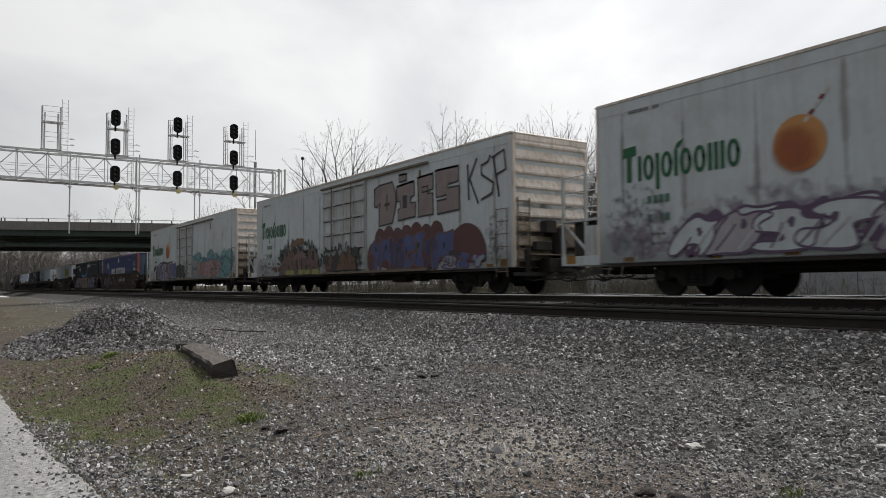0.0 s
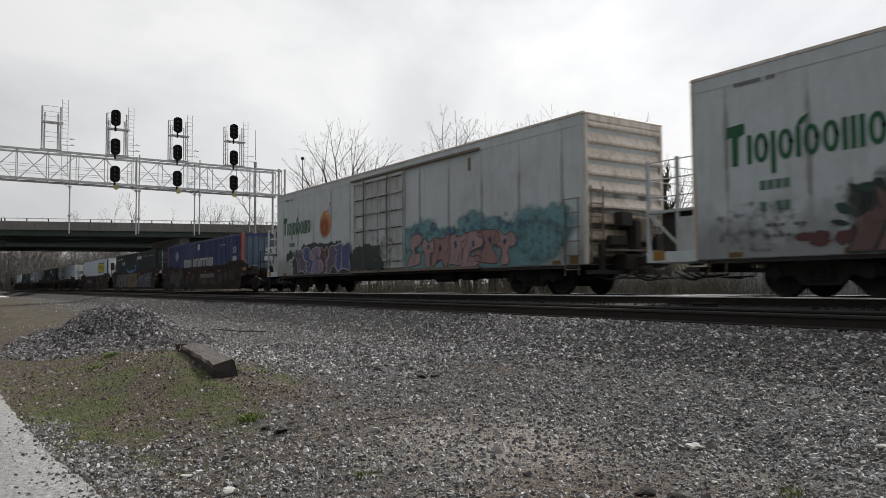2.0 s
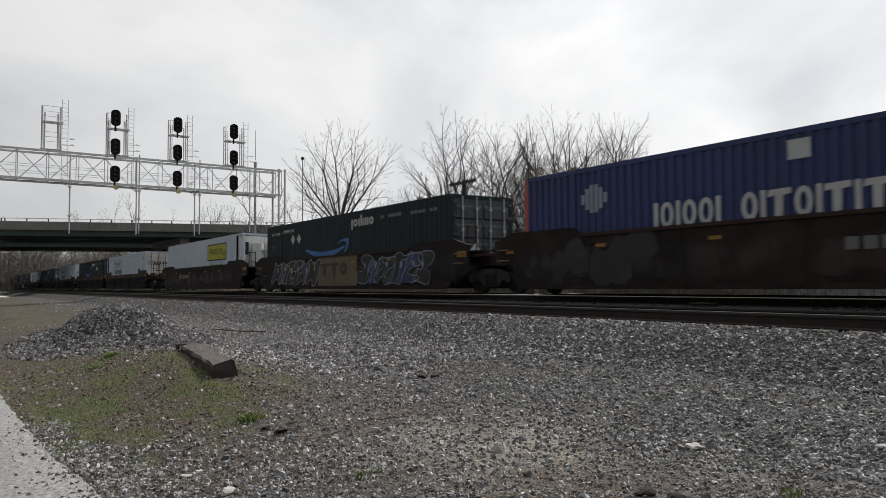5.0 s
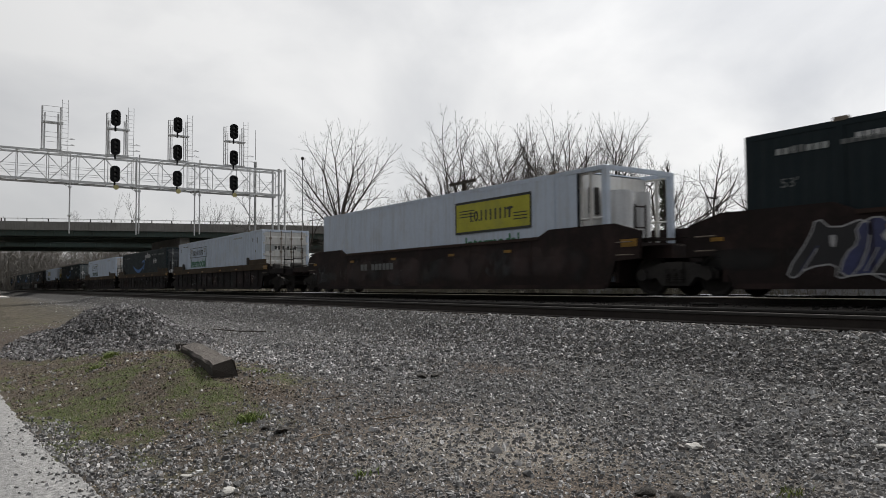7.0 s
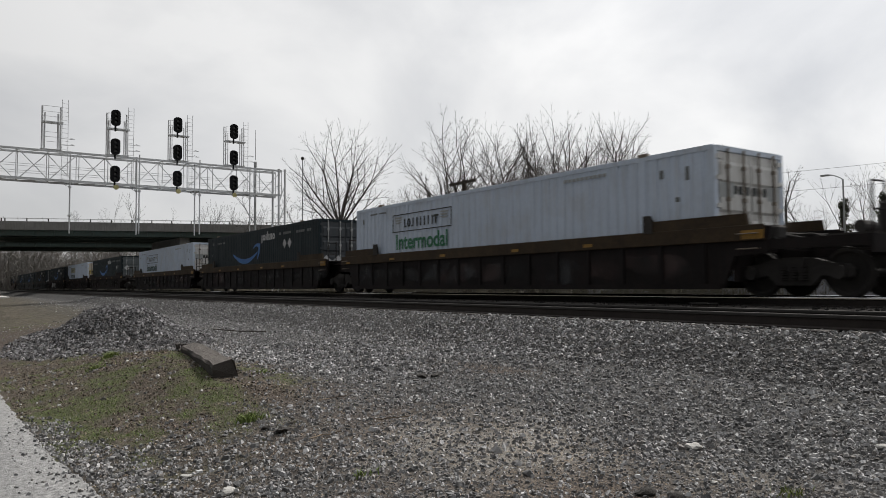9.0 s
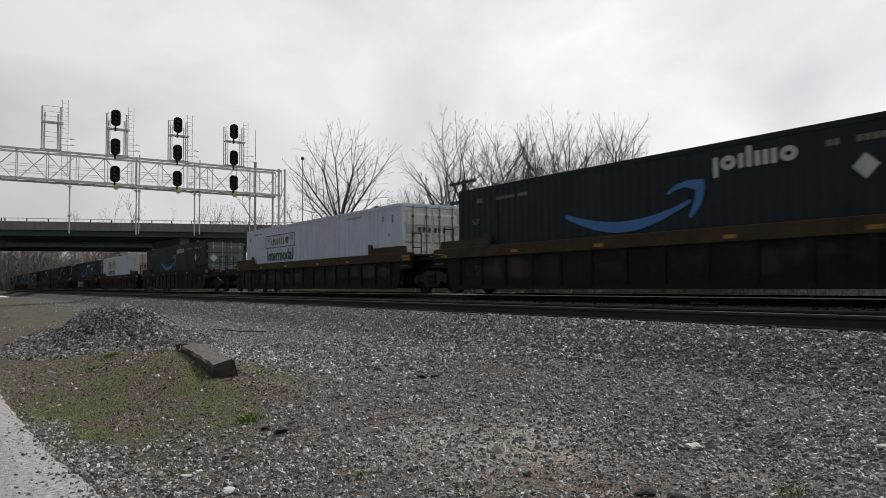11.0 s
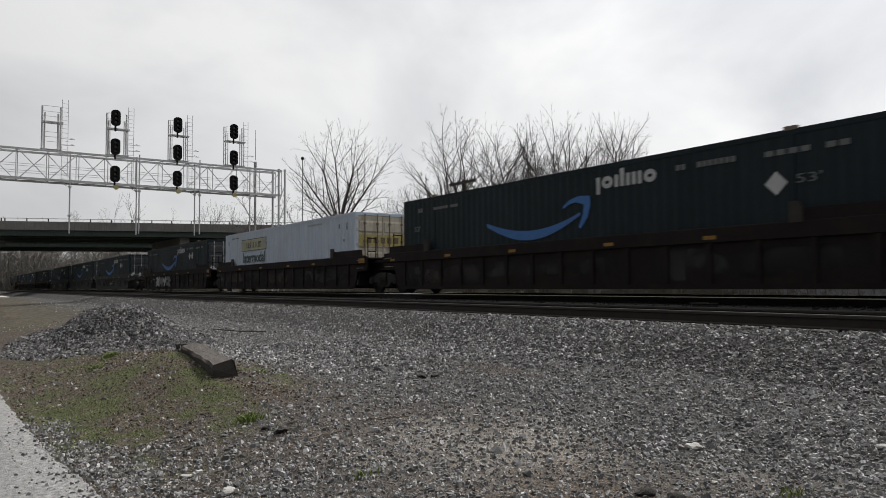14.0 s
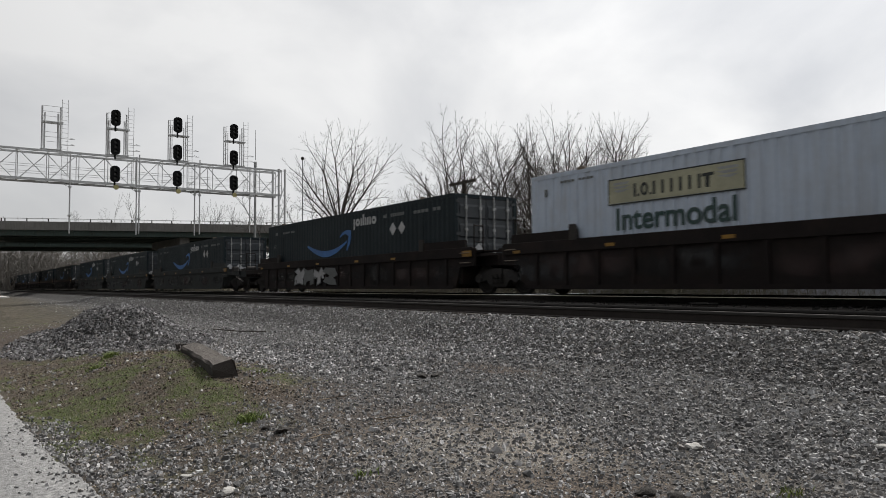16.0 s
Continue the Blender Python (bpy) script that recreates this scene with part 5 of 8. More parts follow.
    # ends with horizontal folds
    for s, x in ((1, 0.0), (-1, -L)):
        for k in range(9):
            z = B + 0.22 + k * 0.41
            bm = bmesh.new()
            prism(bm, [(x, z), (x + s * 0.11, z + 0.02), (x + s * 0.12, z + 0.07), (x + s * 0.05, z + 0.2), (x, z + 0.3)], -W + 0.1, W - 0.1)
            part("end_rib", bm, M_REEFER_RUST if k < 3 else M_REEFER_END_LIT, car)
        for yy in (-W, W - 0.1):
            part("end_post", bx(min(x, x + s * 0.1), max(x, x + s * 0.1), yy, yy + 0.1, B + 0.02, T - 0.1, bev=0.02), M_REEFER_END_LIT, car)
        bm = bmesh.new()
        bm.faces.new([bm.verts.new((x + s * 0.004, yy, z)) for yy, z in ((-W + 0.1, B + 0.04), (W - 0.1, B + 0.04), (W - 0.1, B + 2.3), (-W + 0.1, B + 2.3))])
        part("end_stain", bm, S_ENDRUST, car, "rust stain on the lower end")
        part("end_top", bx(min(x, x + s * 0.1), max(x, x + s * 0.1), -W + 0.1, W - 0.1, T - 0.25, T - 0.1), M_REEFER_END_LIT, car)
        bm = bmesh.new()
        for yy in (-W + 0.12, -W + 0.55):
            rod(bm, (x + s * 0.14, yy, B + 0.05), (x + s * 0.14, yy, B + 2.0), 0.02, None, 6)
        for k in range(6):
            rod(bm, (x + s * 0.14, -W + 0.12, B + 0.2 + 0.34 * k), (x + s * 0.14, -W + 0.55, B + 0.2 + 0.34 * k), 0.016, None, 6)
        part("end_ladder", bm, M_RUSTLINE, car)
        if s > 0:
            bm = bmesh.new()
            xs = x - 0.38
            for dx in (-0.24, 0.24):
                rod(bm, (xs + dx, -W - 0.06, B - 0.25), (xs + dx, -W - 0.06, B + 1.7), 0.016, None, 6)
            for k in range(6):
                tube(bm, [(xs - 0.24, -W, B - 0.1 + 0.36 * k), (xs - 0.24, -W - 0.07, B - 0.1 + 0.36 * k), (xs + 0.24, -W - 0.07, B - 0.1 + 0.36 * k), (xs + 0.24, -W, B - 0.1 + 0.36 * k)], 0.013)
            part("side_ladder", bm, M_RUSTLINE, car)
        else:
            bm = bmesh.new()
            tube(bm, [(x + 0.3, -W, B - 0.05), (x + 0.3, -W - 0.06, B - 0.28), (x + 0.7, -W - 0.06, B - 0.28), (x + 0.7, -W, B - 0.05)], 0.014)
            part("sill_step", bm, M_RUSTLINE, car)
        coupler(car, x + s * 0.45, s)
        part("end_sill", bx(min(x, x + s * 0.5), max(x, x + s * 0.5), -0.5, 0.5, 0.62, 1.02, bev=0.02), M_BLACKSTEEL, car)
        if s > 0:
            bm = bmesh.new()
            tube(bm, [(x + 0.4, 0.47 + 0.26 * math.cos(a), 1.68 + 0.26 * math.sin(a)) for a in (2 * math.pi * k / 16 for k in range(17))], 0.018)
            part("brake_wheel", bm, M_RUSTLINE, car)
            part("crossover_step", bx(x + 0.1, x + 0.5, -1.0, 1.0, 1.1, 1.14), M_RUSTLINE, car)
            for k, (ya, yb, za, zb) in enumerate(((-1.1, -0.95, 0.6, 1.3), (-0.8, -0.2, 1.25, 1.5), (0.85, 1.1, 0.7, 1.6), (-0.5, -0.1, 1.75, 2.1), (-0.05, 0.15, 1.0, 1.9))):
                part("end_fitting", bx(x + 0.1, x + 0.24 + 0.05 * k, ya, yb, za, zb, bev=0.02), M_TRUCK, car)
        bm = bmesh.new()
        for k in range(5):
            y0 = -1.2 + 0.5 * k
            tube(bm, [(x + s * 0.16, y0, 0.5 + 0.07 * k), (x + s * 0.3, y0 + 0.25, 0.38 + 0.05 * (k % 3)), (x + s * (0.6 + 0.12 * k), y0 + 0.4, 0.42), (x + s * 1.0, 0.35 * (k - 2), 0.58)], 0.022)
        box(bm, min(x, x + s * 0.35), max(x, x + s * 0.35), -W + 0.05, W - 0.05, 0.52, 0.62)
        part("end_piping", bm, M_TRUCK, car, "dark brake pipes and end sill step")
        part("handbrake_housing", bx(min(x, x + s * 0.32), max(x, x + s * 0.32), 0.2, 0.75, 1.35, 2.0, bev=0.04), M_RUSTLINE, car) if s > 0 else None
    # trailing platform with the cooling plant's guard frame
    bm = bmesh.new()
    box(bm, -L - 1.35, -L - 0.02, -W, W, 0.74, 0.98)
    part("end_platform", bm, M_REEFER, car, "white end platform")
    bm = bmesh.new()
    for yy in (-W + 0.04, W - 0.04):
        for xx in (-L - 1.3, -L - 0.5):
            box(bm, xx - 0.035, xx + 0.035, yy - 0.035, yy + 0.035, 0.98, 3.05)
        for z in (2.2, 2.6, 3.0):
            rod(bm, (-L - 1.3, yy, z), (-L, yy, z), 0.013, None, 6)
        rod(bm, (-L - 1.25, yy, 1.8), (-L - 0.35, yy, 0.98), 0.04, None, 6)
        box(bm, -L - 0.5, -L - 0.02, yy - 0.03, yy + 0.03, 0.98, 1.72)
    for z in (2.2, 2.6, 3.0):
        rod(bm, (-L - 1.3, -W + 0.04, z), (-L - 1.3, W - 0.04, z), 0.013, None, 6)
    box(bm, -L - 1.35, -L, -W, W, 1.84, 1.9)
    part("guard_frame", bm, M_REEFER_DOOR, car, "pale steel guard frame")
    part("cooling_unit", bx(-L - 1.05, -L - 0.05, -W + 0.15, W - 0.15, 0.98, 1.83, bev=0.03), M_BLACKSTEEL, car, "dark cooling unit")
    # underside
    part("side_sill", bx(-L + 0.3, -0.3, -W + 0.02, W - 0.02, B - 0.06, B + 0.02), M_BLACKSTEEL, car)
    part("centre_sill", bx(-L + 0.8, -0.8, -0.25, 0.25, 0.48, B - 0.06), M_BLACKSTEEL, car)
    bm = bmesh.new()
    rod(bm, (-7.4, -0.9, 0.55), (-6.4, -0.9, 0.55), 0.17, None, 12)
    part("brake_reservoir", bm, M_BLACKSTEEL, car)
    part("brake_valve", bx(-5.9, -5.5, -1.0, -0.6, 0.42, 0.68, bev=0.03), M_BLACKSTEEL, car)
    bm = bmesh.new()
    rod(bm, (-L + 3.6, -0.8, 0.58), (-3.6, -0.8, 0.62), 0.02, None, 6)
    part("brake_rod", bm, M_BLACKSTEEL, car)
    for k, x in enumerate((-0.35, -1.0, -4.0, -6.9, -8.2, -12.9, -15.5, -L + 3.2, -L + 0.9, -L - 1.0)):
        pieces("reflector", [(x - 0.16, x + 0.16, -W - 0.006, -W, B + 0.05, B + 0.05 + (0.2 if k < 1 or k == 9 else 0.1))], M_REFLECT, car, "amber reflective patch")
    add_truck(car, -2.4)
    add_truck(car, -L + 2.4)
    # green name near the trailing end, small unread marks under it
    y = -W - 0.008
    x0 = -L + 0.95
    mark_row("name_mark", "wiojoiooiiio", x0 - 0.2, x0 + 2.9, 2.38, 3.46, y, I_GREEN, car)
    bm = bmesh.new()
    plate(bm, [(x0 + 1.28, 3.2), (x0 + 1.4, 3.22), (x0 + 1.56, 3.42), (x0 + 1.36, 3.34)], y)
    part("leaf_mark", bm, I_GREEN, car)
    bars("number_mark", x0 + 0.5, x0 + 1.15, 2.08, 2.26, 4, y, I_FADEGREEN, car, 3)
    bars("number_mark", x0 + 0.5, x0 + 1.15, 1.66, 1.84, 4, y, I_FADEGREEN, car, 4)
    bars("number_mark", x0 + 0.0, x0 + 0.9, 4.22, 4.30, 9, y, I_MARKGREY, car, 5)
    bars("data_mark", x0 + 0.6, x0 + 1.7, 1.15, 1.21, 8, y, I_MARKGREY, car, 6)
    bars("data_mark", x0 + 0.6, x0 + 1.6, 1.35, 1.41, 7, y, I_MARKGREY, car, 7)
    return car


def orange_mark(car, cx, cz, r):
    y = -REEFER_W - 0.008
    bm = bmesh.new()
    plate(bm, oval(cx, cz, r, r * 1.02, 28), y)
    o = part("orange_mark", bm, I_ORANGE, car, "painted orange disc")
    soft_spray("orange_shade", cx - r * 1.15, cx + r * 0.85, cz - r * 1.2, cz + r * 0.75, y - 0.0045, S_REDPEEL, o)
    for k in range(5):
        bm = bmesh.new()
        a, b = k / 5, (k + 1) / 5
        ribbon(bm, [(cx + 0.22 * r + 0.95 * r * a, cz + 0.72 * r + 1.15 * r * a), (cx + 0.22 * r + 0.95 * r * (b - 0.06), cz + 0.72 * r + 1.15 * r * (b - 0.06))], 0.075, y - 0.003)
        part("straw_stripe", bm, I_STRAW_RED if k % 2 else I_STRAW_WHITE, o)


def spray_band(x0, x1, zb, zt, wob, y, seed, material, parent):
    """A sprayed ground colour with a billowing top edge."""
    rnd = random.Random(seed)
    n = int((x1 - x0) / 0.09)
    top = []
    for k in range(n + 1):
        x = x0 + (x1 - x0) * k / n
        fade = min(1.0, 5 * k / n, 5 * (n - k) / n)
        top.append((x, zb + (zt - zb) * (0.55 + 0.45 * fade) + wob * (abs(noise.noise((x * 1.9, seed, 0.3))) + 0.5 * noise.noise((x * 6.0, seed, 4.0))) + rnd.uniform(-0.02, 0.02)))
    bm = bmesh.new()
    plate(bm, [(x0, zb), (x1, zb)] + top[::-1], y, 0.0015)
    return part("spray_ground", bm, material, parent)


def overspray(x0, x1, z0, z1, count, y, seed, material, parent):
    """Small loose spots round painted shapes."""
    rnd = random.Random(seed)
    bm = bmesh.new()
    for k in range(count):
        r = 0.02 + 0.07 * rnd.random() ** 2
        plate(bm, oval(rnd.uniform(x0, x1), rnd.gauss((z0 + z1) / 2, (z1 - z0) / 3), r, r * rnd.uniform(0.7, 1.5), 8, 0.25, rnd), y - 0.00002 * k, 0.0012)
    return tagged(part("overspray", bm, material, parent), kind="stuff")


def build_reefers():
    W = REEFER_W
    y = -W - 0.013
    L = REEFER_L
    a = reefer(7.95, "white refrigerator car with orange disc and mauve graffiti")
    orange_mark(a, -15.3, 2.88, 0.52)
    soft_spray("spray_mist", -20.2, -18.0, 0.78, 2.05, y, S_LILAC, a)
    soft_spray("scribble", -20.2, -18.3, 0.85, 2.6, y - 0.0005, S_GREY, a)
    soft_spray("spray_mist", -18.4, -12.8, 0.9, 2.25, y - 0.001, S_LILAC, a)
    bubble_letters(-17.95, -13.1, 0.86, 1.95, 5, y - 0.0022, 39, I_PURPLE, [I_PURPLE, M_REEFER], a, 0.06, 0.5, 1.1)
    bubble_letters(-18.1, -13.2, 0.82, 1.78, 5, y - 0.013, 41, I_PURPLE, [M_REEFER, I_PALELILAC, M_REEFER], a, 0.05, 0.5, 1.2)
    bubble_letters(-13.0, -8.4, 0.82, 1.95, 5, y - 0.006, 42, I_PURPLE, [M_REEFER, I_PALELILAC], a, 0.07, 0.45)
    b = reefer(-15.75, "white refrigerator car covered in blue and brown graffiti")
    # block capitals in grey-brown with dark outlines, thin dark strokes beside them
    first = block_letter([(-7.92, 3.2), (-7.9, 3.85), (-7.5, 3.95), (-6.6, 3.97), (-6.38, 3.6), (-6.35, 3.1), (-6.62, 2.5), (-7.55, 2.45), (-7.5, 3.3), (-7.75, 3.15)], y, I_TAUPE, I_DULLBLACK, b)
    pieces("facet", [(-7.02, -6.95, y - 0.006, y - 0.004, 2.95, 3.55), (-7.17, -6.8, y - 0.0085, y - 0.0065, 3.15, 3.25)], I_DULLBLACK, first)
    second = block_letter([(-6.3, 3.76), (-5.15, 3.83), (-5.12, 3.33), (-5.38, 3.31), (-5.38, 3.1), (-5.05, 3.1), (-5.08, 2.61), (-6.22, 2.55), (-6.2, 2.95), (-6.05, 2.97), (-6.05, 3.22), (-6.28, 3.22)], y - 0.001, I_TAUPE, I_DULLBLACK, b)
    pieces("facet", [(-5.88, -5.6, y - 0.007, y - 0.005, 2.95, 3.4)], I_DULLBLACK, second)
    block_letter([(-6.14, 4.15), (-5.62, 4.14), (-5.64, 3.92), (-6.12, 3.9)], y, I_TAUPE, I_DULLBLACK, b)
    block_letter([(-4.92, 3.9), (-3.96, 3.94), (-3.98, 3.42), (-4.3, 3.4), (-4.62, 3.38), (-4.62, 3.55), (-4.28, 3.56), (-4.3, 3.3), (-4.0, 3.3), (-3.95, 2.6), (-4.88, 2.58), (-4.85, 3.2)], y - 0.001, I_TAUPE, I_DULLBLACK, b)
    block_letter([(-3.82, 4.0), (-2.52, 3.99), (-2.55, 3.5), (-3.1, 3.48), (-3.1, 3.36), (-2.5, 3.36), (-2.5, 2.62), (-3.72, 2.57), (-3.74, 3.0), (-3.2, 3.02), (-3.2, 3.14), (-3.78, 3.12)], y, I_TAUPE, I_DULLBLACK, b)
    for pts in ([(-2.05, 3.95), (-1.99, 2.85)], [(-1.58, 4.08), (-1.95, 3.5), (-1.52, 2.71)], [(-0.92, 4.08), (-1.02, 3.9), (-1.37, 3.83), (-1.34, 3.55), (-0.79, 3.25), (-0.85, 2.95), (-1.38, 2.8)], [(-0.78, 4.0), (-0.53, 2.8)], [(-0.85, 3.98), (-0.29, 4.14), (-0.21, 3.57), (-0.66, 3.46)]):
        bm = bmesh.new()
        ribbon(bm, pts, 0.075, y - 0.004)
        part("spray_stroke", bm, I_DULLBLACK, b, "thin black spray stroke")
    # blue bubbles on a scalloped maroon ground
    for k, (cx, cz, rx, rz) in enumerate([(-8.05, 1.25, 0.42, 0.6)] + [(-7.5 + 0.62 * k, 1.95 + 0.06 * math.sin(k * 2.1), 0.4, 0.42) for k in range(7)] + [(-5.6, 1.3, 2.5, 0.5)]):
        bm = bmesh.new()
        plate(bm, oval(cx, cz, rx, rz, 20), y - 0.0003 * k)
        part("spray_cloud", bm, I_MAROON, b)
    bm = bmesh.new()
    plate(bm, [(x, max(0.95, z)) for x, z in oval(-2.15, 1.2, 1.0, 0.97, 30)], y - 0.001)
    part("spray_cloud", bm, I_MAROON, b, "maroon dome")
    bubble_letters(-8.1, -3.1, 0.8, 2.12, 7, y - 0.004, 44, I_RUSTORANGE, [I_BLUE, I_BLUE, I_DEEPBLUE], b, 0.05, 0.1, 1.45, I_DARKGREEN, 1)
    bubble_letters(-3.4, -1.2, 0.79, 1.28, 3, y - 0.0045, 45, I_PURPLE, [I_PALEBLUE, I_BLUE], b, 0.045, 0.3)
    pieces("facet", [(-3.05, -2.75, y - 0.017, y - 0.015, 1.2, 1.36), (-2.68, -2.42, y - 0.017, y - 0.015, 1.2, 1.36)], I_DULLBLACK, b)
    soft_spray("scribble", -1.2, -0.2, 0.85, 2.4, y - 0.001, S_GREY, b)
    # brown angular shapes with dark green puffs, pale yellow feet
    soft_spray("scribble", -L + 0.3, -L + 2.4, 0.85, 1.9, y - 0.001, S_GREY, b)
    for k in range(8):
        soft_spray("spray_mist", -17.6 + 0.55 * k, -16.4 + 0.55 * k, 0.95, 2.15 + 0.2 * math.sin(k * 2.3), y - 0.0005 - 0.0001 * k, S_DARK, b)
    leaf_sprays(-17.2, -13.0, 1.0, 2.25, y - 0.002, 15, b)
    cloud(-18.1, -16.9, 1.0, 1.15, 6, y - 0.0024, 17, I_MAROON, b)
    cloud(-17.2, -13.0, 1.15, 1.9, 14, y - 0.003, 15, I_SIGNDARK, b)
    shards(-17.25, -12.75, 0.8, 2.25, 10, y - 0.009, 46, [I_DUSKY, I_DUSKYLIGHT, I_DUSKY, I_TAN], b)
    for k, (xa, xb, za, zb, w, ink_used) in enumerate(((-15.9, -14.4, 2.06, 2.24, 0.26, I_TAN), (-15.6, -14.2, 1.45, 1.62, 0.24, I_DUSKYLIGHT), (-16.9, -15.8, 1.38, 1.2, 0.2, I_DUSKY), (-14.4, -13.0, 1.3, 1.12, 0.26, I_DUSKY))):
        bm = bmesh.new()
        ribbon(bm, [(xa + (xb - xa) * q / 6, za + (zb - za) * q / 6 + 0.13 * math.sin(math.pi * q / 6)) for q in range(7)], w, y - 0.0175 - 0.0006 * k, 0.0008)
        part("graffiti_stroke", bm, ink_used, b)
    pieces("paint_patch", [(x, x + w, y - 0.026, y - 0.022, 0.79, 1.0) for x, w in ((-16.4, 0.95), (-14.95, 0.55), (-14.3, 0.6), (-13.5, 0.75))], I_YELLOWGREEN, b)
    leaf_sprays(-12.3, -9.0, 1.0, 1.75, -W - 0.112, 16, b)
    cloud(-12.1, -9.0, 1.15, 1.6, 12, -W - 0.114, 16, I_SIGNDARK, b)
    shards(-11.9, -9.2, 0.9, 1.85, 5, -W - 0.121, 47, [I_RUSTORANGE, I_SIGNDARK, I_RUSTORANGE, I_DUSKY], b)
    soft_spray("spray_mist", -12.4, -8.8, 0.8, 1.5, -W - 0.111, S_MAROON, b)
    c = reefer(-39.4, "white refrigerator car with orange disc and teal graffiti")
    orange_mark(c, -15.0, 2.88, 0.54)
    cloud(-19.1, -17.9, 0.95, 1.9, 6, y, 13, I_DARKGREEN, c)
    spray_band(-18.4, -12.4, 0.8, 2.02, 0.2, y, 3, I_DARKGREEN, c)
    bubble_letters(-17.95, -12.9, 0.8, 2.08, 6, y - 0.004, 48, I_WHITE, [I_PURPLE, I_BLUE, I_LILAC, I_MAROON], c, 0.045, -0.2, 1.4, I_BLUE, 1)
    spray_band(-12.34, -10.5, 0.92, 1.75, 0.3, -W - 0.112, 8, I_DARKGREEN, c)
    cloud(-12.2, -10.2, 1.0, 1.75, 9, -W - 0.115, 4, I_DARKGREEN, c)
    spray_band(-8.55, -1.6, 0.8, 1.75, 0.25, y, 5, I_TEAL, c)
    for k in range(9):
        soft_spray("spray_mist", -9.2 + 0.88 * k, -7.2 + 0.88 * k, 1.25, 2.35 + 0.25 * math.sin(k * 1.9), y - 0.0025 - 0.0002 * k, S_TEAL, c)
    for k in range(7):
        soft_spray("spray_mist", -8.0 + 0.9 * k, -7.3 + 0.9 * k, 1.7 + 0.1 * math.sin(k * 2.7), 2.3 + 0.1 * math.sin(k * 2.7), y - 0.0048 - 0.0002 * k, S_BLUE, c)
    soft_spray("spray_mist", -2.9, -0.6, 0.8, 2.1, y - 0.0066, S_TEAL, c)
    soft_spray("scribble", -2.6, -0.5, 0.85, 2.2, y - 0.0072, S_GREY, c)
    soft_spray("scribble", -11.2, -9.0, 0.95, 2.2, -W - 0.112, S_GREY, c)
    bubble_letters(-8.3, -2.7, 0.8, 1.98, 7, y - 0.009, 52, I_MAROON, [I_PINK, I_PINK, I_DUSTYPINK], c, 0.03, 0.2, 1.25, I_DEEPBLUE, 1)
    for car in (b, c):
        bm = bmesh.new()
        box(bm, -4.85, -4.72, -W - 0.012, -W, 3.75, 4.15)
        part("vent", bm, M_RUSTLINE, car)


# -- containers. x = 0 at the leading end, 53 feet long
BOX_L, BOX_W, BOX_H = 16.15, 1.295, 2.89
BOX_Z = 0.32


def corrugated(bm, x0, x1, y, z0, z1, s, pitch, depth):
    """A folded side sheet: s is the way it faces in y."""
    n = int(round((x1 - x0) / pitch))
    p = (x1 - x0) / n
    prof = []
    for k in range(n):
        a = x0 + k * p
        prof += [(a, 0), (a + 0.42 * p, 0), (a + 0.5 * p, -depth), (a + 0.92 * p, -depth)]
    prof.append((x1, 0))
    lo = [bm.verts.new((x, y + s * d, z0)) for x, d in prof]
    hi = [bm.verts.new((x, y + s * d, z1)) for x, d in prof]
    for k in range(len(prof) - 1):
        q = (lo[k], lo[k + 1], hi[k + 1], hi[k])
        bm.faces.new(q if s < 0 else q[::-1])


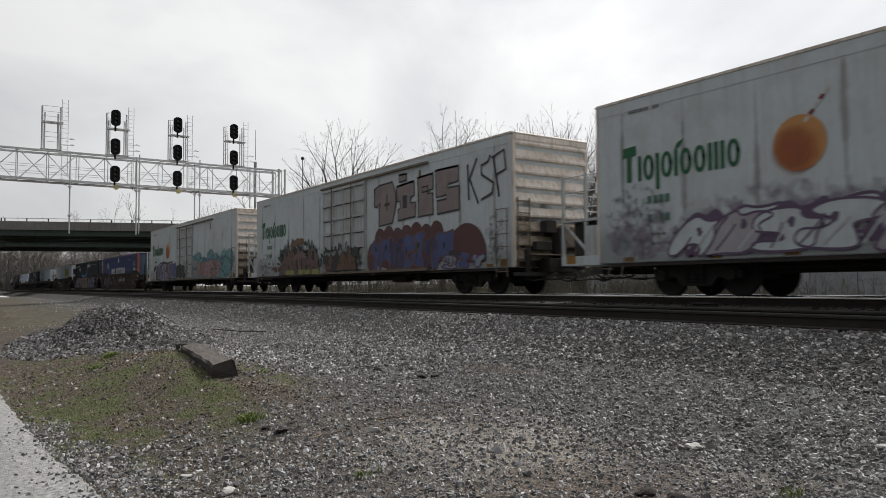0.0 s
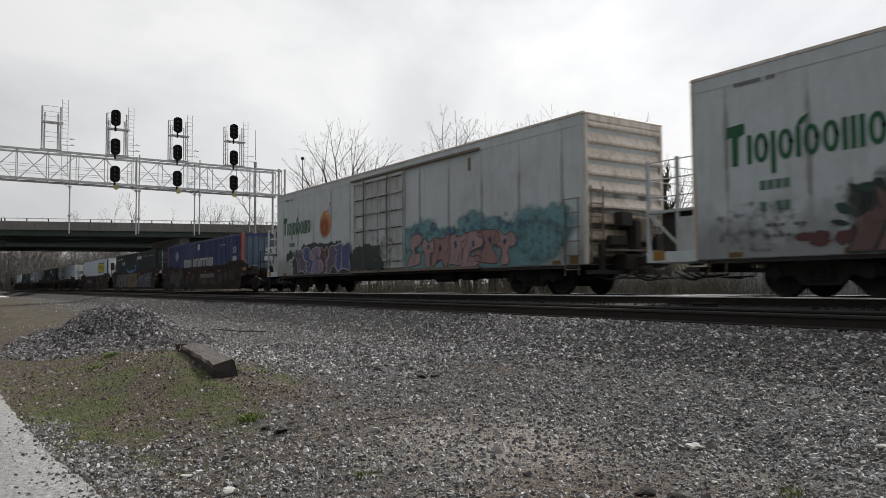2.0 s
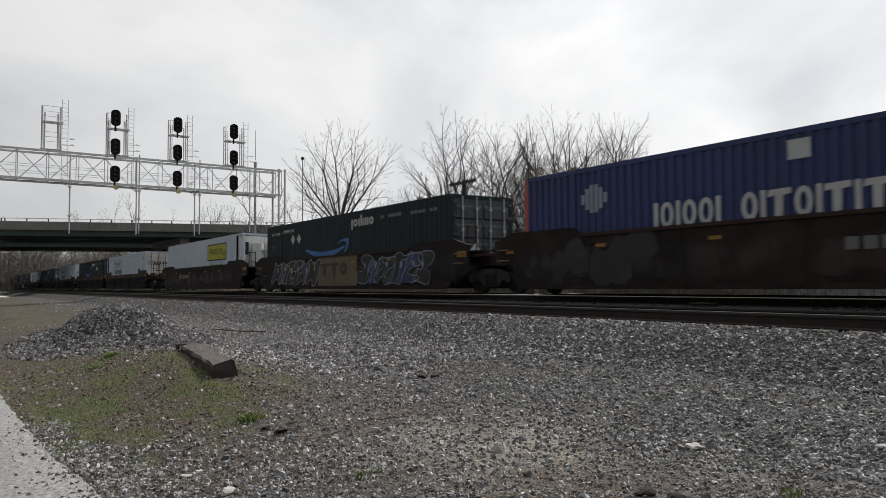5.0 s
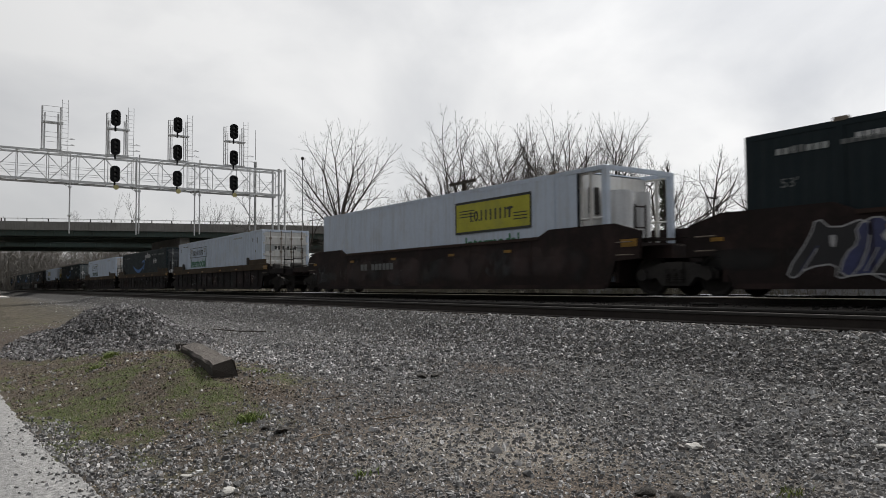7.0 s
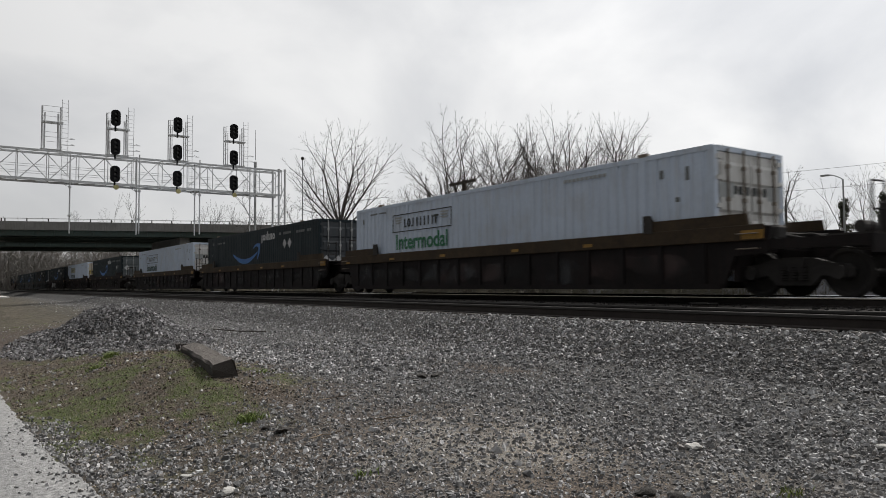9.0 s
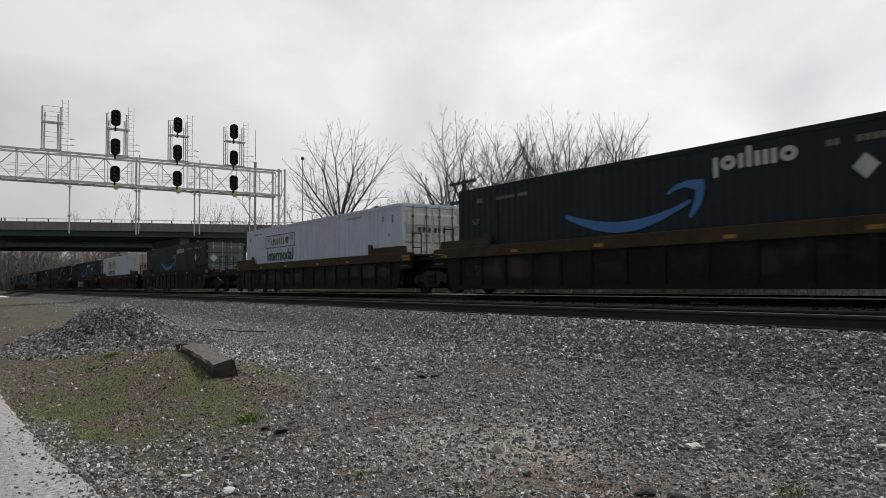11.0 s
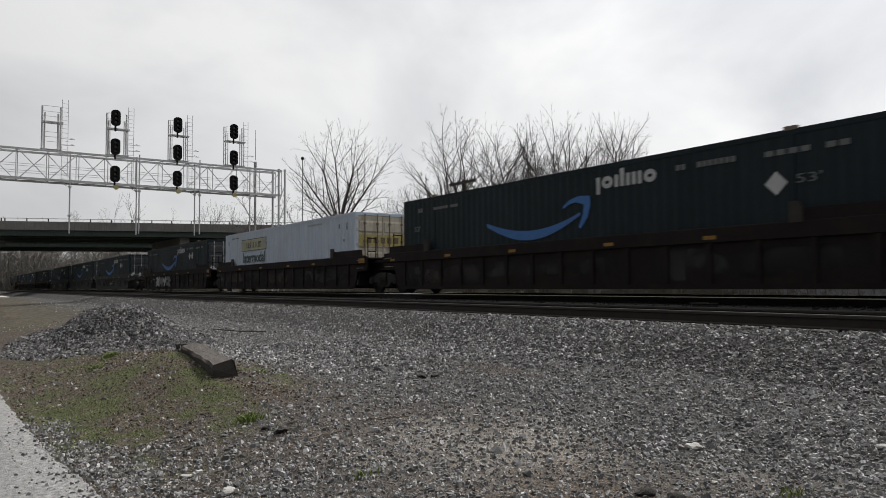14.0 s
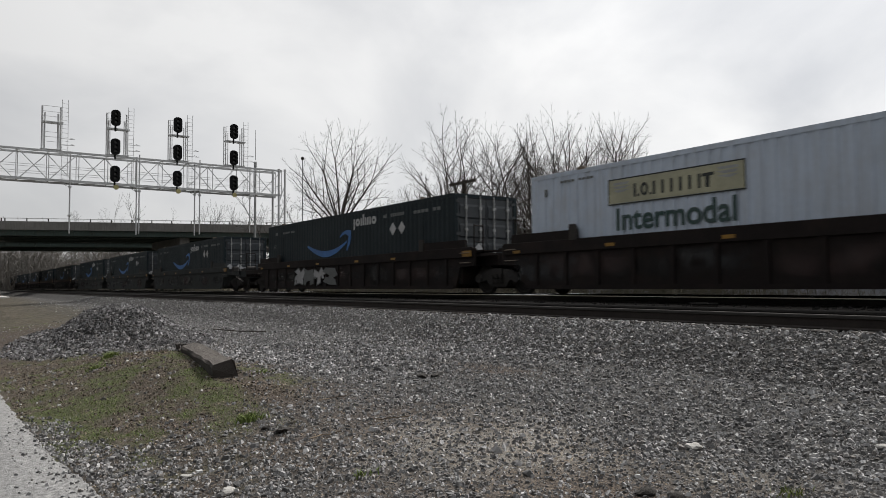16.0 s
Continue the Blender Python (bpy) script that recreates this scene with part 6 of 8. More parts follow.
def container(lead, label, side, end, pitch=0.28, depth=0.025, post=None, front=None, group="containers on the train"):
    L, W, H = BOX_L, BOX_W, BOX_H
    c = empty("shipping_container", Matrix.Translation((lead, TRAIN_Y, BOX_Z)), label, "shipping container", group)
    MOVERS.append((c, lead))
    post = post or side
    for s in (-1, 1):
        bm = bmesh.new()
        corrugated(bm, -L + 0.12, -1.0 if front == "plant" else -0.12, s * (W - 0.005), 0.14, H - 0.11, s, pitch, depth)
        part("side_wall", bm, side, c)
    rails = []
    for yy in (-W, W - 0.10):
        rails += [(-L + 0.1, -0.1, yy, yy + 0.10, H - 0.11, H), (-L + 0.1, -0.1, yy, yy + 0.10, 0.0, 0.15)]
    for xx in (-L + 0.001, -0.10):
        rails += [(xx, xx + 0.099, -W + 0.16, W - 0.16, H - 0.12, H - 0.002), (xx, xx + 0.099, -W + 0.16, W - 0.16, 0.0, 0.14)]
    pieces("frame_rail", rails, side, c)
    pieces("roof", [(-L + 0.08, -1.0 if front == "plant" else -0.08, -W + 0.08, W - 0.08, H - 0.045, H - 0.015)], side, c)
    pieces("floor", [(-L + 0.08, -0.08, -W + 0.08, W - 0.08, 0.05, 0.1)], side, c)
    for xx in (-L, -0.16):
        for yy in (-W, W - 0.16):
            part("corner_post", bx(xx, xx + 0.16, yy, yy + 0.16, 0.0, H, bev=0.015), post, c)
    # stacking posts and lifting points set in from the ends
    for xx in (-1.98, -L + 1.82):
        for yy in (-W - 0.004, W - 0.1):
            p = pieces("lifting_post", [(xx, xx + 0.16, yy, yy + 0.104, 0.0, H + 0.002)], side, c)[0]
            pieces("lifting_casting", [(-0.12, 0.14, -0.056, 0.056, H / 2 - 0.02, H / 2 + 0.06)], M_RUSTLINE, p)
    if front is None:
        # two door leaves with cross ribs, locking rods and hinges
        for s in (-1, 1):
            y0, y1 = (-W + 0.17, -0.01) if s < 0 else (0.01, W - 0.17)
            leaf = part("door", bx(-0.07, -0.025, y0, y1, 0.15, H - 0.13), end, c)
            for k in range(4):
                z = 0.22 + k * 0.62
                bm = bmesh.new()
                prism(bm, [(-0.025, z), (0.008, z + 0.06), (0.008, z + 0.40), (-0.025, z + 0.48)], y0 + 0.06, y1 - 0.04)
                part("door_panel", bm, end, leaf)
            for yy in (y0 + 0.28, y1 - 0.26):
                bm = bmesh.new()
                rod(bm, (0.035, yy, 0.1), (0.035, yy, H - 0.06), 0.022, None, 6)
                for z in (0.3, 1.0, 1.7, 2.4):
                    box(bm, 0.0, 0.06, yy - 0.05, yy + 0.05, z, z + 0.08)
                box(bm, 0.03, 0.06, yy - 0.02, yy + 0.34, 1.05, 1.09)
                part("lock_rod", bm, M_STEEL if end not in (M_WHITE_END, M_CREAM_END) else M_RUSTLINE, leaf)
            hy = y0 if s < 0 else y1
            pieces("hinge", [(-0.02, 0.02, hy - 0.09, hy + 0.09, z, z + 0.09) for z in (0.35, 0.95, 1.55, 2.15, 2.6)], end, leaf)
    bm = bmesh.new()
    n = 8
    for k in range(n):
        y0 = -W + 0.17 + k * (2 * W - 0.34) / n
        w = (2 * W - 0.34) / n
        prism_pts = [(y0, 0), (y0 + w * 0.3, 0.03), (y0 + w * 0.7, 0.03), (y0 + w, 0)]
        lo = [bm.verts.new((-L + 0.03 - d + 0.01, yy, 0.14)) for yy, d in prism_pts]
        hi = [bm.verts.new((-L + 0.03 - d + 0.01, yy, H - 0.12)) for yy, d in prism_pts]
        for i in range(3):
            bm.faces.new((lo[i], hi[i], hi[i + 1], lo[i + 1]))
    part("front_wall", bm, end, c)
    if front == "folds":
        for k in range(7):
            bm = bmesh.new()
            y0 = -W + 0.17 + k * (2 * W - 0.34) / 7
            w = (2 * W - 0.34) / 7
            q = [(y0, -0.07), (y0 + 0.45 * w, -0.07), (y0 + 0.55 * w, -0.02), (y0 + 0.95 * w, -0.02), (y0 + w, -0.07)]
            lo = [bm.verts.new((d, yy, 0.14)) for yy, d in q]
            hi = [bm.verts.new((d, yy, H - 0.12)) for yy, d in q]
            for i in range(4):
                bm.faces.new((lo[i], lo[i + 1], hi[i + 1], hi[i]))
            part("end_fold", bm, end, c)
    return c


def diamond(bm, cx, cz, r, y):
    plate(bm, [(cx - r, cz), (cx, cz - r), (cx + r, cz), (cx, cz + r)], y)


def end_diamond(c, yy, z, r, material):
    bm = bmesh.new()
    a = [bm.verts.new((0.066, yy + dy, z + dz)) for dy, dz in ((-r, 0), (0, -r), (r, 0), (0, r))]
    b = [bm.verts.new((0.071, yy + dy, z + dz)) for dy, dz in ((-r, 0), (0, -r), (r, 0), (0, r))]
    bm.faces.new(b)
    for k in range(4):
        bm.faces.new((a[k], a[(k + 1) % 4], b[(k + 1) % 4], b[k]))
    part("placard", bm, material, c, "white diamond placard")


def smile_container(lead, door=M_NAVY_END, placards=2, side_marks=2, rear_marks=False, flat=1.0):
    c = container(lead, "blue-black container with a bright blue curved arrow", M_NAVY_BOX, door, 0.28, 0.009)
    y = -BOX_W - 0.002
    x0, x1 = -BOX_L + 4.8, -BOX_L + 9.0
    bm = bmesh.new()
    up, dn = [], []
    for k in range(25):
        f = k / 24
        x = x0 + (x1 - x0 - 0.35) * f
        z = 1.93 - 0.74 * math.sin(math.pi * (0.10 + 0.74 * f)) + 0.16 * f
        w = 0.02 + 0.145 * math.sin(math.pi * min(1, f * 0.8 + 0.12)) ** 1.2
        z = 1.2 + (z - 1.2) * flat
        up.append((x, z + w))
        dn.append((x, z - w * 0.6))
    plate(bm, dn + up[::-1], y)
    g = part("curve_mark", bm, I_SMILE, c, "bright blue curve")
    bm = bmesh.new()
    tip = [(x1 - 0.98, 1.97), (x1 - 0.75, 2.12), (x1 - 0.4, 2.2), (x1, 2.17), (x1 + 0.02, 1.95), (x1 - 0.08, 1.64), (x1 - 0.33, 1.36), (x1 - 0.4, 1.41), (x1 - 0.24, 1.74), (x1 - 0.21, 1.97), (x1 - 0.5, 2.05), (x1 - 0.75, 2.01), (x1 - 0.94, 1.92)]
    plate(bm, [(x, 1.2 + (z - 1.2) * flat) for x, z in tip], y - 0.003, 0.002)
    part("arrow_tip", bm, I_SMILE, g)
    mark_row("name_mark", "joiIiiio", x1 + 0.2, x1 + 2.1, 2.16, 2.72, y, I_MARKWHITE, c)
    bars("small_writing", x1 + 2.6, x1 + 4.1, 2.44, 2.56, 11, y, I_MARKGREY, c, 2)
    bars("small_writing", x1 + 4.7, x1 + 6.4, 2.42, 2.53, 7, y, I_MARKGREY, c, 9)
    bars("small_writing", -BOX_L + 1.9, -BOX_L + 3.3, 2.44, 2.53, 10, y, I_MARKGREY, c, 5)
    bars("small_writing", -BOX_L + 0.95, -BOX_L + 1.25, 2.42, 2.56, 2, y, I_MARKGREY, c, 6)
    text_part("length_mark", "53'", -BOX_L + 0.75, -BOX_L + 1.1, 1.78, 1.96, y, I_MARKGREY, c)
    if side_marks == 1:
        text_part("length_mark", "53'", x1 + 5.35, x1 + 5.85, 1.84, 2.02, y, I_MARKGREY, c)
    for k in range(side_marks):
        bm = bmesh.new()
        diamond(bm, -BOX_L + 3.3 + 0.7 * k if rear_marks else x1 + (4.95 if side_marks == 1 else 3.3) + 0.62 * k, 2.12 if rear_marks else 1.88 if side_marks == 1 else 2.0, 0.235, y)
        part("placard", bm, I_MARKWHITE, c, "white diamond placard")
    for yy in ((-0.95, -0.38) if placards == 2 else (-0.82,)):
        end_diamond(c, yy, 1.05 if placards == 2 else 1.78, 0.25, I_MARKWHITE)
    return c


def white_container(lead, sign, word, door=M_WHITE_END, sign_ink=I_SIGNDARK, door_panel=None):
    c = container(lead, "white corrugated container with a framed sign and green word", M_WHITE_BOX, door, 0.30, 0.022)
    y = -BOX_W - 0.002
    a = -BOX_L + 2.85
    if sign is not None:
        bm = bmesh.new()
        plate(bm, [(a, 1.88), (a + 3.65, 1.88), (a + 3.65, 2.46), (a, 2.46)], y)
        part("sign_panel", bm, sign, c)
    pieces("sign_frame", [(a - 0.02, a + 3.67, y - 0.006, y - 0.0005, z - 0.015, z + 0.015) for z in (1.86, 2.46)] + [(x, x + 0.03, y - 0.006, y - 0.0005, 1.875, 2.445) for x in (a - 0.02, a + 3.64)], I_SIGNDARK, c)
    mark_row("name_mark", "i.o.i i i i i iw", a + 0.75, a + 2.95, 1.99, 2.30, y - 0.004, sign_ink, c, True)
    for s, x in ((1, a + 0.15), (-1, a + 3.5)):
        for k in range(3):
            bm = bmesh.new()
            plate(bm, [(x, 2.38 - 0.09 * k), (x + s * 0.5, 2.38 - 0.09 * k), (x + s * (0.42 - 0.07 * k), 2.32 - 0.09 * k), (x + s * 0.06 * k, 2.32 - 0.09 * k)], y - 0.004)
            part("sign_wing", bm, I_SIGNGREY, c)
    text_part("word_mark", "Intermodal", a + 0.22, a + 3.45, 1.22, 1.76, y, word, c, 0.02)
    bars("small_writing", a - 1.7, a - 0.5, 2.60, 2.66, 9, y, I_MARKGREY, c, 12)
    bars("small_writing", a + 8.8, a + 10.3, 2.58, 2.66, 10, y, I_SIGNGREY, c, 13)
    bars("small_writing", -0.72, -0.60, 2.2, 2.5, 1, y, I_MARKGREY, c, 17)
    bars("small_writing", -1.0, -0.85, 1.75, 1.85, 1, y, I_MARKGREY, c, 18)
    pieces("label_patch", [(x, x + 0.1, y - 0.003, y, 2.3, 2.5) for x in (-BOX_L + 0.55, -1.4)], I_MARKGREY, c)
    if door_panel is not None:
        pieces("door_sign", [(0.0085, 0.012, y0, y1, 1.55, 2.0) for y0, y1 in ((-1.08, -0.05), (0.05, 1.08))], door_panel, c, "faded yellow band")
    if door_panel is None:
        pieces("door_wing", [(0.0085, 0.0115, y0, y0 + 0.5, 1.78, 2.1) for y0 in (-1.12, 0.62)], I_SIGNGREY, c)
        pieces("door_mark", [(0.013, 0.016, y0, y0 + 0.12, 1.86, 2.05) for y0 in (-0.62, -0.44, -0.2, 0.06, 0.24, 0.45)], I_SIGNDARK, c)
    else:
        pieces("door_mark", [(0.013, 0.016, y0, y0 + 0.2, 1.66, 1.9) for y0 in (-0.75, -0.45, -0.12, 0.18, 0.5)], I_OCHRE, c)
    return c


def chilled_container(lead):
    c = container(lead, "white refrigerated container with a yellow framed sign", M_WHITE_BOX, M_WHITE_END, 0.6, 0.006, front="plant")
    y = -BOX_W - 0.002
    a, b = -6.35, -2.78
    bm = bmesh.new()
    plate(bm, [(a, 1.55), (b, 1.55), (b, 2.5), (a, 2.5)], y)
    s = part("sign_panel", bm, I_YELLOW, c, "yellow sign panel")
    pieces("sign_frame", [(a - 0.03, b + 0.03, y - 0.008, y - 0.003, z - 0.035, z + 0.035) for z in (1.56, 2.49)] + [(x - 0.035, x + 0.035, y - 0.008, y - 0.003, 1.595, 2.455) for x in (a, b)], I_SIGNDARK, s)
    pieces("sign_line", [(a + 0.2, a + 1.0, y - 0.006, y - 0.003, 2.22 - 0.09 * k, 2.25 - 0.09 * k) for k in range(3)] + [(b - 0.75, b - 0.15, y - 0.006, y - 0.003, 1.98 - 0.09 * k, 2.01 - 0.09 * k) for k in range(3)], I_SIGNDARK, s)
    mark_row("name_mark", "i.o.i i i i i iw", a + 0.75, b - 0.75, 1.88, 2.2, y - 0.004, I_SIGNDARK, s, True)
    text_part("word_mark", "Intermodal", a + 0.5, b - 0.5, 1.0, 1.42, y, I_WORDGREEN, c, 0.02)
    W, H = BOX_W, BOX_H
    part("bulkhead", bx(-1.0, -0.9, -W + 0.1, W - 0.1, 0.14, H - 0.1), M_WHITE_END, c)
    for yy, r in ((-0.25, 0.32), (0.5, 0.28)):
        bm = bmesh.new()
        rod(bm, (-0.5, yy, 0.9), (-0.5, yy, 2.35), r, None, 16)
        part("compressor_drum", bm, M_ALU, c)
    part("cooling_unit", bx(-0.88, -0.2, -W + 0.25, W - 0.25, 0.3, 0.95, bev=0.03), M_BLACKSTEEL, c)
    part("fan_grille", bx(-0.9, -0.82, -W + 0.3, -0.65, 1.75, 2.45, bev=0.02), M_BLACKSTEEL, c)
    for yy in (-W + 0.02, W - 0.1):
        part("cage_upright", bx(-0.58, -0.5, yy, yy + 0.08, 0.15, H - 0.1), M_WHITE_END, c)
    for yy in (-W + 0.08, W - 0.08):
        for z in (1.6, 2.75):
            bm = bmesh.new()
            rod(bm, (-0.95, yy, z), (-0.1, yy, z), 0.03, None, 6)
            part("guard_rail", bm, M_WHITE_END, c)
    return c


def blue_container(lead):
    c = container(lead, "royal blue container with orange-red corner posts and a globe mark", M_BLUE_BOX, M_BLUE_END, 0.24, 0.035, M_ORANGE_POST, front="folds")
    y = -BOX_W - 0.002
    for k in range(6):
        h = 0.36 * math.sin(math.pi * (k + 0.7) / 6.4)
        bm = bmesh.new()
        plate(bm, [(-13.95 + 0.15 * k, 2.08 - h), (-13.83 + 0.15 * k, 2.08 - h), (-13.83 + 0.15 * k, 2.08 + h), (-13.95 + 0.15 * k, 2.08 + h)], y)
        part("globe_stripe", bm, I_PALEBLUE, c)
    mark_row("name_mark", "Ioiooi  oiwoiwiwooiii", -11.7, -5.2, 1.2, 1.78, y, I_MARKWHITE, c, True)
    pieces("label_patch", [(-8.45, -8.0, y - 0.003, y, 2.3, 2.68), (-1.5, -0.85, y - 0.003, y, 1.42, 1.66)], I_MARKWHITE, c)
    text_part("length_mark", "53", -1.45, -0.9, 1.85, 2.2, y, I_MARKWHITE, c, 0.02)
    bars("small_writing", -3.9, -2.8, 2.36, 2.44, 9, y, I_PALEBLUE, c, 4)
    bm = bmesh.new()
    cu = text_part("end_mark", "53", 0, 0.5, 1.75, 2.12, 0, I_MARKWHITE, c, 0.02)
    for v in cu.data.vertices:
        v.co = (0.012 - v.co.y - 0.02, 0.05 + v.co.x, v.co.z)
    box(bm, -0.015, -0.009, 0.0, 0.55, 1.4, 1.65)
    part("end_label", bm, I_MARKWHITE, c)
    return c


# -- well cars: three wells that share trucks
def well_unit(car, x, paint, chord, ribs, first, last, tall=False):
    """One well; x: where its container's leading end stands in the car's space."""
    L = BOX_L
    u = part("well_floor", bx(x - L - 0.12, x + 0.12, -1.36, 1.36, 0.22, BOX_Z), paint, car)
    top = 1.43
    for s in (-1, 1):
        y0, y1 = (-1.42, -1.34) if s < 0 else (1.34, 1.42)
        bm = bmesh.new()
        ends = 1.66
        if tall:
            outline = [(x - L - 1.15, 0.86), (x - L - 0.42, 0.82), (x - L - 0.16, 0.2), (x + 0.16, 0.2), (x + 0.42, 0.82), (x + 1.15, 0.86), (x + 1.2, 1.5), (x + 0.4, 1.72), (x - 1.9, 1.72), (x - 2.3, 1.55), (x - L + 2.3, 1.55), (x - L + 1.9, 1.72), (x - L - 0.4, 1.72), (x - L - 1.2, 1.5)]
        else:
            outline = [(x - L - 1.15, 0.86), (x - L - 0.42, 0.82), (x - L - 0.16, 0.17), (x + 0.16, 0.17), (x + 0.42, 0.82), (x + 1.15, 0.86), (x + 1.2, 1.38), (x + 1.0, 1.42), (x - L - 1.0, 1.42), (x - L - 1.2, 1.38)]
        prism(bm, outline, y0, y1)
        wall = part("well_side", bm, paint, car)
        yo, yi = (y0 - 0.05, y0) if s < 0 else (y1, y1 + 0.05)
        if not tall:
            bm = bmesh.new()
            box(bm, x - L - 1.1, x + 1.1, min(yo, yi), max(yo, yi), 1.11, top, bev=0.012)
            part("top_chord", bm, chord, wall)
            for xa, xb in ((x - 1.75, x + 0.75), (x - L - 0.75, x - L + 1.75)):
                bm = bmesh.new()
                prism(bm, [(xa, top), (xb, top), (xb - 0.05, ends), (xa + 0.05, ends)], min(yo, yi) + 0.01, max(yo, yi) + 0.06 if s < 0 else max(yo, yi) - 0.01)
                part("end_cheek", bm, chord, wall)
            for xx in (x - 1.72, x - L + 1.72):
                bm = bmesh.new()
                prism(bm, [(xx - 0.13, ends - 0.26), (xx + 0.13, ends - 0.26), (xx + 0.13, ends - 0.02), (xx + 0.04, ends + 0.14), (xx - 0.13, ends + 0.14)], min(yo, yi) - 0.02, max(yo, yi) + 0.02)
                part("guide_block", bm, M_BLACKSTEEL, wall)
        if tall:
            lip = (min(yo, yi) + 0.02, max(yo, yi))
            pieces("top_lip", [(x - L + 2.3, x - 2.3, lip[0], lip[1], 1.47, 1.55)], chord, wall)
            pieces("weld_seam", [(xx - 0.02, xx + 0.02, lip[0] + 0.02, lip[1], 0.26, 1.46) for xx in (x - 2.6, x - 5.4, x - 8.1, x - 10.8, x - 13.6)], paint, wall)
        for gx in (x + 0.75, x - L - 0.75):
            bm = bmesh.new()
            yg = y0 - 0.09 if s < 0 else y1 + 0.09
            yw = y0 if s < 0 else y1
            for gz in (0.95, 1.25):
                tube(bm, [(gx - 0.22, yw, gz), (gx - 0.22, yg, gz), (gx + 0.22, yg, gz), (gx + 0.22, yw, gz)], 0.014)
            part("grab_iron", bm, M_RUSTLINE, wall)
        if ribs:
            pieces("side_rib", [(xx - 0.055, xx + 0.055, min(yo, yi) + 0.004, max(yo, yi), 0.26, 1.11) for xx in (x - 0.3 - k * (L - 0.6) / 14 for k in range(15))], paint, wall)
        yb = y0 - 0.012 if tall else yo
        if s < 0:
            for xx, zz in ((x + 0.85, 1.16), (x - 3.6, 1.20), (x - 6.4, 1.20), (x - 10.0, 1.20), (x - 13.2, 1.20), (x - L - 0.5, 1.16)):
                big = abs(xx - x - 0.85) < 0.01
                pieces("reflector", [(xx - (0.24 if big else 0.15), xx + (0.24 if big else 0.15), yb - 0.004, yb + 0.012, zz - 0.02, zz + (0.16 if big else 0.06))], M_REFLECT, wall, "amber reflective patch")
        box_sill = bmesh.new()
        box(box_sill, x - L - 0.12, x + 0.12, min(yo, yi) + 0.01, max(yo, yi), 0.15, 0.26)
        part("bottom_chord", box_sill, paint, wall)
    for sgn, xe, outer in ((1, x + 0.32, first), (-1, x - L - 0.32, last)):
        bm = bmesh.new()
        far = xe + sgn * (2.75 if outer else 1.35)
        box(bm, min(xe, xe + sgn * 0.12), max(xe, xe + sgn * 0.12), -1.34, 1.34, 0.3, 1.30)
        prism(bm, [(xe, 0.72), (xe, 1.22), (xe + sgn * 0.9, 1.2), (far, 1.04), (far, 0.78)], -0.3, 0.3)
        if not outer:
            box(bm, min(xe, far), max(xe, far), -0.9, 0.9, 0.86, 1.16)
        part("end_frame", bm, paint, car)
        if outer:
            xa, xb = min(xe, far), max(xe, far)
            pieces("side_sill", [(xa, xb, yy, yy + 0.1, 0.92, 1.12) for yy in (-1.4, 1.3)], paint, car)
            pieces("cross_beam", [(xa + (xb - xa) * (k + 0.5) / 4 - 0.05, xa + (xb - xa) * (k + 0.5) / 4 + 0.05, -1.3, 1.3, 0.9, 1.05) for k in range(4)], paint, car)
            pieces("grating_bar", [(min(far - sgn * 0.85, far), max(far - sgn * 0.85, far), -1.3 + 0.17 * k, -1.24 + 0.17 * k, 1.125, 1.16) for k in range(16)], M_BLACKSTEEL, car)
            part("end_beam", bx(min(far - sgn * 0.06, far), max(far - sgn * 0.06, far), -1.4, 1.4, 0.8, 1.12), paint, car)
            bm = bmesh.new()
            for k in range(6):
                yk = -1.05 + 0.36 * k
                tube(bm, [(xe + sgn * 0.1, yk, 1.3 + 0.05 * (k % 2)), (xe + sgn * (0.5 + 0.12 * k), yk + 0.1, 1.26), (xe + sgn * (0.9 + 0.14 * k), yk - 0.12, 1.12 + 0.06 * (k % 3)), (far - sgn * 0.3, yk, 0.86)], 0.02)
            part("brake_pipes", bm, M_TRUCK, car)
            part("valve", bx(min(xe + sgn * 0.5, xe + sgn * 0.85), max(xe + sgn * 0.5, xe + sgn * 0.85), -1.1, -0.75, 1.12, 1.42, bev=0.05), M_TRUCK, car)
            for yy in (-1.36, 0.9):
                bm = bmesh.new()
                for y2 in (yy, yy + 0.46):
                    rod(bm, (far, y2, 1.15), (far, y2, 2.05), 0.022, None, 6)
                for z in (1.55, 2.05):
                    rod(bm, (far, yy, z), (far, yy + 0.46, z), 0.02, None, 6)
                part("handrail", bm, paint, car)
            coupler(car, far, sgn)
            bm = bmesh.new()
            rod(bm, (far - sgn * 0.5, -0.8, 1.3), (far - sgn * 0.5, -0.3, 1.3), 0.12, None, 12)
            part("brake_cylinder", bm, M_TRUCK, car)
            bm = bmesh.new()
            tube(bm, [(far - sgn * 0.42, 0.5 + 0.27 * math.cos(a), 1.72 + 0.27 * math.sin(a)) for a in (2 * math.pi * k / 14 for k in range(15))], 0.02)
            rod(bm, (far - sgn * 0.42, 0.23, 1.72), (far - sgn * 0.42, 0.77, 1.72), 0.014, None, 5)
            rod(bm, (far - sgn * 0.42, 0.5, 1.45), (far - sgn * 0.42, 0.5, 1.99), 0.014, None, 5)
            part("brake_wheel", bm, M_TRUCK, car)
            part("brake_housing", bx(min(far - sgn * 0.7, far - sgn * 0.45), max(far - sgn * 0.7, far - sgn * 0.45), 0.32, 0.68, 1.16, 1.85, bev=0.05), M_TRUCK, car)
        else:
            bm = bmesh.new()
            for yy in (-1.2, -0.85):
                rod(bm, (xe + sgn * 0.55, yy, 1.25), (xe + sgn * 0.55, yy, 2.15), 0.022, None, 6)
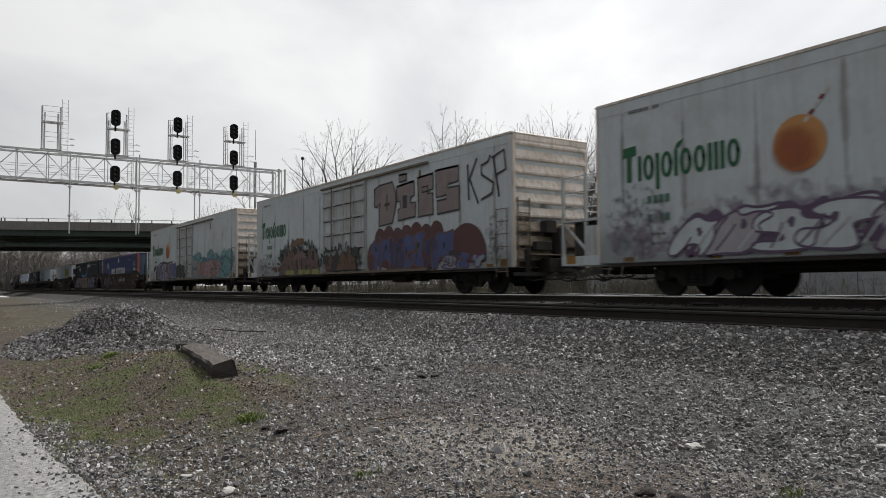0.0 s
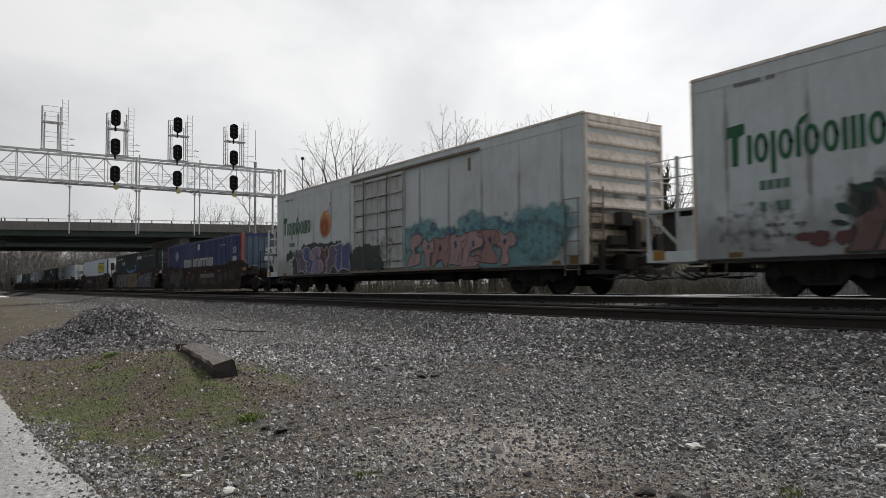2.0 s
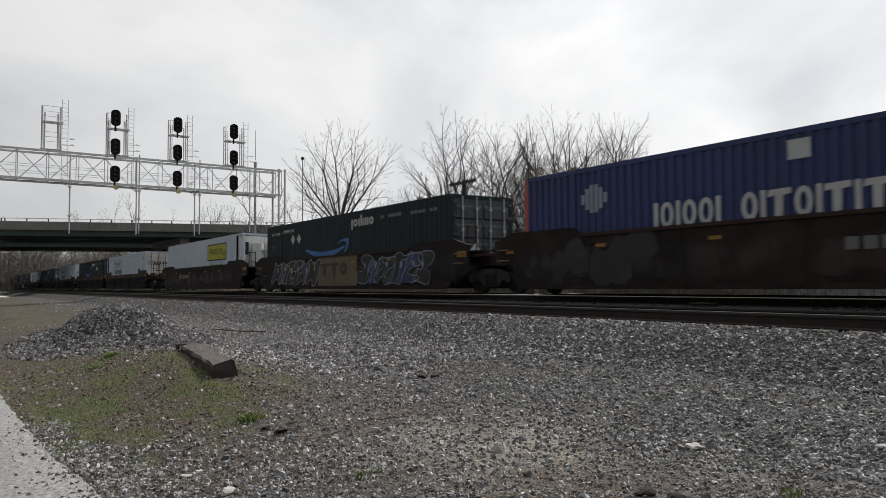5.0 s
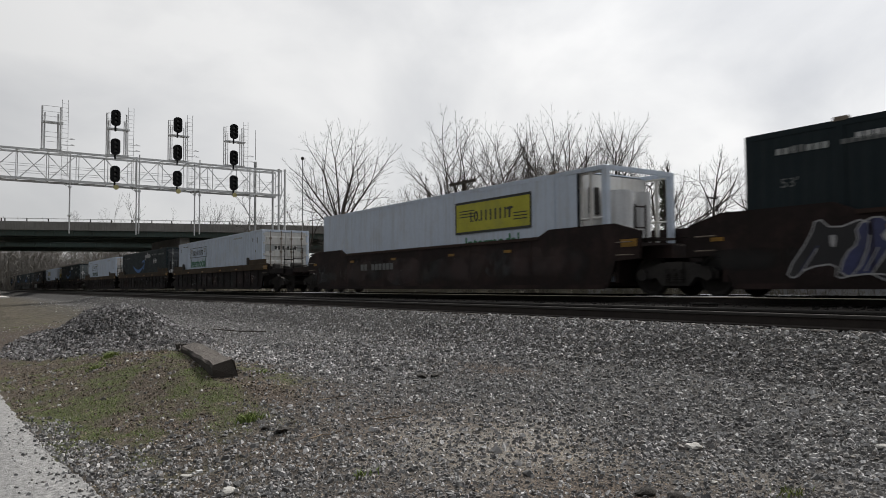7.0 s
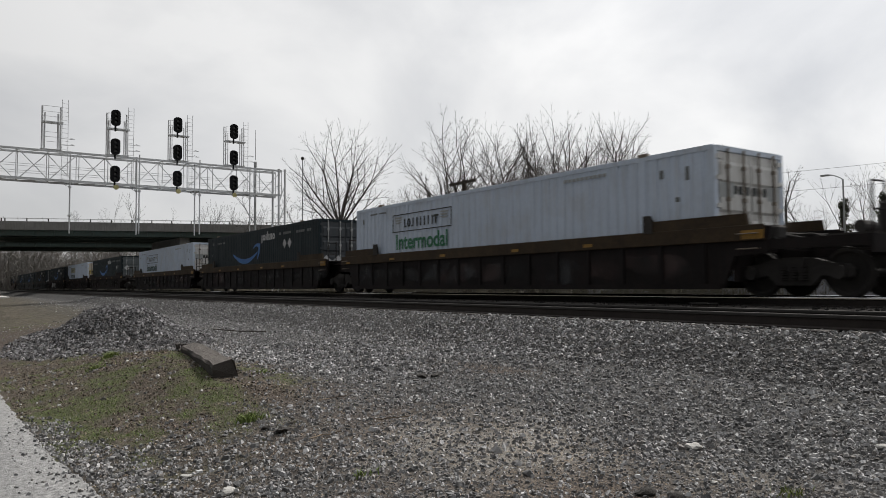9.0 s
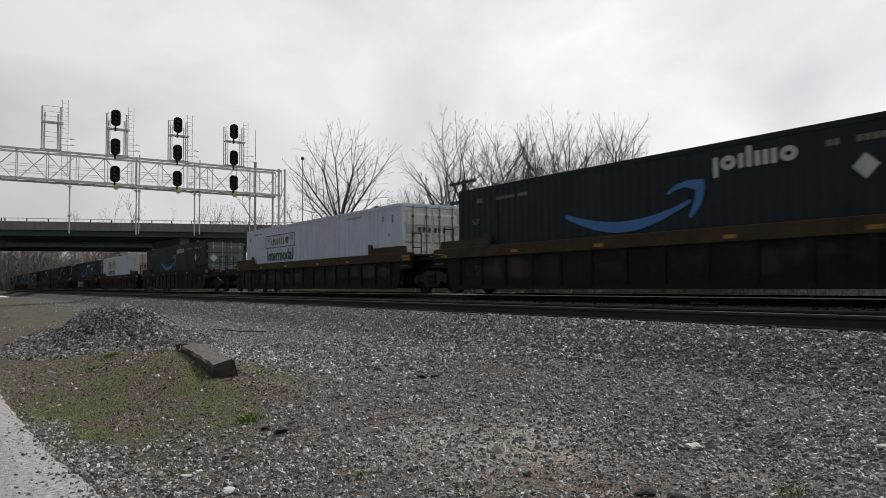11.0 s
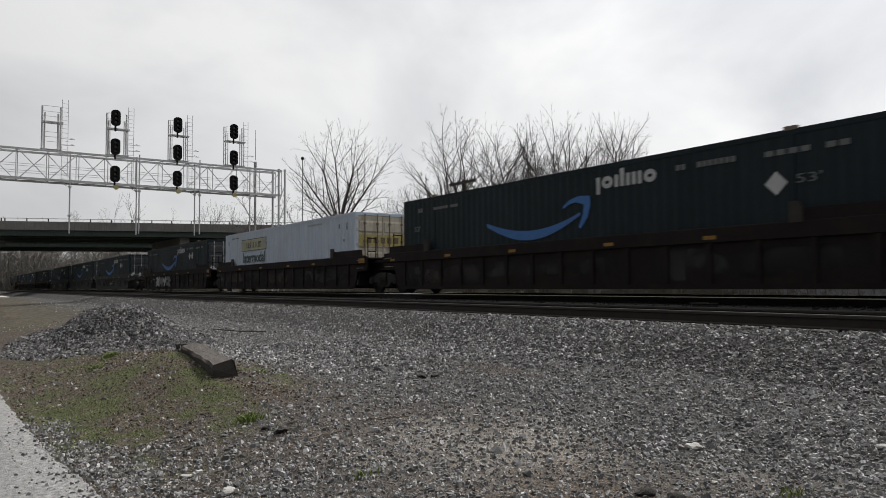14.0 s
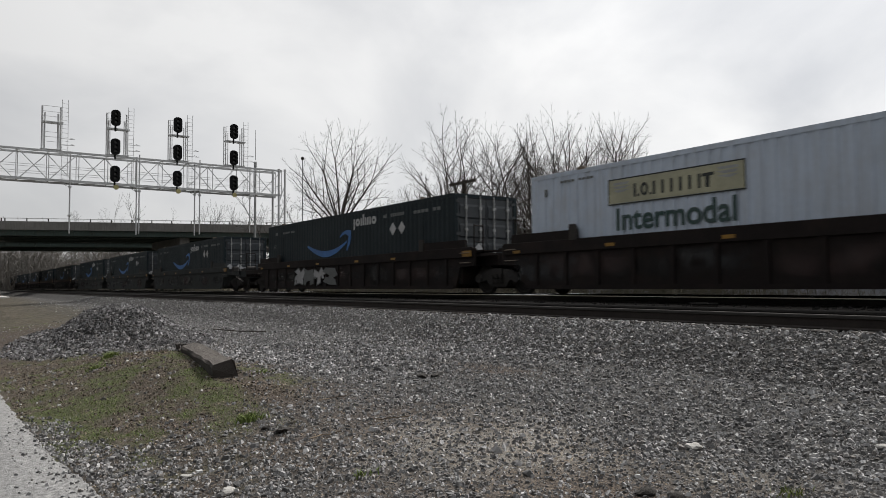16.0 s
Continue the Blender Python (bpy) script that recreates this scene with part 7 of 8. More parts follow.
            for z in (1.6, 2.1):
                rod(bm, (xe + sgn * 0.55, -1.2, z), (xe + sgn * 0.55, -0.85, z), 0.02, None, 6)
            part("handrail", bm, paint, car)
            part("step_plate", bx(min(xe, xe + sgn * 1.2), max(xe, xe + sgn * 1.2), -1.3, -0.6, 1.28, 1.33), paint, car)


CAR_PITCH, WELL_PITCH = 63.1, 19.85


def well_car(lead, paint, chord, ribs, label, tall=False):
    car = rolling("well_car", lead, label, "railway car", "well cars in the train")
    for k in range(3):
        well_unit(car, -WELL_PITCH * k, paint, chord, ribs, k == 0, k == 2, tall)
    rnd = random.Random(int(-lead))
    for k in range(3):
        for j in range(9):
            xx = -WELL_PITCH * k - BOX_L * (j + rnd.uniform(0.1, 0.9)) / 9
            w = rnd.uniform(0.6, 2.2)
            soft_spray("dirt_patch", xx - w, xx + w, rnd.uniform(0.2, 0.5), rnd.uniform(0.9, 1.4 if tall else 1.1), -1.4212 - 0.0002 * j, (S_WELLSOOT, S_WELLBLOTCH, S_WELLSCRAWL)[j % 3 if rnd.random() < 0.75 else 0], car)
    for x in (1.45, -(WELL_PITCH + BOX_L) / 2, -WELL_PITCH - (WELL_PITCH + BOX_L) / 2, -2 * WELL_PITCH - BOX_L - 1.45):
        add_truck(car, x)
    return car


def well_marks(car, k, x0, x1, z0, z1, n, material, seed):
    bars("number_mark", -WELL_PITCH * k + x0, -WELL_PITCH * k + x1, z0, z1, n, -1.424, material, car, seed)


def build_train():
    build_reefers()
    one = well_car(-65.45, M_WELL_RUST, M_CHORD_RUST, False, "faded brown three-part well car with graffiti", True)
    blue_container(-65.45)
    _c = smile_container(-85.2, rear_marks=True, flat=0.68)
    bars("small_writing", -BOX_L + 0.35, -BOX_L + 1.7, 2.42, 2.54, 9, -BOX_W - 0.002, I_SIGNGREY, _c, 31)
    bars("small_writing", -BOX_L + 2.0, -BOX_L + 3.4, 2.5, 2.61, 9, -BOX_W - 0.002, I_MARKWHITE, _c, 32)
    chilled_container(-105.1)
    well_marks(one, 0, -7.4, -4.6, 0.85, 1.08, 9, I_MARKGREY, 21)
    well_marks(one, 2, -12.5, -10.0, 0.85, 1.08, 9, I_MARKGREY, 22)
    cloud(-BOX_L + 1.3, -BOX_L + 4.6, 0.55, 1.2, 7, -1.424, 9, I_BLACK, one)
    for k in range(12):
        xx = -1.2 - 1.15 * (k % 4) * 3.1 - WELL_PITCH * (k // 4)
        soft_spray("faded_patch", xx - 2.6, xx + 0.6, 0.3, 1.35, -1.4234, S_WELLBLOTCH, one)
    X = -WELL_PITCH
    bubble_letters(X - 14.7, X - 9.8, 0.3, 1.5, 6, -1.425, 61, I_WHITE, [I_BLACK, I_DEEPBLUE, I_BLACK], one, 0.03, 0.5, 1.4, I_WHITE, 1)
    bm = bmesh.new()
    plate(bm, [(X - 9.7, 0.28), (X - 6.1, 0.28), (X - 6.1, 1.52), (X - 9.7, 1.45)], -1.424)
    part("paint_panel", bm, I_OCHRE, one, "ochre panel")
    mark_row("name_mark", "wwo", X - 9.45, X - 6.9, 0.72, 1.22, -1.428, I_DARKBROWN, one, True)
    bubble_letters(X - 5.9, X - 0.9, 0.3, 1.5, 6, -1.425, 62, I_PALEBLUE, [I_BLACK, I_DEEPBLUE, I_BLACK], one, 0.03, 0.5, 1.4, I_PALEBLUE, 1)
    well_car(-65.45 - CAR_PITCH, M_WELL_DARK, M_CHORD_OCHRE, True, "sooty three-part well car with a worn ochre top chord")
    white_container(-128.65, None, I_WORDGREEN)
    smile_container(-148.35)
    white_container(-167.95, None, I_WORDDARK)
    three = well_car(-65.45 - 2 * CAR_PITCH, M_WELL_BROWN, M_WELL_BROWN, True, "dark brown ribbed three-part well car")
    smile_container(-191.65, M_GREEN_END, 1, 1)
    white_container(-211.55, I_FADEYELLOW, I_WORDDARK, M_CREAM_END, I_SIGNDARK, I_DOORYELLOW)
    smile_container(-231.4)
    wild_letters(-2 * WELL_PITCH - 12.4, -2 * WELL_PITCH - 8.2, 0.3, 1.1, 4, -1.478, 63, I_MARKGREY, [I_WHITE, I_MARKGREY], three, 0.05)
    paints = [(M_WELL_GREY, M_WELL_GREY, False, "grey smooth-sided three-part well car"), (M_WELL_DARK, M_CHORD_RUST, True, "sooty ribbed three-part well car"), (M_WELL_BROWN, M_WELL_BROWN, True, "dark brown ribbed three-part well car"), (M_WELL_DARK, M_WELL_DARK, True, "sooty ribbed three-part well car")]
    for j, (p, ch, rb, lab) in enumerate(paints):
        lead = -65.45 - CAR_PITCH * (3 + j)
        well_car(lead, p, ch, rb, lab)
        for k in range(3):
            smile_container(lead - WELL_PITCH * k, M_NAVY_END, 2, 2)


build_train()
# ---- signal bridge over the tracks
GX, G_TOP, G_BOT = -60.0, 10.22, 8.08


def build_gantry():
    global SIGNAL_BRIDGE
    g = SIGNAL_BRIDGE = empty("signal_bridge", Matrix.Translation((GX, 0, 0)), "pale steel lattice signal bridge spanning the tracks", "signal bridge")
    ya, yb = -4.0, 23.6
    for x in (-0.7, 0.7):
        for z in (G_TOP, G_BOT):
            part("chord", bx(x - 0.06, x + 0.06, ya, yb, z - 0.07, z + 0.07), M_ALU, g)
    n = 14
    step = (yb - ya) / n
    post = {}
    for x in (-0.7, 0.7):
        for k in range(n + 1):
            y = ya + k * step
            bm = bmesh.new()
            rod(bm, (x, y, G_BOT), (x, y, G_TOP), 0.03, None, 6)
            part("truss_post", bm, M_ALU, g)
            if k < n:
                bm = bmesh.new()
                a, b = (G_BOT, G_TOP) if (k + (x > 0)) % 2 == 0 else (G_TOP, G_BOT)
                rod(bm, (x, y, a), (x, y + step, b), 0.032, None, 6)
                part("truss_diagonal", bm, M_ALU, g)
    for z in (G_TOP, G_BOT):
        for k in range(n):
            y = ya + k * step
            bm = bmesh.new()
            rod(bm, (-0.7, y, z), (0.7, y + step, z), 0.025, None, 6)
            rod(bm, (-0.7, y, z), (0.7, y, z), 0.035, None, 6)
            part("cross_brace", bm, M_ALU, g)
    part("walkway", bx(-0.5, 0.5, ya, yb, G_BOT + 0.1, G_BOT + 0.14), M_STEEL, g)
    for x in (-0.55, 0.55):
        for z in (0.6, 1.1):
            bm = bmesh.new()
            rod(bm, (x, ya, G_BOT + z), (x, yb, G_BOT + z), 0.018, None, 6)
            part("walkway_rail", bm, M_ALU, g)
    # legs at both ends
    for y in (yb - 0.25, yb + 0.3, ya, ya - 0.55):
        for x in (-0.7, 0.7):
            zb = lie(GX + x, y) - 0.1
            bm = bmesh.new()
            rod(bm, (x, y, zb), (x, y, G_TOP + 0.1), 0.09, None, 10)
            rod(bm, (x, y, G_TOP + 0.1), (x, y, G_TOP + 0.15), 0.12, None, 10)
            part("leg", bm, M_ALU, g)
    for y in (yb, ya - 0.3):
        for k in range(5):
            z = 0.6 + 1.7 * k
            bm = bmesh.new()
            rod(bm, (0.7, y - 0.25, z), (0.7, y + 0.3, z + 1.6), 0.035, None, 6)
            rod(bm, (-0.7, y, z + 1.6), (0.7, y, z + 1.6), 0.035, None, 6)
            part("leg_brace", bm, M_ALU, g)
    # droppers that hang between the tracks
    for y, zl in ((7.25, 4.25), (11.85, 4.3), (12.05, 4.4), (16.25, 4.4), (16.65, 4.5), (20.8, 4.8)):
        bm = bmesh.new()
        rod(bm, (0.72, y, zl), (0.72, y, G_TOP + (0.3 if y in (12.05, 16.65) else 0.1)), 0.05, None, 8)
        rod(bm, (0.72, y, 5.5), (0.72, y, 5.62), 0.12, None, 8)
        rod(bm, (0.72, y, G_BOT - 0.45), (0.72, y, G_BOT - 0.33), 0.12, None, 8)
        bm2 = bmesh.new()
        for k in range(7):
            a0, a1 = math.pi * k / 7, math.pi * (k + 1) / 7
            rod(bm2, (0.72, y - 0.35 * math.sin(a0), G_BOT - 0.1 - 0.3 * k / 7), (0.72, y - 0.35 * math.sin(a1), G_BOT - 0.1 - 0.3 * (k + 1) / 7), 0.018, None, 5)
        d = part("dropper", bm, M_ALU, g, "hanging steel pipe")
        part("cable_loop", bm2, M_BLACKSTEEL, d)
    # cages for the signals
    for y0, y1, yl in ((5.4, 6.6, 6.9), (9.74, 11.16, 11.45), (14.28, 15.64, 15.9), (18.73, 20.25, 20.5)):
        cage = part("cage_floor", bx(-0.3, 0.75, y0 - 0.1, y1 + 0.1, G_TOP + 0.1, G_TOP + 0.15), M_ALU, g)
        part("mid_platform", bx(0.1, 0.75, y0, y1 + 0.15, 12.32, 12.40), M_ALU, cage)
        for y in (y0, y0 + 0.16, y1 - 0.16, y1):
            h = 13.6 if y in (y0, y1) else 13.1
            for x, r in ((0.2, 0.045), (0.75, 0.03)):
                bm = bmesh.new()
                rod(bm, (x, y, G_TOP), (x, y, h - 0.1 * (x > 0.5)), r, None, 6)
                part("cage_post", bm, M_ALU, cage)
        bm = bmesh.new()
        for z in (10.9, 11.25, 11.6, 12.75, 13.1, 13.5):
            rod(bm, (0.75, y0, z), (0.75, y0 + 0.22 if y0 > 7 else y1, z), 0.015, None, 5)
            rod(bm, (0.75, y1 - 0.22, z), (0.75, y1, z), 0.015, None, 5)
            rod(bm, (0.2, y0, z), (0.75, y0, z), 0.015, None, 5)
        for z in (10.75, 11.2):
            rod(bm, (0.75, y1 - 0.1, z), (0.75, y1 + 0.9, z), 0.02, None, 5)
            rod(bm, (0.2, y1 + 0.7, z + 0.2), (0.75, y1 + 0.9, z), 0.02, None, 5)
        part("cage_rail", bm, M_ALU, cage)
        bm = bmesh.new()
        for y in (yl - 0.2, yl + 0.2):
            rod(bm, (0.45, y, G_BOT), (0.45, y, 14.15), 0.018, None, 5)
        for k in range(19):
            rod(bm, (0.45, yl - 0.2, G_BOT + 0.2 + 0.31 * k), (0.45, yl + 0.2, G_BOT + 0.2 + 0.31 * k), 0.012, None, 5)
        part("ladder", bm, M_ALU, cage)


def signal_head(y, z):
    """An oval black target with three hooded lenses, seen nearly face on."""
    s = part("signal_head", bx(-0.3, 0.0, -0.17, 0.17, -0.5, 0.5, bev=0.04), M_SIGNAL, SIGNAL_BRIDGE, "black oval three-lens signal head, unlit")
    s.matrix_basis = Matrix.Translation((0.85, y, z))
    bm = bmesh.new()
    outline = []
    for k in range(28):
        t = 2 * math.pi * k / 28
        zz = 0.36 * (1 if math.sin(t) > 0 else -1)
        outline.append((0.345 * math.cos(t), zz + 0.27 * math.sin(t)))
    a = [bm.verts.new((0.0, p, q)) for p, q in outline]
    b = [bm.verts.new((0.05, p, q)) for p, q in outline]
    bm.faces.new(b)
    bm.faces.new(a[::-1])
    for k in range(28):
        bm.faces.new((a[k], a[(k + 1) % 28], b[(k + 1) % 28], b[k]))
    bmesh.ops.recalc_face_normals(bm, faces=bm.faces[:])
    part("target", bm, M_SIGNAL, s)
    for dz in (-0.33, 0.0, 0.33):
        bm = bmesh.new()
        rod(bm, (0.05, 0, dz), (0.06, 0, dz), 0.1, None, 16)
        part("lens", bm, M_LENS, s)
        bm = bmesh.new()
        for k in range(9):
            t0, t1 = math.pi * (-0.1 + 1.2 * k / 9), math.pi * (-0.1 + 1.2 * (k + 1) / 9)
            q = [(0.05, 0.125 * math.cos(t0), dz + 0.125 * math.sin(t0)), (0.05, 0.125 * math.cos(t1), dz + 0.125 * math.sin(t1)), (0.28, 0.125 * math.cos(t1), dz + 0.125 * math.sin(t1)), (0.28, 0.125 * math.cos(t0), dz + 0.125 * math.sin(t0))]
            bm.faces.new([bm.verts.new(p) for p in q])
        part("hood", bm, M_SIGNAL, s)
    bm = bmesh.new()
    rod(bm, (-0.1, 0, -0.62), (-0.1, 0, -1.0 if z > 12 else -0.95), 0.07, None, 8)
    part("mast", bm, M_SIGNAL, s)


def marker_disc(y):
    bm = bmesh.new()
    rod(bm, (0, 0, 0), (0.05, 0, 0), 0.19, None, 20)
    d = part("marker_disc", bm, M_LAMPDISC, SIGNAL_BRIDGE, "pale yellow round plate")
    d.matrix_basis = Matrix.Translation((0.8, y, G_BOT - 0.22))


# ---- road bridge: two decks side by side, skewed to the tracks
BRIDGE = Matrix.Translation((-105.6, 5.3, 0)) @ pose(0, 0, 0, 0, 0, math.degrees(math.atan2(0.947, 0.322)))
DECK_A, DECK_B = -370.0, 250.0


def overpass(y0, width, label):
    o = empty("road_bridge", BRIDGE @ Matrix.Translation((0, y0, 0)), label, "bridge", "road bridges over the tracks", "structure")
    part("deck", bx(DECK_A, DECK_B, 0.05, width - 0.05, 7.62, 7.85), M_ROADTOP, o)
    part("curb", bx(DECK_A, DECK_B, 0.31, 0.6, 7.85, 8.0), M_CONCRETE, o)
    for y in (0.0, width - 0.3):
        bm = bmesh.new()
        for k in range(62):
            xa = DECK_A + 10 * k
            box(bm, xa, xa + 9.975, y, y + 0.3, 7.60, 8.68)
        tagged(part("parapet", bm, M_CONCRETE, o, "grey concrete parapet"), kind="stuff")
        rail = bmesh.new()
        rod(rail, (DECK_A, y + 0.15, 9.06), (DECK_B, y + 0.15, 9.06), 0.035, None, 6)
        r = part("handrail", rail, M_STEEL, o)
        if y == 0.0:
            post = bx(-0.06, 0.06, 0.09, 0.21, 8.68, 9.05)
            first = part("rail_post", post, M_BLACKSTEEL, r)
            for k in range(1, 40):
                ob = new("rail_post", first.data)
                ob.parent = r
                ob.matrix_basis = Matrix.Translation((-4.5 + 2.45 * k, 0, 0))
    for k, y in enumerate((0.35, width * 0.27, width * 0.5, width * 0.73, width - 0.35)):
        bm = bmesh.new()
        box(bm, DECK_A, DECK_B, y - 0.01, y + 0.01, 6.93, 7.62)
        box(bm, DECK_A, DECK_B, y - 0.19, y + 0.19, 6.88, 6.93)
        if k == 0:
            for j in range(90):
                x = -60 + 2.2 * j
                box(bm, x - 0.008, x + 0.008, y - 0.16, y, 6.93, 7.6)
        part("girder", bm, M_GIRDER, o, "dark green steel girder")
    for x in (-34.0, 21.0, 76.0):
        # pier: a cap across the deck on three columns, in line with the tracks
        sh = -0.34 * width
        bm = bmesh.new()
        for k in range(1):
            v = [(x, 0.9), (x + 1.2, 0.9), (x + 1.2 + sh, width - 0.9), (x + sh, width - 0.9)]
            lo = [bm.verts.new((a, b, 5.85)) for a, b in v]
            hi = [bm.verts.new((a, b, 6.86)) for a, b in v]
            bm.faces.new(lo[::-1])
            bm.faces.new(hi)
            for i in range(4):
                bm.faces.new((lo[i], lo[(i + 1) % 4], hi[(i + 1) % 4], hi[i]))
        cap = part("pier_cap", bm, M_CONCRETE, o)
        for f in (0.12, 0.5, 0.88):
            bm = bmesh.new()
            cx, cy = x + 0.6 + sh * f, 0.9 + (width - 1.8) * f
            rod(bm, (cx, cy, -2.0), (cx, cy, 5.85), 0.5, None, 16)
            part("column", bm, M_CONCRETE, cap)
    return o


def embankments():
    """Earth banks that carry the road where the bridge ends, outside the view."""
    for nm, xa, xb in (("embankment", 92.0, DECK_B), ("embankment", DECK_A, -52.0)):
        bm = bmesh.new()
        inner = xa if xa > 0 else xb
        outer = xb if xa > 0 else xa
        s = 1 if xa > 0 else -1
        ring = []
        for x, z in ((inner - s * 9, -1.5), (inner, 6.2), (outer, 6.8)):
            ring.append([bm.verts.new((x, y, zz)) for y, zz in ((-9 if z > 0 else -9, -1.5), (0.8, z), (44.5, z), (54, -1.5))])
        for a, b in zip(ring, ring[1:]):
            for i in range(3):
                bm.faces.new((a[i], a[i + 1], b[i + 1], b[i]))
        bmesh.ops.recalc_face_normals(bm, faces=bm.faces[:])
        ob = part(nm, bm, M_BRUSH)
        ob.matrix_basis = BRIDGE
        tagged(ob, "grassed earth embankment under the road", "embankment", kind="structure")


def road_car(label, paint, roof, length):
    """A passenger car seen over the parapet. x runs the way it drives."""
    c = empty("car", BRIDGE, label, "car", "cars on the bridge")
    h = roof
    bm = bmesh.new()
    L = length / 2
    prism(bm, [(-L, 0.35), (-L + 0.1, 0.85), (-L + 0.9, 0.98), (L - 1.25, 0.95), (L - 0.15, 0.72), (L, 0.4), (L - 0.2, 0.25), (-L + 0.2, 0.25)], -0.9, 0.9)
    bmesh.ops.bevel(bm, geom=bm.edges[:], offset=0.05, segments=2, affect="EDGES")
    part("body", bm, paint, c)
    bm = bmesh.new()
    prism(bm, [(-L + 0.15, 0.93), (-L + 0.55, h - 0.06), (-L + 1.2, h), (L - 2.4, h - 0.02), (L - 2.05, h - 0.14), (L - 1.2, 0.93)], -0.74, 0.74)
    bmesh.ops.bevel(bm, geom=bm.edges[:], offset=0.07, segments=2, affect="EDGES")
    part("cabin", bm, paint, c)
    for s in (-1, 1):
        bm = bmesh.new()
        y = s * 0.745
        prism(bm, [(-L + 0.75, 1.0), (-L + 0.95, h - 0.16), (L - 2.45, h - 0.18), (L - 1.65, 1.0)], min(y, y + s * 0.012), max(y, y + s * 0.012))
        part("side_window", bm, M_CARGLASS, c)
        for x in (-L + 0.85, L - 0.95):
            bm = bmesh.new()
            rod(bm, (x, s * 0.7, 0.32), (x, s * 0.92, 0.32), 0.32, None, 18)
            part("wheel", bm, M_RUBBER, c)
    return c


build_gantry()
for _y in (10.28, 14.85, 19.37):
    for _z in (13.15, 10.95, 8.86):
        signal_head(_y, _z)
    marker_disc(_y + 0.1)
overpass(0.0, 14.5, "near road bridge with grey parapet and green girders")
overpass(27.0, 17.0, "far road bridge with green girders beyond the near one")
embankments()
CAR_ONE = road_car("dark estate car driving across the bridge", M_CARPAINT, 1.72, 4.9)
CAR_TWO = road_car("grey saloon car driving across the bridge", M_CARGREY, 1.42, 4.6)
# ---- bare trees, brush and what stands behind the train
class Twigs:
    def __init__(self):
        self.v, self.f = [], []

    def tube(self, a, b, r0, r1, n):
        z = (b - a).normalized()
        u = z.orthogonal().normalized()
        w = z.cross(u)
        o = len(self.v)
        for p, r in ((a, r0), (b, r1)):
            for k in range(n):
                t = 2 * math.pi * k / n
                self.v.append(tuple(p + (u * math.cos(t) + w * math.sin(t)) * r))
        for k in range(n):
            self.f.append((o + k, o + (k + 1) % n, o + n + (k + 1) % n, o + n + k))


def limb(rnd, wood, fine, p, d, length, r, level, tip, lift, twiggy, wander):
    """One smoothly bent limb with side shoots, which forks at its end."""
    segs = (9, 8, 6, 4, 3)[level]
    step, r0, turn = length / segs, r, rnd.uniform(0, 6.28)
    curl = Vector((rnd.gauss(0, wander), rnd.gauss(0, wander), 0))

    def shoot(q, wide, long, thick):
        u = d.orthogonal().normalized()
        side = u * math.cos(turn) + d.cross(u) * math.sin(turn)
        limb(rnd, wood, fine, q, d * math.cos(wide) + side * math.sin(wide), long, max(tip, thick), level + 1, tip, lift, twiggy, wander)

    for k in range(segs):
        curl = curl * 0.55 + Vector((rnd.gauss(0, wander), rnd.gauss(0, wander), rnd.gauss(0, wander * 0.4)))
        d = (d + curl + Vector((0, 0, (0, lift, lift, 0.6 * lift, 0)[level] / segs))).normalized()
        q = p + d * step
        f = (k + 1) / segs
        r1 = max(tip * 0.4, r0 * (1 - (0.45, 0.45, 0.5, 0.6, 0.75)[level] * f))
        (wood if level < 2 else fine).tube(p, q, r, r1, (8, 6, 4, 3, 3)[level])
        want = twiggy * (1.0, 0.8, 0.95, 0.8, 0)[level]
        if level < 4 and 0.3 < f < 0.99:
            for _ in range(int(want) + (rnd.random() < want - int(want))):
                turn += 2.4 + rnd.gauss(0, 0.4)
                shoot(q, radians(rnd.uniform(30, 62)), length * rnd.uniform(0.34, 0.6) * (1, 1, 0.9, 0.7)[level], r1 * rnd.uniform(0.4, 0.6))
        p, r = q, r1
    if level < 4:
        for _ in range(2):
            turn += math.pi + rnd.gauss(0, 0.3)
            shoot(p, radians(rnd.uniform(9, 27)), length * rnd.uniform(0.42, 0.6) * (1, 1, 0.85, 0.6)[level], r * rnd.uniform(0.62, 0.85))


ACROSS = Vector((math.cos(YAW), -math.sin(YAW), 0))


def leaning(lean, bow):
    """The way of a limb that leans so many degrees across the view, and bow of its length along it."""
    a = radians(lean)
    return (ACROSS * math.sin(a) + Vector((0, 0, 1)) * math.cos(a) + Vector((math.sin(YAW), math.cos(YAW), 0)) * bow).normalized()


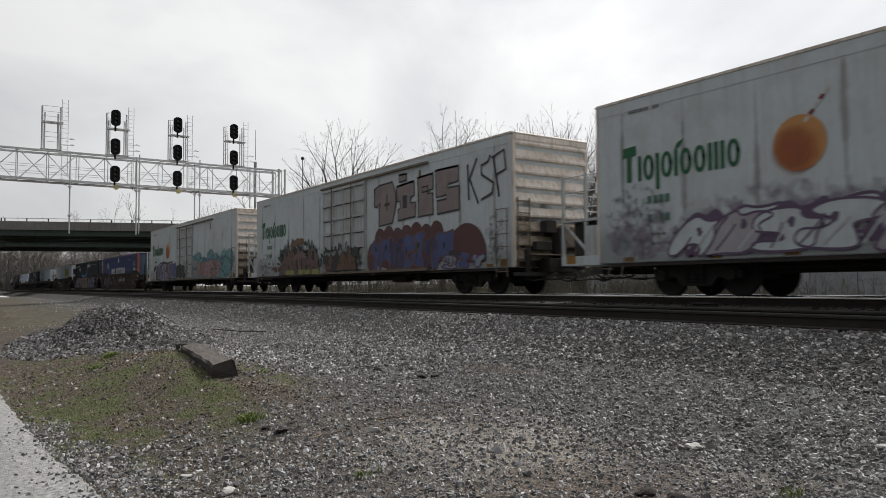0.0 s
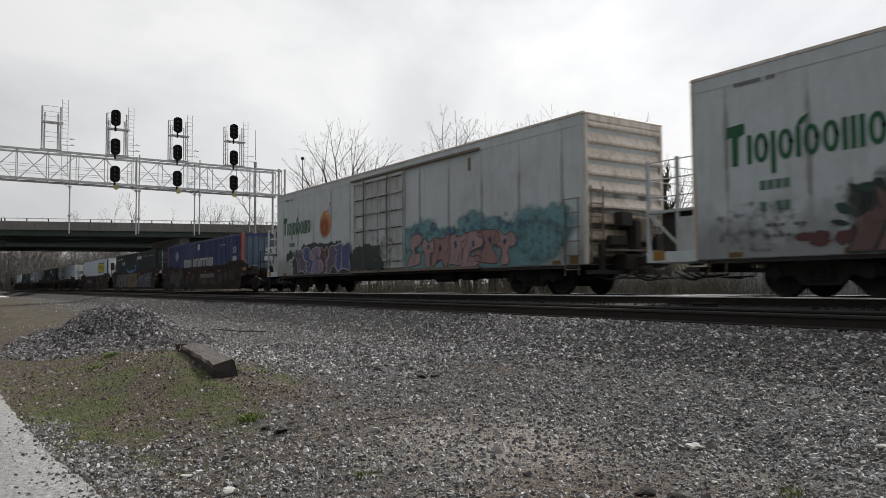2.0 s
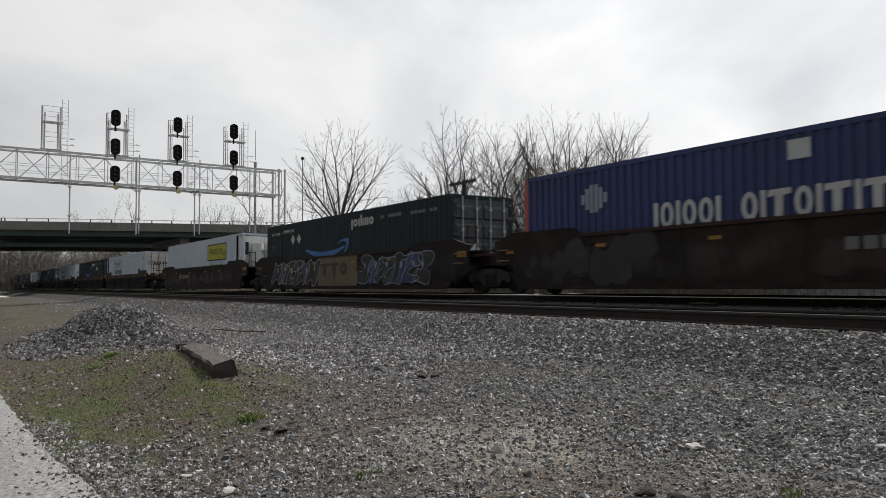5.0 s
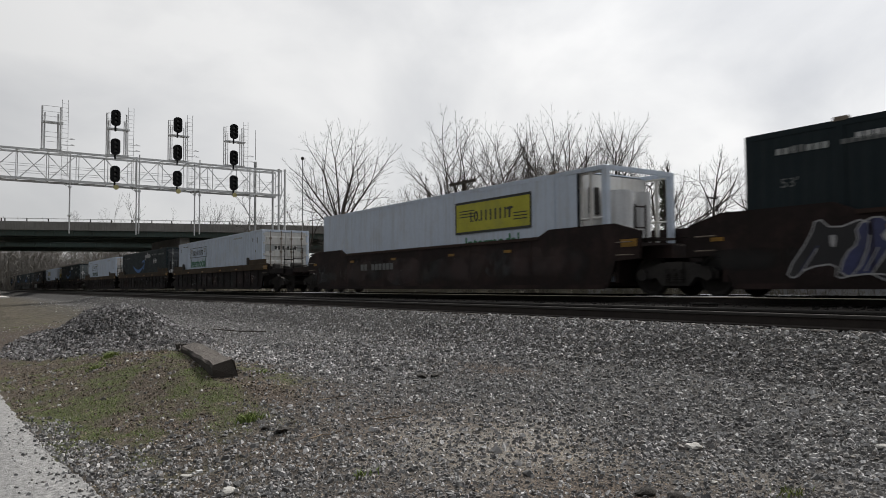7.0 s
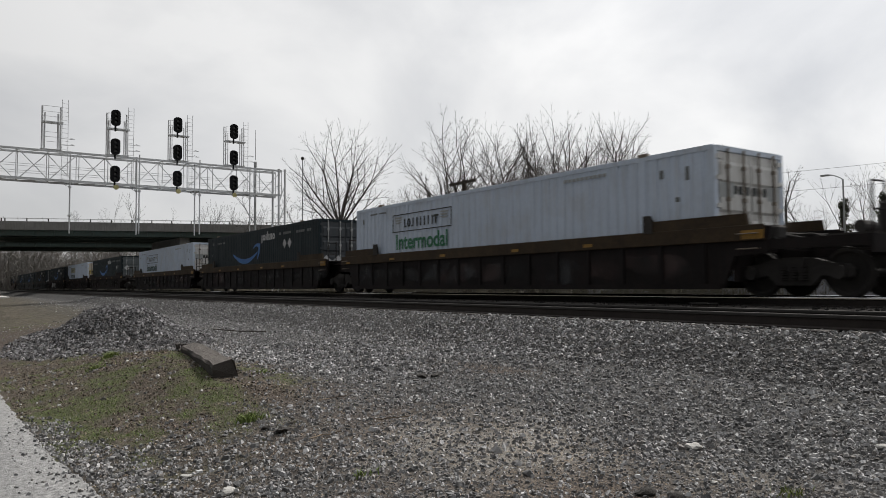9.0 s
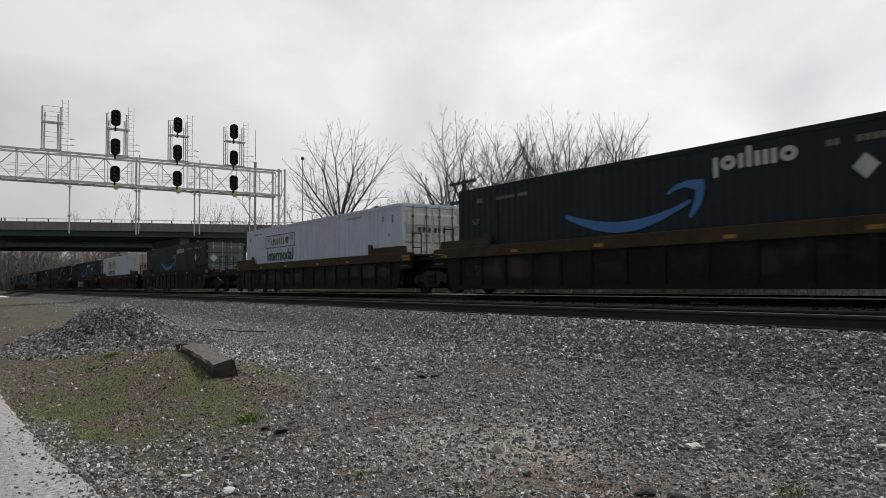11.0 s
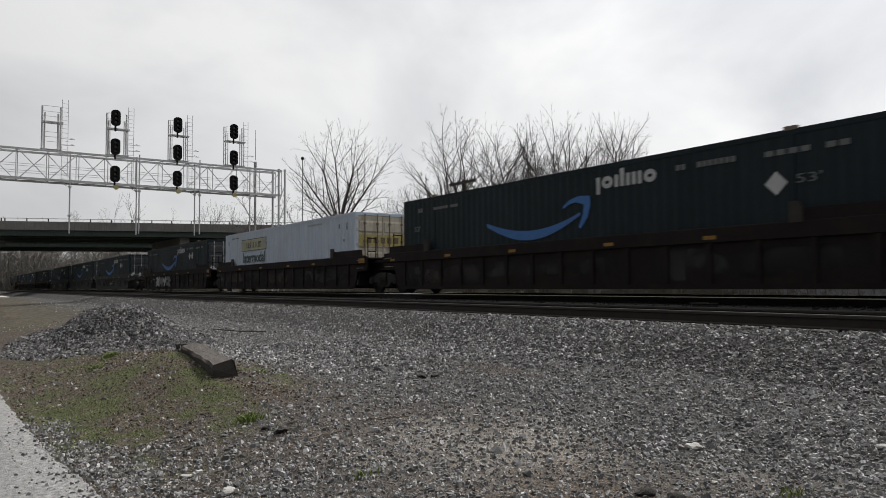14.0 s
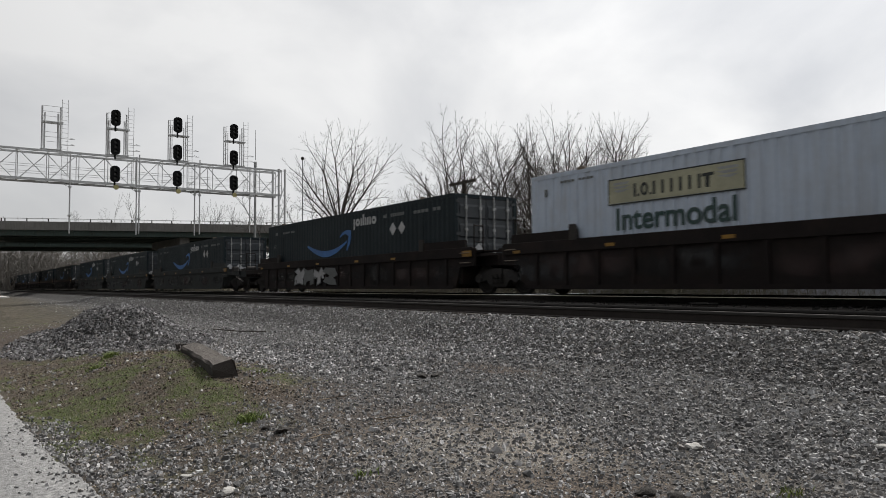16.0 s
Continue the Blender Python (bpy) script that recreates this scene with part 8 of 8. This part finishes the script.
def bare_tree(x, y, h, seed, lift=0.25, twiggy=1.0, girth=0.012, tip=0.009, wander=0.05, label="bare grey-brown tree with many fine twigs", lean=None, limbs=(), stems=1):
    """A leafless tree. limbs: (height on the trunk, lean, length) of great limbs that leave a common fork."""
    rnd = random.Random(seed)
    t = empty("tree", Matrix.Translation((x, y, lie(x, y) - 0.15)), label, "tree", "bare trees beyond the tracks")
    wood, fine = Twigs(), Twigs()
    if limbs:
        fork = min(z for z, _, _ in limbs)
        wood.tube(Vector((0, 0, 0)), Vector((0, 0, 1.2)), h * girth * 1.5, h * girth * 1.1, 10)
        wood.tube(Vector((0, 0, 1.2)), Vector((0, 0, fork)), h * girth * 1.1, h * girth * 0.9, 10)
        for z, a, length in limbs:
            wood.tube(Vector((0, 0, fork)), Vector((0, 0, z)), h * girth * 0.9, h * girth * 0.7, 8)
            limb(rnd, wood, fine, Vector((0, 0, z - 0.1)), leaning(a, rnd.uniform(-0.28, 0.28)), length * 0.62, h * girth * rnd.uniform(0.42, 0.58), 1, tip, lift, twiggy, wander)
    else:
        for k in range(stems):
            d = leaning((rnd.gauss(0, 4) if lean is None else lean) + (k - (stems - 1) / 2) * 17, rnd.gauss(0, 0.08))
            limb(rnd, wood, fine, Vector((0.3 * k, 0.15 * k, 0)), d, h * rnd.uniform(0.52, 0.58) * (1 - 0.09 * k), h * girth * (1 - 0.15 * k), 0, tip, lift, twiggy, wander)
    k = h / max(v[2] for v in fine.v)
    raw("trunk", [(a * k, b * k, c * k) for a, b, c in wood.v], wood.f, M_BARK, t)
    raw("crown", [(a * k, b * k, c * k) for a, b, c in fine.v], fine.f, M_TWIG, t, "bare twigs")
    return t


def ivy_on(t, seed, h, r, count, lean=0.0, low=0.3):
    """Ivy round a trunk, thicker in bunches."""
    rnd = random.Random(seed)
    spots = []
    n = int(h / 0.3)
    for j in range(n):
        f = (j + 1) / n
        p = leaning(lean, 0) * (low + (h - low) * f)
        k = r * (0.55 + 0.95 * rnd.random() ** 2) * (1.2 - 0.5 * f)
        spots.append((p.x + rnd.gauss(0, 0.4 * r), p.y + rnd.gauss(0, 0.4 * r), p.z, k, 0.35))
    v, f = leaf_mass("ivy", spots, count, seed, 0.075, M_IVY, "", "")
    raw("ivy", v, f, M_IVY, t, "dark ivy round the trunk")


def ivy_snag(x, y, h, seed, r=0.3, lean=0.0, horns=()):
    """A broken trunk wrapped in ivy; horns: (height, lean, length) of bare stubs that spring from it."""
    rnd = random.Random(seed)
    t = empty("tree", Matrix.Translation((x, y, lie(x, y) - 0.1)), "broken dead tree trunk thickly wrapped in ivy", "tree", "bare trees beyond the tracks")
    wood, fine = Twigs(), Twigs()
    wood.tube(Vector((0, 0, 0)), leaning(lean, 0) * h, 0.24, 0.12, 8)
    for z, a, length in horns:
        limb(rnd, wood, fine, leaning(lean, 0) * z, leaning(a, rnd.uniform(-0.2, 0.2)), length * 0.6, 0.12, 1, 0.009, 0.5, 0.8, 0.07)
    raw("trunk", wood.v, wood.f, M_BARK, t)
    if fine.v:
        raw("crown", fine.v, fine.f, M_TWIG, t, "bare twigs")
    ivy_on(t, seed + 1, h * 1.01, r, int(620 * h), lean)
    return t


def leaf_mass(name, spots, count, seed, size, material, label, category, top=False):
    """Small leaves clustered round a set of spots."""
    rnd = random.Random(seed)
    v, f = [], []
    for _ in range(count):
        cx, cy, cz, r, rz = rnd.choice(spots)
        a, b = rnd.uniform(0, 6.28), rnd.uniform(-1, 1)
        k = rnd.random() ** 0.4
        s = math.sqrt(1 - b * b) * k
        p = Vector((cx + r * s * math.cos(a), cy + r * s * math.sin(a), cz + rz * b * k))
        m = Euler((rnd.uniform(0, 6.3), rnd.uniform(0, 6.3), rnd.uniform(0, 6.3))).to_matrix()
        e = size * rnd.uniform(0.6, 1.3)
        o = len(v)
        v += [tuple(p + m @ Vector(q)) for q in ((-e, 0, 0), (0, -e * 0.6, 0.1 * e), (e, 0, 0), (0, e * 0.6, 0.1 * e))]
        f.append((o, o + 1, o + 2, o + 3))
    return v, f


def thicket(name, count, seed, place, hgt, rad, material, label, category="brush"):
    """Uncountable upright stems with side twigs."""
    rnd = random.Random(seed)
    tw = Twigs()
    for _ in range(count):
        x, y = place(rnd)
        h = hgt * rnd.uniform(0.45, 1.15)
        p = Vector((x, y, lie(x, y) - 0.05))
        d = Vector((rnd.gauss(0, 0.2), rnd.gauss(0, 0.2), 1)).normalized()
        for k in range(3):
            q = p + d * h / 3
            tw.tube(p, q, rad * (1 - 0.25 * k), rad * (0.75 - 0.25 * k), 3)
            for _ in range(3):
                e = (d + Vector((rnd.gauss(0, 0.7), rnd.gauss(0, 0.7), rnd.gauss(0.1, 0.3)))).normalized()
                tw.tube(q, q + e * h * rnd.uniform(0.12, 0.32), rad * 0.5, rad * 0.25, 3)
            d = (d + Vector((rnd.gauss(0, 0.18), rnd.gauss(0, 0.18), 0))).normalized()
            p = q
    ob = raw(name, tw.v, tw.f, material)
    return tagged(ob, label, category, kind="stuff")


def build_trees():
    bare_tree(-71.0, 34.9, 20.0, 101, 0.2, 1.05, 0.0115, 0.012, 0.022, "tall bare tree with steeply rising straight limbs",
              limbs=((7.6, -2, 10.6), (7.4, -17, 7.6), (7.3, -24, 10.0), (7.2, -32, 8.6), (7.0, -43, 7.2), (6.8, -56, 5.6), (7.6, 8, 8.6), (7.3, 19, 9.4), (7.2, 27, 7.8), (7.1, 37, 9.2), (6.8, 50, 5.8)))
    # smaller trees on either side of it
    bare_tree(-70.0, 29.5, 12.2, 202, 0.1, 0.95, 0.012, 0.011, 0.07, stems=2)
    bare_tree(-66.5, 36.3, 11.8, 203, 0.3, 1.1, 0.010, 0.011, 0.05, stems=2)
    bare_tree(-62.5, 37.0, 10.6, 204, 0.3, 1.1, 0.010, 0.011, 0.05)
    bare_tree(-58.0, 36.0, 10.6, 205, 0.2, 1.0, 0.010, 0.010, 0.06)
    # the stand behind the train: upright, forked and arching trees close together
    bare_tree(-47.0, 31.9, 11.4, 206, 0.12, 0.85, 0.015, 0.009, 0.06, "bare tree with long arching limbs", limbs=((5.0, -56, 5.0), (5.2, -34, 4.2), (5.4, -20, 5.4), (5.6, -4, 6.2), (5.4, 16, 4.8)))
    for k, (x, y, h, lean, twiggy, wander, stems) in enumerate((
        (-46.2, 34.1, 15.1, 2, 0.95, 0.045, 2), (-45.2, 33.9, 14.0, -4, 0.9, 0.06, 1), (-45.3, 35.6, 13.6, -6, 1.15, 0.07, 2), (-44.3, 36.9, 14.2, -10, 1.15, 0.06, 2),
        (-44.6, 38.4, 15.6, 3, 1.0, 0.045, 2), (-45.1, 39.1, 16.1, -3, 0.95, 0.045, 1), (-43.0, 38.7, 15.8, 6, 0.9, 0.05, 2), (-42.6, 40.2, 14.0, -12, 0.9, 0.06, 1),
        (-41.5, 41.0, 14.9, 9, 0.85, 0.05, 2), (-43.9, 44.4, 16.5, -5, 0.85, 0.045, 2), (-43.1, 45.6, 16.3, 3, 0.85, 0.045, 1), (-42.8, 47.2, 15.3, 7, 0.8, 0.05, 2),
        (-40.0, 46.9, 13.6, 5, 0.7, 0.075, 2), (-47.9, 43.0, 13.6, -2, 0.9, 0.05, 1), (-42.0, 43.0, 14.8, 2, 0.9, 0.05, 2), (-41.6, 45.2, 15.0, -6, 0.9, 0.05, 1), (-40.9, 43.4, 13.8, 6, 0.9, 0.06, 2))):
        t = bare_tree(x, y, h * 0.95, 220 + k, 0.35, twiggy, 0.0125, 0.009, wander * 1.5, lean=lean, stems=stems)
        if k in (3, 8, 9, 11):
            ivy_on(t, 260 + k, h * 0.5, 0.28, 2200, lean - (stems - 1) * 8.5)
    ivy_snag(-40.6, 38.0, 8.0, 280, 0.42, -6, ((7.6, -52, 2.6), (7.4, -20, 4.5)))
    ivy_snag(-38.4, 42.3, 9.2, 282, 0.46, 3)
    ivy_snag(-39.2, 43.4, 8.0, 284, 0.6, -4)
    ivy_snag(-36.2, 45.7, 9.4, 286, 0.46, -2, ((6.5, 30, 2.2), (8.4, 24, 2.4)))
    # farther along: a lone slender tree, a horned stump and the thin stand by the wall
    bare_tree(-33.1, 46.9, 11.4, 300, 0.2, 0.85, 0.011, 0.008, 0.06, "slender bare tree with a rounded crown", limbs=((6.9, -22, 4.0), (7.1, -8, 4.4), (7.1, 8, 4.2), (6.8, 26, 3.6), (6.2, 52, 2.2)))
    ivy_snag(-29.6, 47.8, 5.8, 302, 0.5, -4, ((5.3, -38, 2.6), (5.5, -12, 2.4)))
    ivy_snag(-29.0, 48.8, 5.3, 304, 1.0, 2)
    bare_tree(-30.0, 51.2, 9.9, 306, 0.2, 0.75, 0.011, 0.008, 0.06, "slender bare tree by the wall", limbs=((6.6, -30, 2.6), (6.9, -6, 3.0), (6.8, 22, 3.1)))
    for k, (x, y, h, lean, stems) in enumerate(((-28.9, 56.4, 9.4, -8, 2), (-29.3, 60.5, 10.4, 2, 2), (-28.0, 59.6, 10.0, 8, 1), (-28.8, 63.5, 11.0, -2, 2), (-26.0, 62.0, 11.2, 4, 2), (-22.0, 60.0, 11.0, 0, 2))):
        bare_tree(x, y, h, 330 + k, 0.3, 0.7, 0.010, 0.008, 0.055, lean=lean, stems=stems)
    ivy_snag(-28.4, 57.5, 7.2, 340, 0.35, -6)
    ivy_snag(-26.4, 57.4, 7.4, 342, 0.5, 3)
    # beyond the road bridge
    for k, (x, y, h) in enumerate(((-160, 30.2, 20.5), (-147.7, 30.4, 19.5), (-155.5, 37, 18), (-152.3, 41.8, 18), (-149.5, 45.6, 19.5), (-151.0, 48.5, 18.5), (-137.2, 46.2, 17), (-116.0, 42.0, 14), (-158, 26.0, 17), (-150, 43.5, 18.5))):
        bare_tree(x, y, h, 400 + k, 0.3, 0.7, 0.009, 0.016, 0.045, "distant bare tree behind the road bridge")
    bare_tree(-63.5, 1.5, 8.4, 450, 0.1, 1.1, 0.013, 0.008, 0.08, "bare tree reaching in beside the tracks", lean=6)
    spots = [(-26.8 + 0.5 * j + 0.3 * math.sin(j * 2.1), 38.6 + 0.6 * math.sin(j * 1.3), 1.6 + 0.5 * math.sin(j * 3.7) ** 2, 0.75, 0.75) for j in range(18)]
    for j in range(6):
        v, f = leaf_mass("shrub", spots[3 * j:3 * j + 3], 1500, 460 + j, 0.09, M_IVY, "", "")
        ob = raw("leaves", v, f, M_IVY)
        bm = bmesh.new()
        x, y = spots[3 * j + 1][:2]
        for a in range(5):
            rod(bm, (x, y, lie(x, y)), (x + 0.5 * math.cos(a * 1.3), y + 0.4 * math.sin(a * 1.3), 2.0), 0.03, 0.012, 5)
        s = part("stems", bm, M_BARK)
        e = empty("shrub", Matrix.Identity(4), "dark green leafy shrub below the bare trees", "shrub", "shrubs beyond the tracks")
        ob.parent = s.parent = e
    thicket("brush", 2000, 501, lambda r: (r.uniform(-95, -24), r.uniform(19.5, 25)), 1.25, 0.012, M_BRUSH, "tangled brown winter brush along the track")
    thicket("brush", 620, 502, lambda r: (r.uniform(-24, 12), r.uniform(20.5, 23.8)), 1.15, 0.010, M_BRUSH, "thin brown stems in front of a concrete wall")
    thicket("brush", 1100, 507, lambda r: (r.gauss(-17.5, 2.6), r.uniform(20.0, 23.8)), 1.5, 0.009, M_BRUSH, "dense brown brush in front of a concrete wall")
    thicket("undergrowth", 1200, 503, lambda r: (r.uniform(-75, -29), r.uniform(27, 42)), 4.6, 0.018, M_TWIG, "dark leafless undergrowth below the trees")
    thicket("undergrowth", 260, 506, lambda r: (lambda f, w: (-44.5 + 10.5 * f - 3.0 * w, 36.5 + 9.5 * f + 2.2 * w))(r.random(), r.random()), 6.0, 0.016, M_TWIG, "dark leafless undergrowth among the ivy trunks")
    thicket("far_woods", 2600, 504, lambda r: (r.uniform(-330, -190), r.uniform(-20, 60)), 12.5, 0.11, M_FARWOODS, "brown leafless woods beyond the bridge, paled for haze", "woods")
    thicket("far_woods", 1300, 505, lambda r: (r.uniform(-330, -200), r.uniform(-20, 50)), 7.0, 0.2, M_FARWOODS, "brown leafless woods beyond the bridge, paled for haze", "woods")


def build_background():
    w = empty("retaining_wall", Matrix.Translation((0, 24.4, 0)), "pale grey stained concrete panel wall", "wall", kind="structure")
    for k in range(14):
        x = -24.0 + 3.02 * k
        part("panel", bx(x, x + 3.0, 0, 0.22, -1.1, 0.74 + 0.02 * (k % 3), bev=0.01), M_CONCRETE_PALE, w)
    # utility pole with a heavy cross-arm
    p = empty("utility_pole", Matrix.Translation((-36.2, 26.3, -0.9)), "dark wooden utility pole with a cross-arm", "utility pole")
    bm = bmesh.new()
    rod(bm, (0, 0, 0), (0, 0, 7.7), 0.19, 0.15, 12)
    part("pole", bm, M_WOODPOLE, p)
    arm = bmesh.new()
    box(arm, -0.95, 0.95, -0.95, -0.83, 7.35, 7.5)
    ob = part("cross_arm", bx(-1.35, 1.35, -0.2, -0.07, 7.42, 7.6, bev=0.01), M_WOODPOLE, p)
    arm.free()
    part("cross_arm", bx(-1.3, 0.95, -0.2, -0.07, 6.22, 6.42, bev=0.01), M_WOODPOLE, p)
    for x in (-1.25, -0.5, 0.5, 1.25):
        bm = bmesh.new()
        rod(bm, (x, -0.13, 7.6), (x, -0.13, 7.74), 0.045, 0.03, 8)
        part("insulator", bm, M_BLACKSTEEL, ob)
    bm = bmesh.new()
    rod(bm, (-0.8, -0.14, 7.42), (0, -0.16, 6.8), 0.025, None, 6)
    rod(bm, (0.8, -0.14, 7.42), (0, -0.16, 6.8), 0.025, None, 6)
    part("arm_brace", bm, M_BLACKSTEEL, p)
    # slim masts and lamps
    for x, y, h, lab in ((-72.2, 25.9, 17.3, "slim grey radio mast with a whip aerial"), (-83.6, 36.0, 17.0, "slim lamp post with a small round head")):
        m = empty("mast", Matrix.Translation((x, y, -0.9)), lab, "mast")
        bm = bmesh.new()
        if x > -80:
            rod(bm, (0, 0, 0), (0, 0, 13.5), 0.13, 0.11, 10)
            rod(bm, (0, 0, 13.5), (0, 0, 14.0), 0.15, 0.15, 10)
            part("pole", bm, M_STEEL, m)
            bm = bmesh.new()
            rod(bm, (0, 0, 14.2), (0, 0, h), 0.04, 0.02, 6)
            part("aerial", bm, M_STEEL, m)
        else:
            rod(bm, (0, 0, 0), (0, 0, h), 0.09, 0.06, 8)
            part("pole", bm, M_STEEL, m)
            bm = bmesh.new()
            bmesh.ops.create_icosphere(bm, subdivisions=2, radius=0.22, matrix=Matrix.Translation((0, 0, h)))
            part("lamp_head", bm, M_BLACKSTEEL, m)
    s = empty("street_lamp", Matrix.Translation((-28.1, 55.8, -0.6)), "street lamp with a long curved arm", "street lamp")
    bm = bmesh.new()
    rod(bm, (0, 0, 0), (0, 0, 8.7), 0.1, 0.06, 8)
    part("pole", bm, M_STEEL, s)
    bm = bmesh.new()
    q = Vector((0, 0, 8.7))
    for k in range(6):
        r = Vector((-0.24 * (k + 1), 0.1 * (k + 1), 8.7 + 0.55 * math.sin(1.5 * (k + 1) / 6)))
        rod(bm, q, r, 0.045, None, 6)
        q = r
    part("arm", bm, M_STEEL, s)
    b = bx(-0.35, 0.35, -0.12, 0.12, -0.06, 0.08, bev=0.03)
    bmesh.ops.translate(b, verts=b.verts[:], vec=q + Vector((-0.25, 0.1, 0)))
    part("lamp_head", b, M_STEEL, s)
    s = empty("steel_post", Matrix.Translation((-22.4, 37.8, -0.9)), "dark steel post with a short bent top", "post")
    bm = bmesh.new()
    rod(bm, (0, 0, 0), (0, 0, 6.4), 0.075, 0.075, 8)
    rod(bm, (0, 0, 6.36), (-0.22, 0.05, 6.42), 0.06, 0.05, 8)
    part("pole", bm, M_BLACKSTEEL, s)
    for k, z in enumerate((6.3, 7.6)):
        bm = bmesh.new()
        p = None
        for j in range(25):
            t = j / 24
            q = Vector((-60 + 110 * t, 44 + 12 * t, z + 1.6 * (2 * t - 1) ** 2))
            if p is not None:
                rod(bm, p, q, 0.012, None, 4)
            p = q
        tagged(part("overhead_wire", bm, M_BLACKSTEEL), "thin overhead wire sagging across the sky", "wire", "overhead wires")


build_trees()
build_background()


build_gravel()
build_plants()


# ---- everything that moves
def motions():
    times = (0, 2, 4, 6, 8, 10, 12, 14, 16)
    for ob, lead in MOVERS:
        z = ob.location.z
        walk(ob, [(t, Matrix.Translation((lead + S(t), TRAIN_Y, z))) for t in times])
    for w, dx in WHEELS:
        rows = []
        for k in range(481):
            t = k / 30
            rows.append((t, pose(dx, 0, 0.455, 0, math.degrees(S(t) / 0.455) % 360, 0)))
        walk(w, rows)
    lane = BRIDGE @ Matrix.Translation((0, 4.0, 7.85))
    for car, at, when, speed in ((CAR_ONE, 17.3, 8.0, 21.5), (CAR_TWO, 8.0, 12.5, 28.3)):
        walk(car, [(t, lane @ Matrix.Translation((at + speed * (t - when), 0, 0))) for t in (0, 4, 8, 12, 16)])


motions()
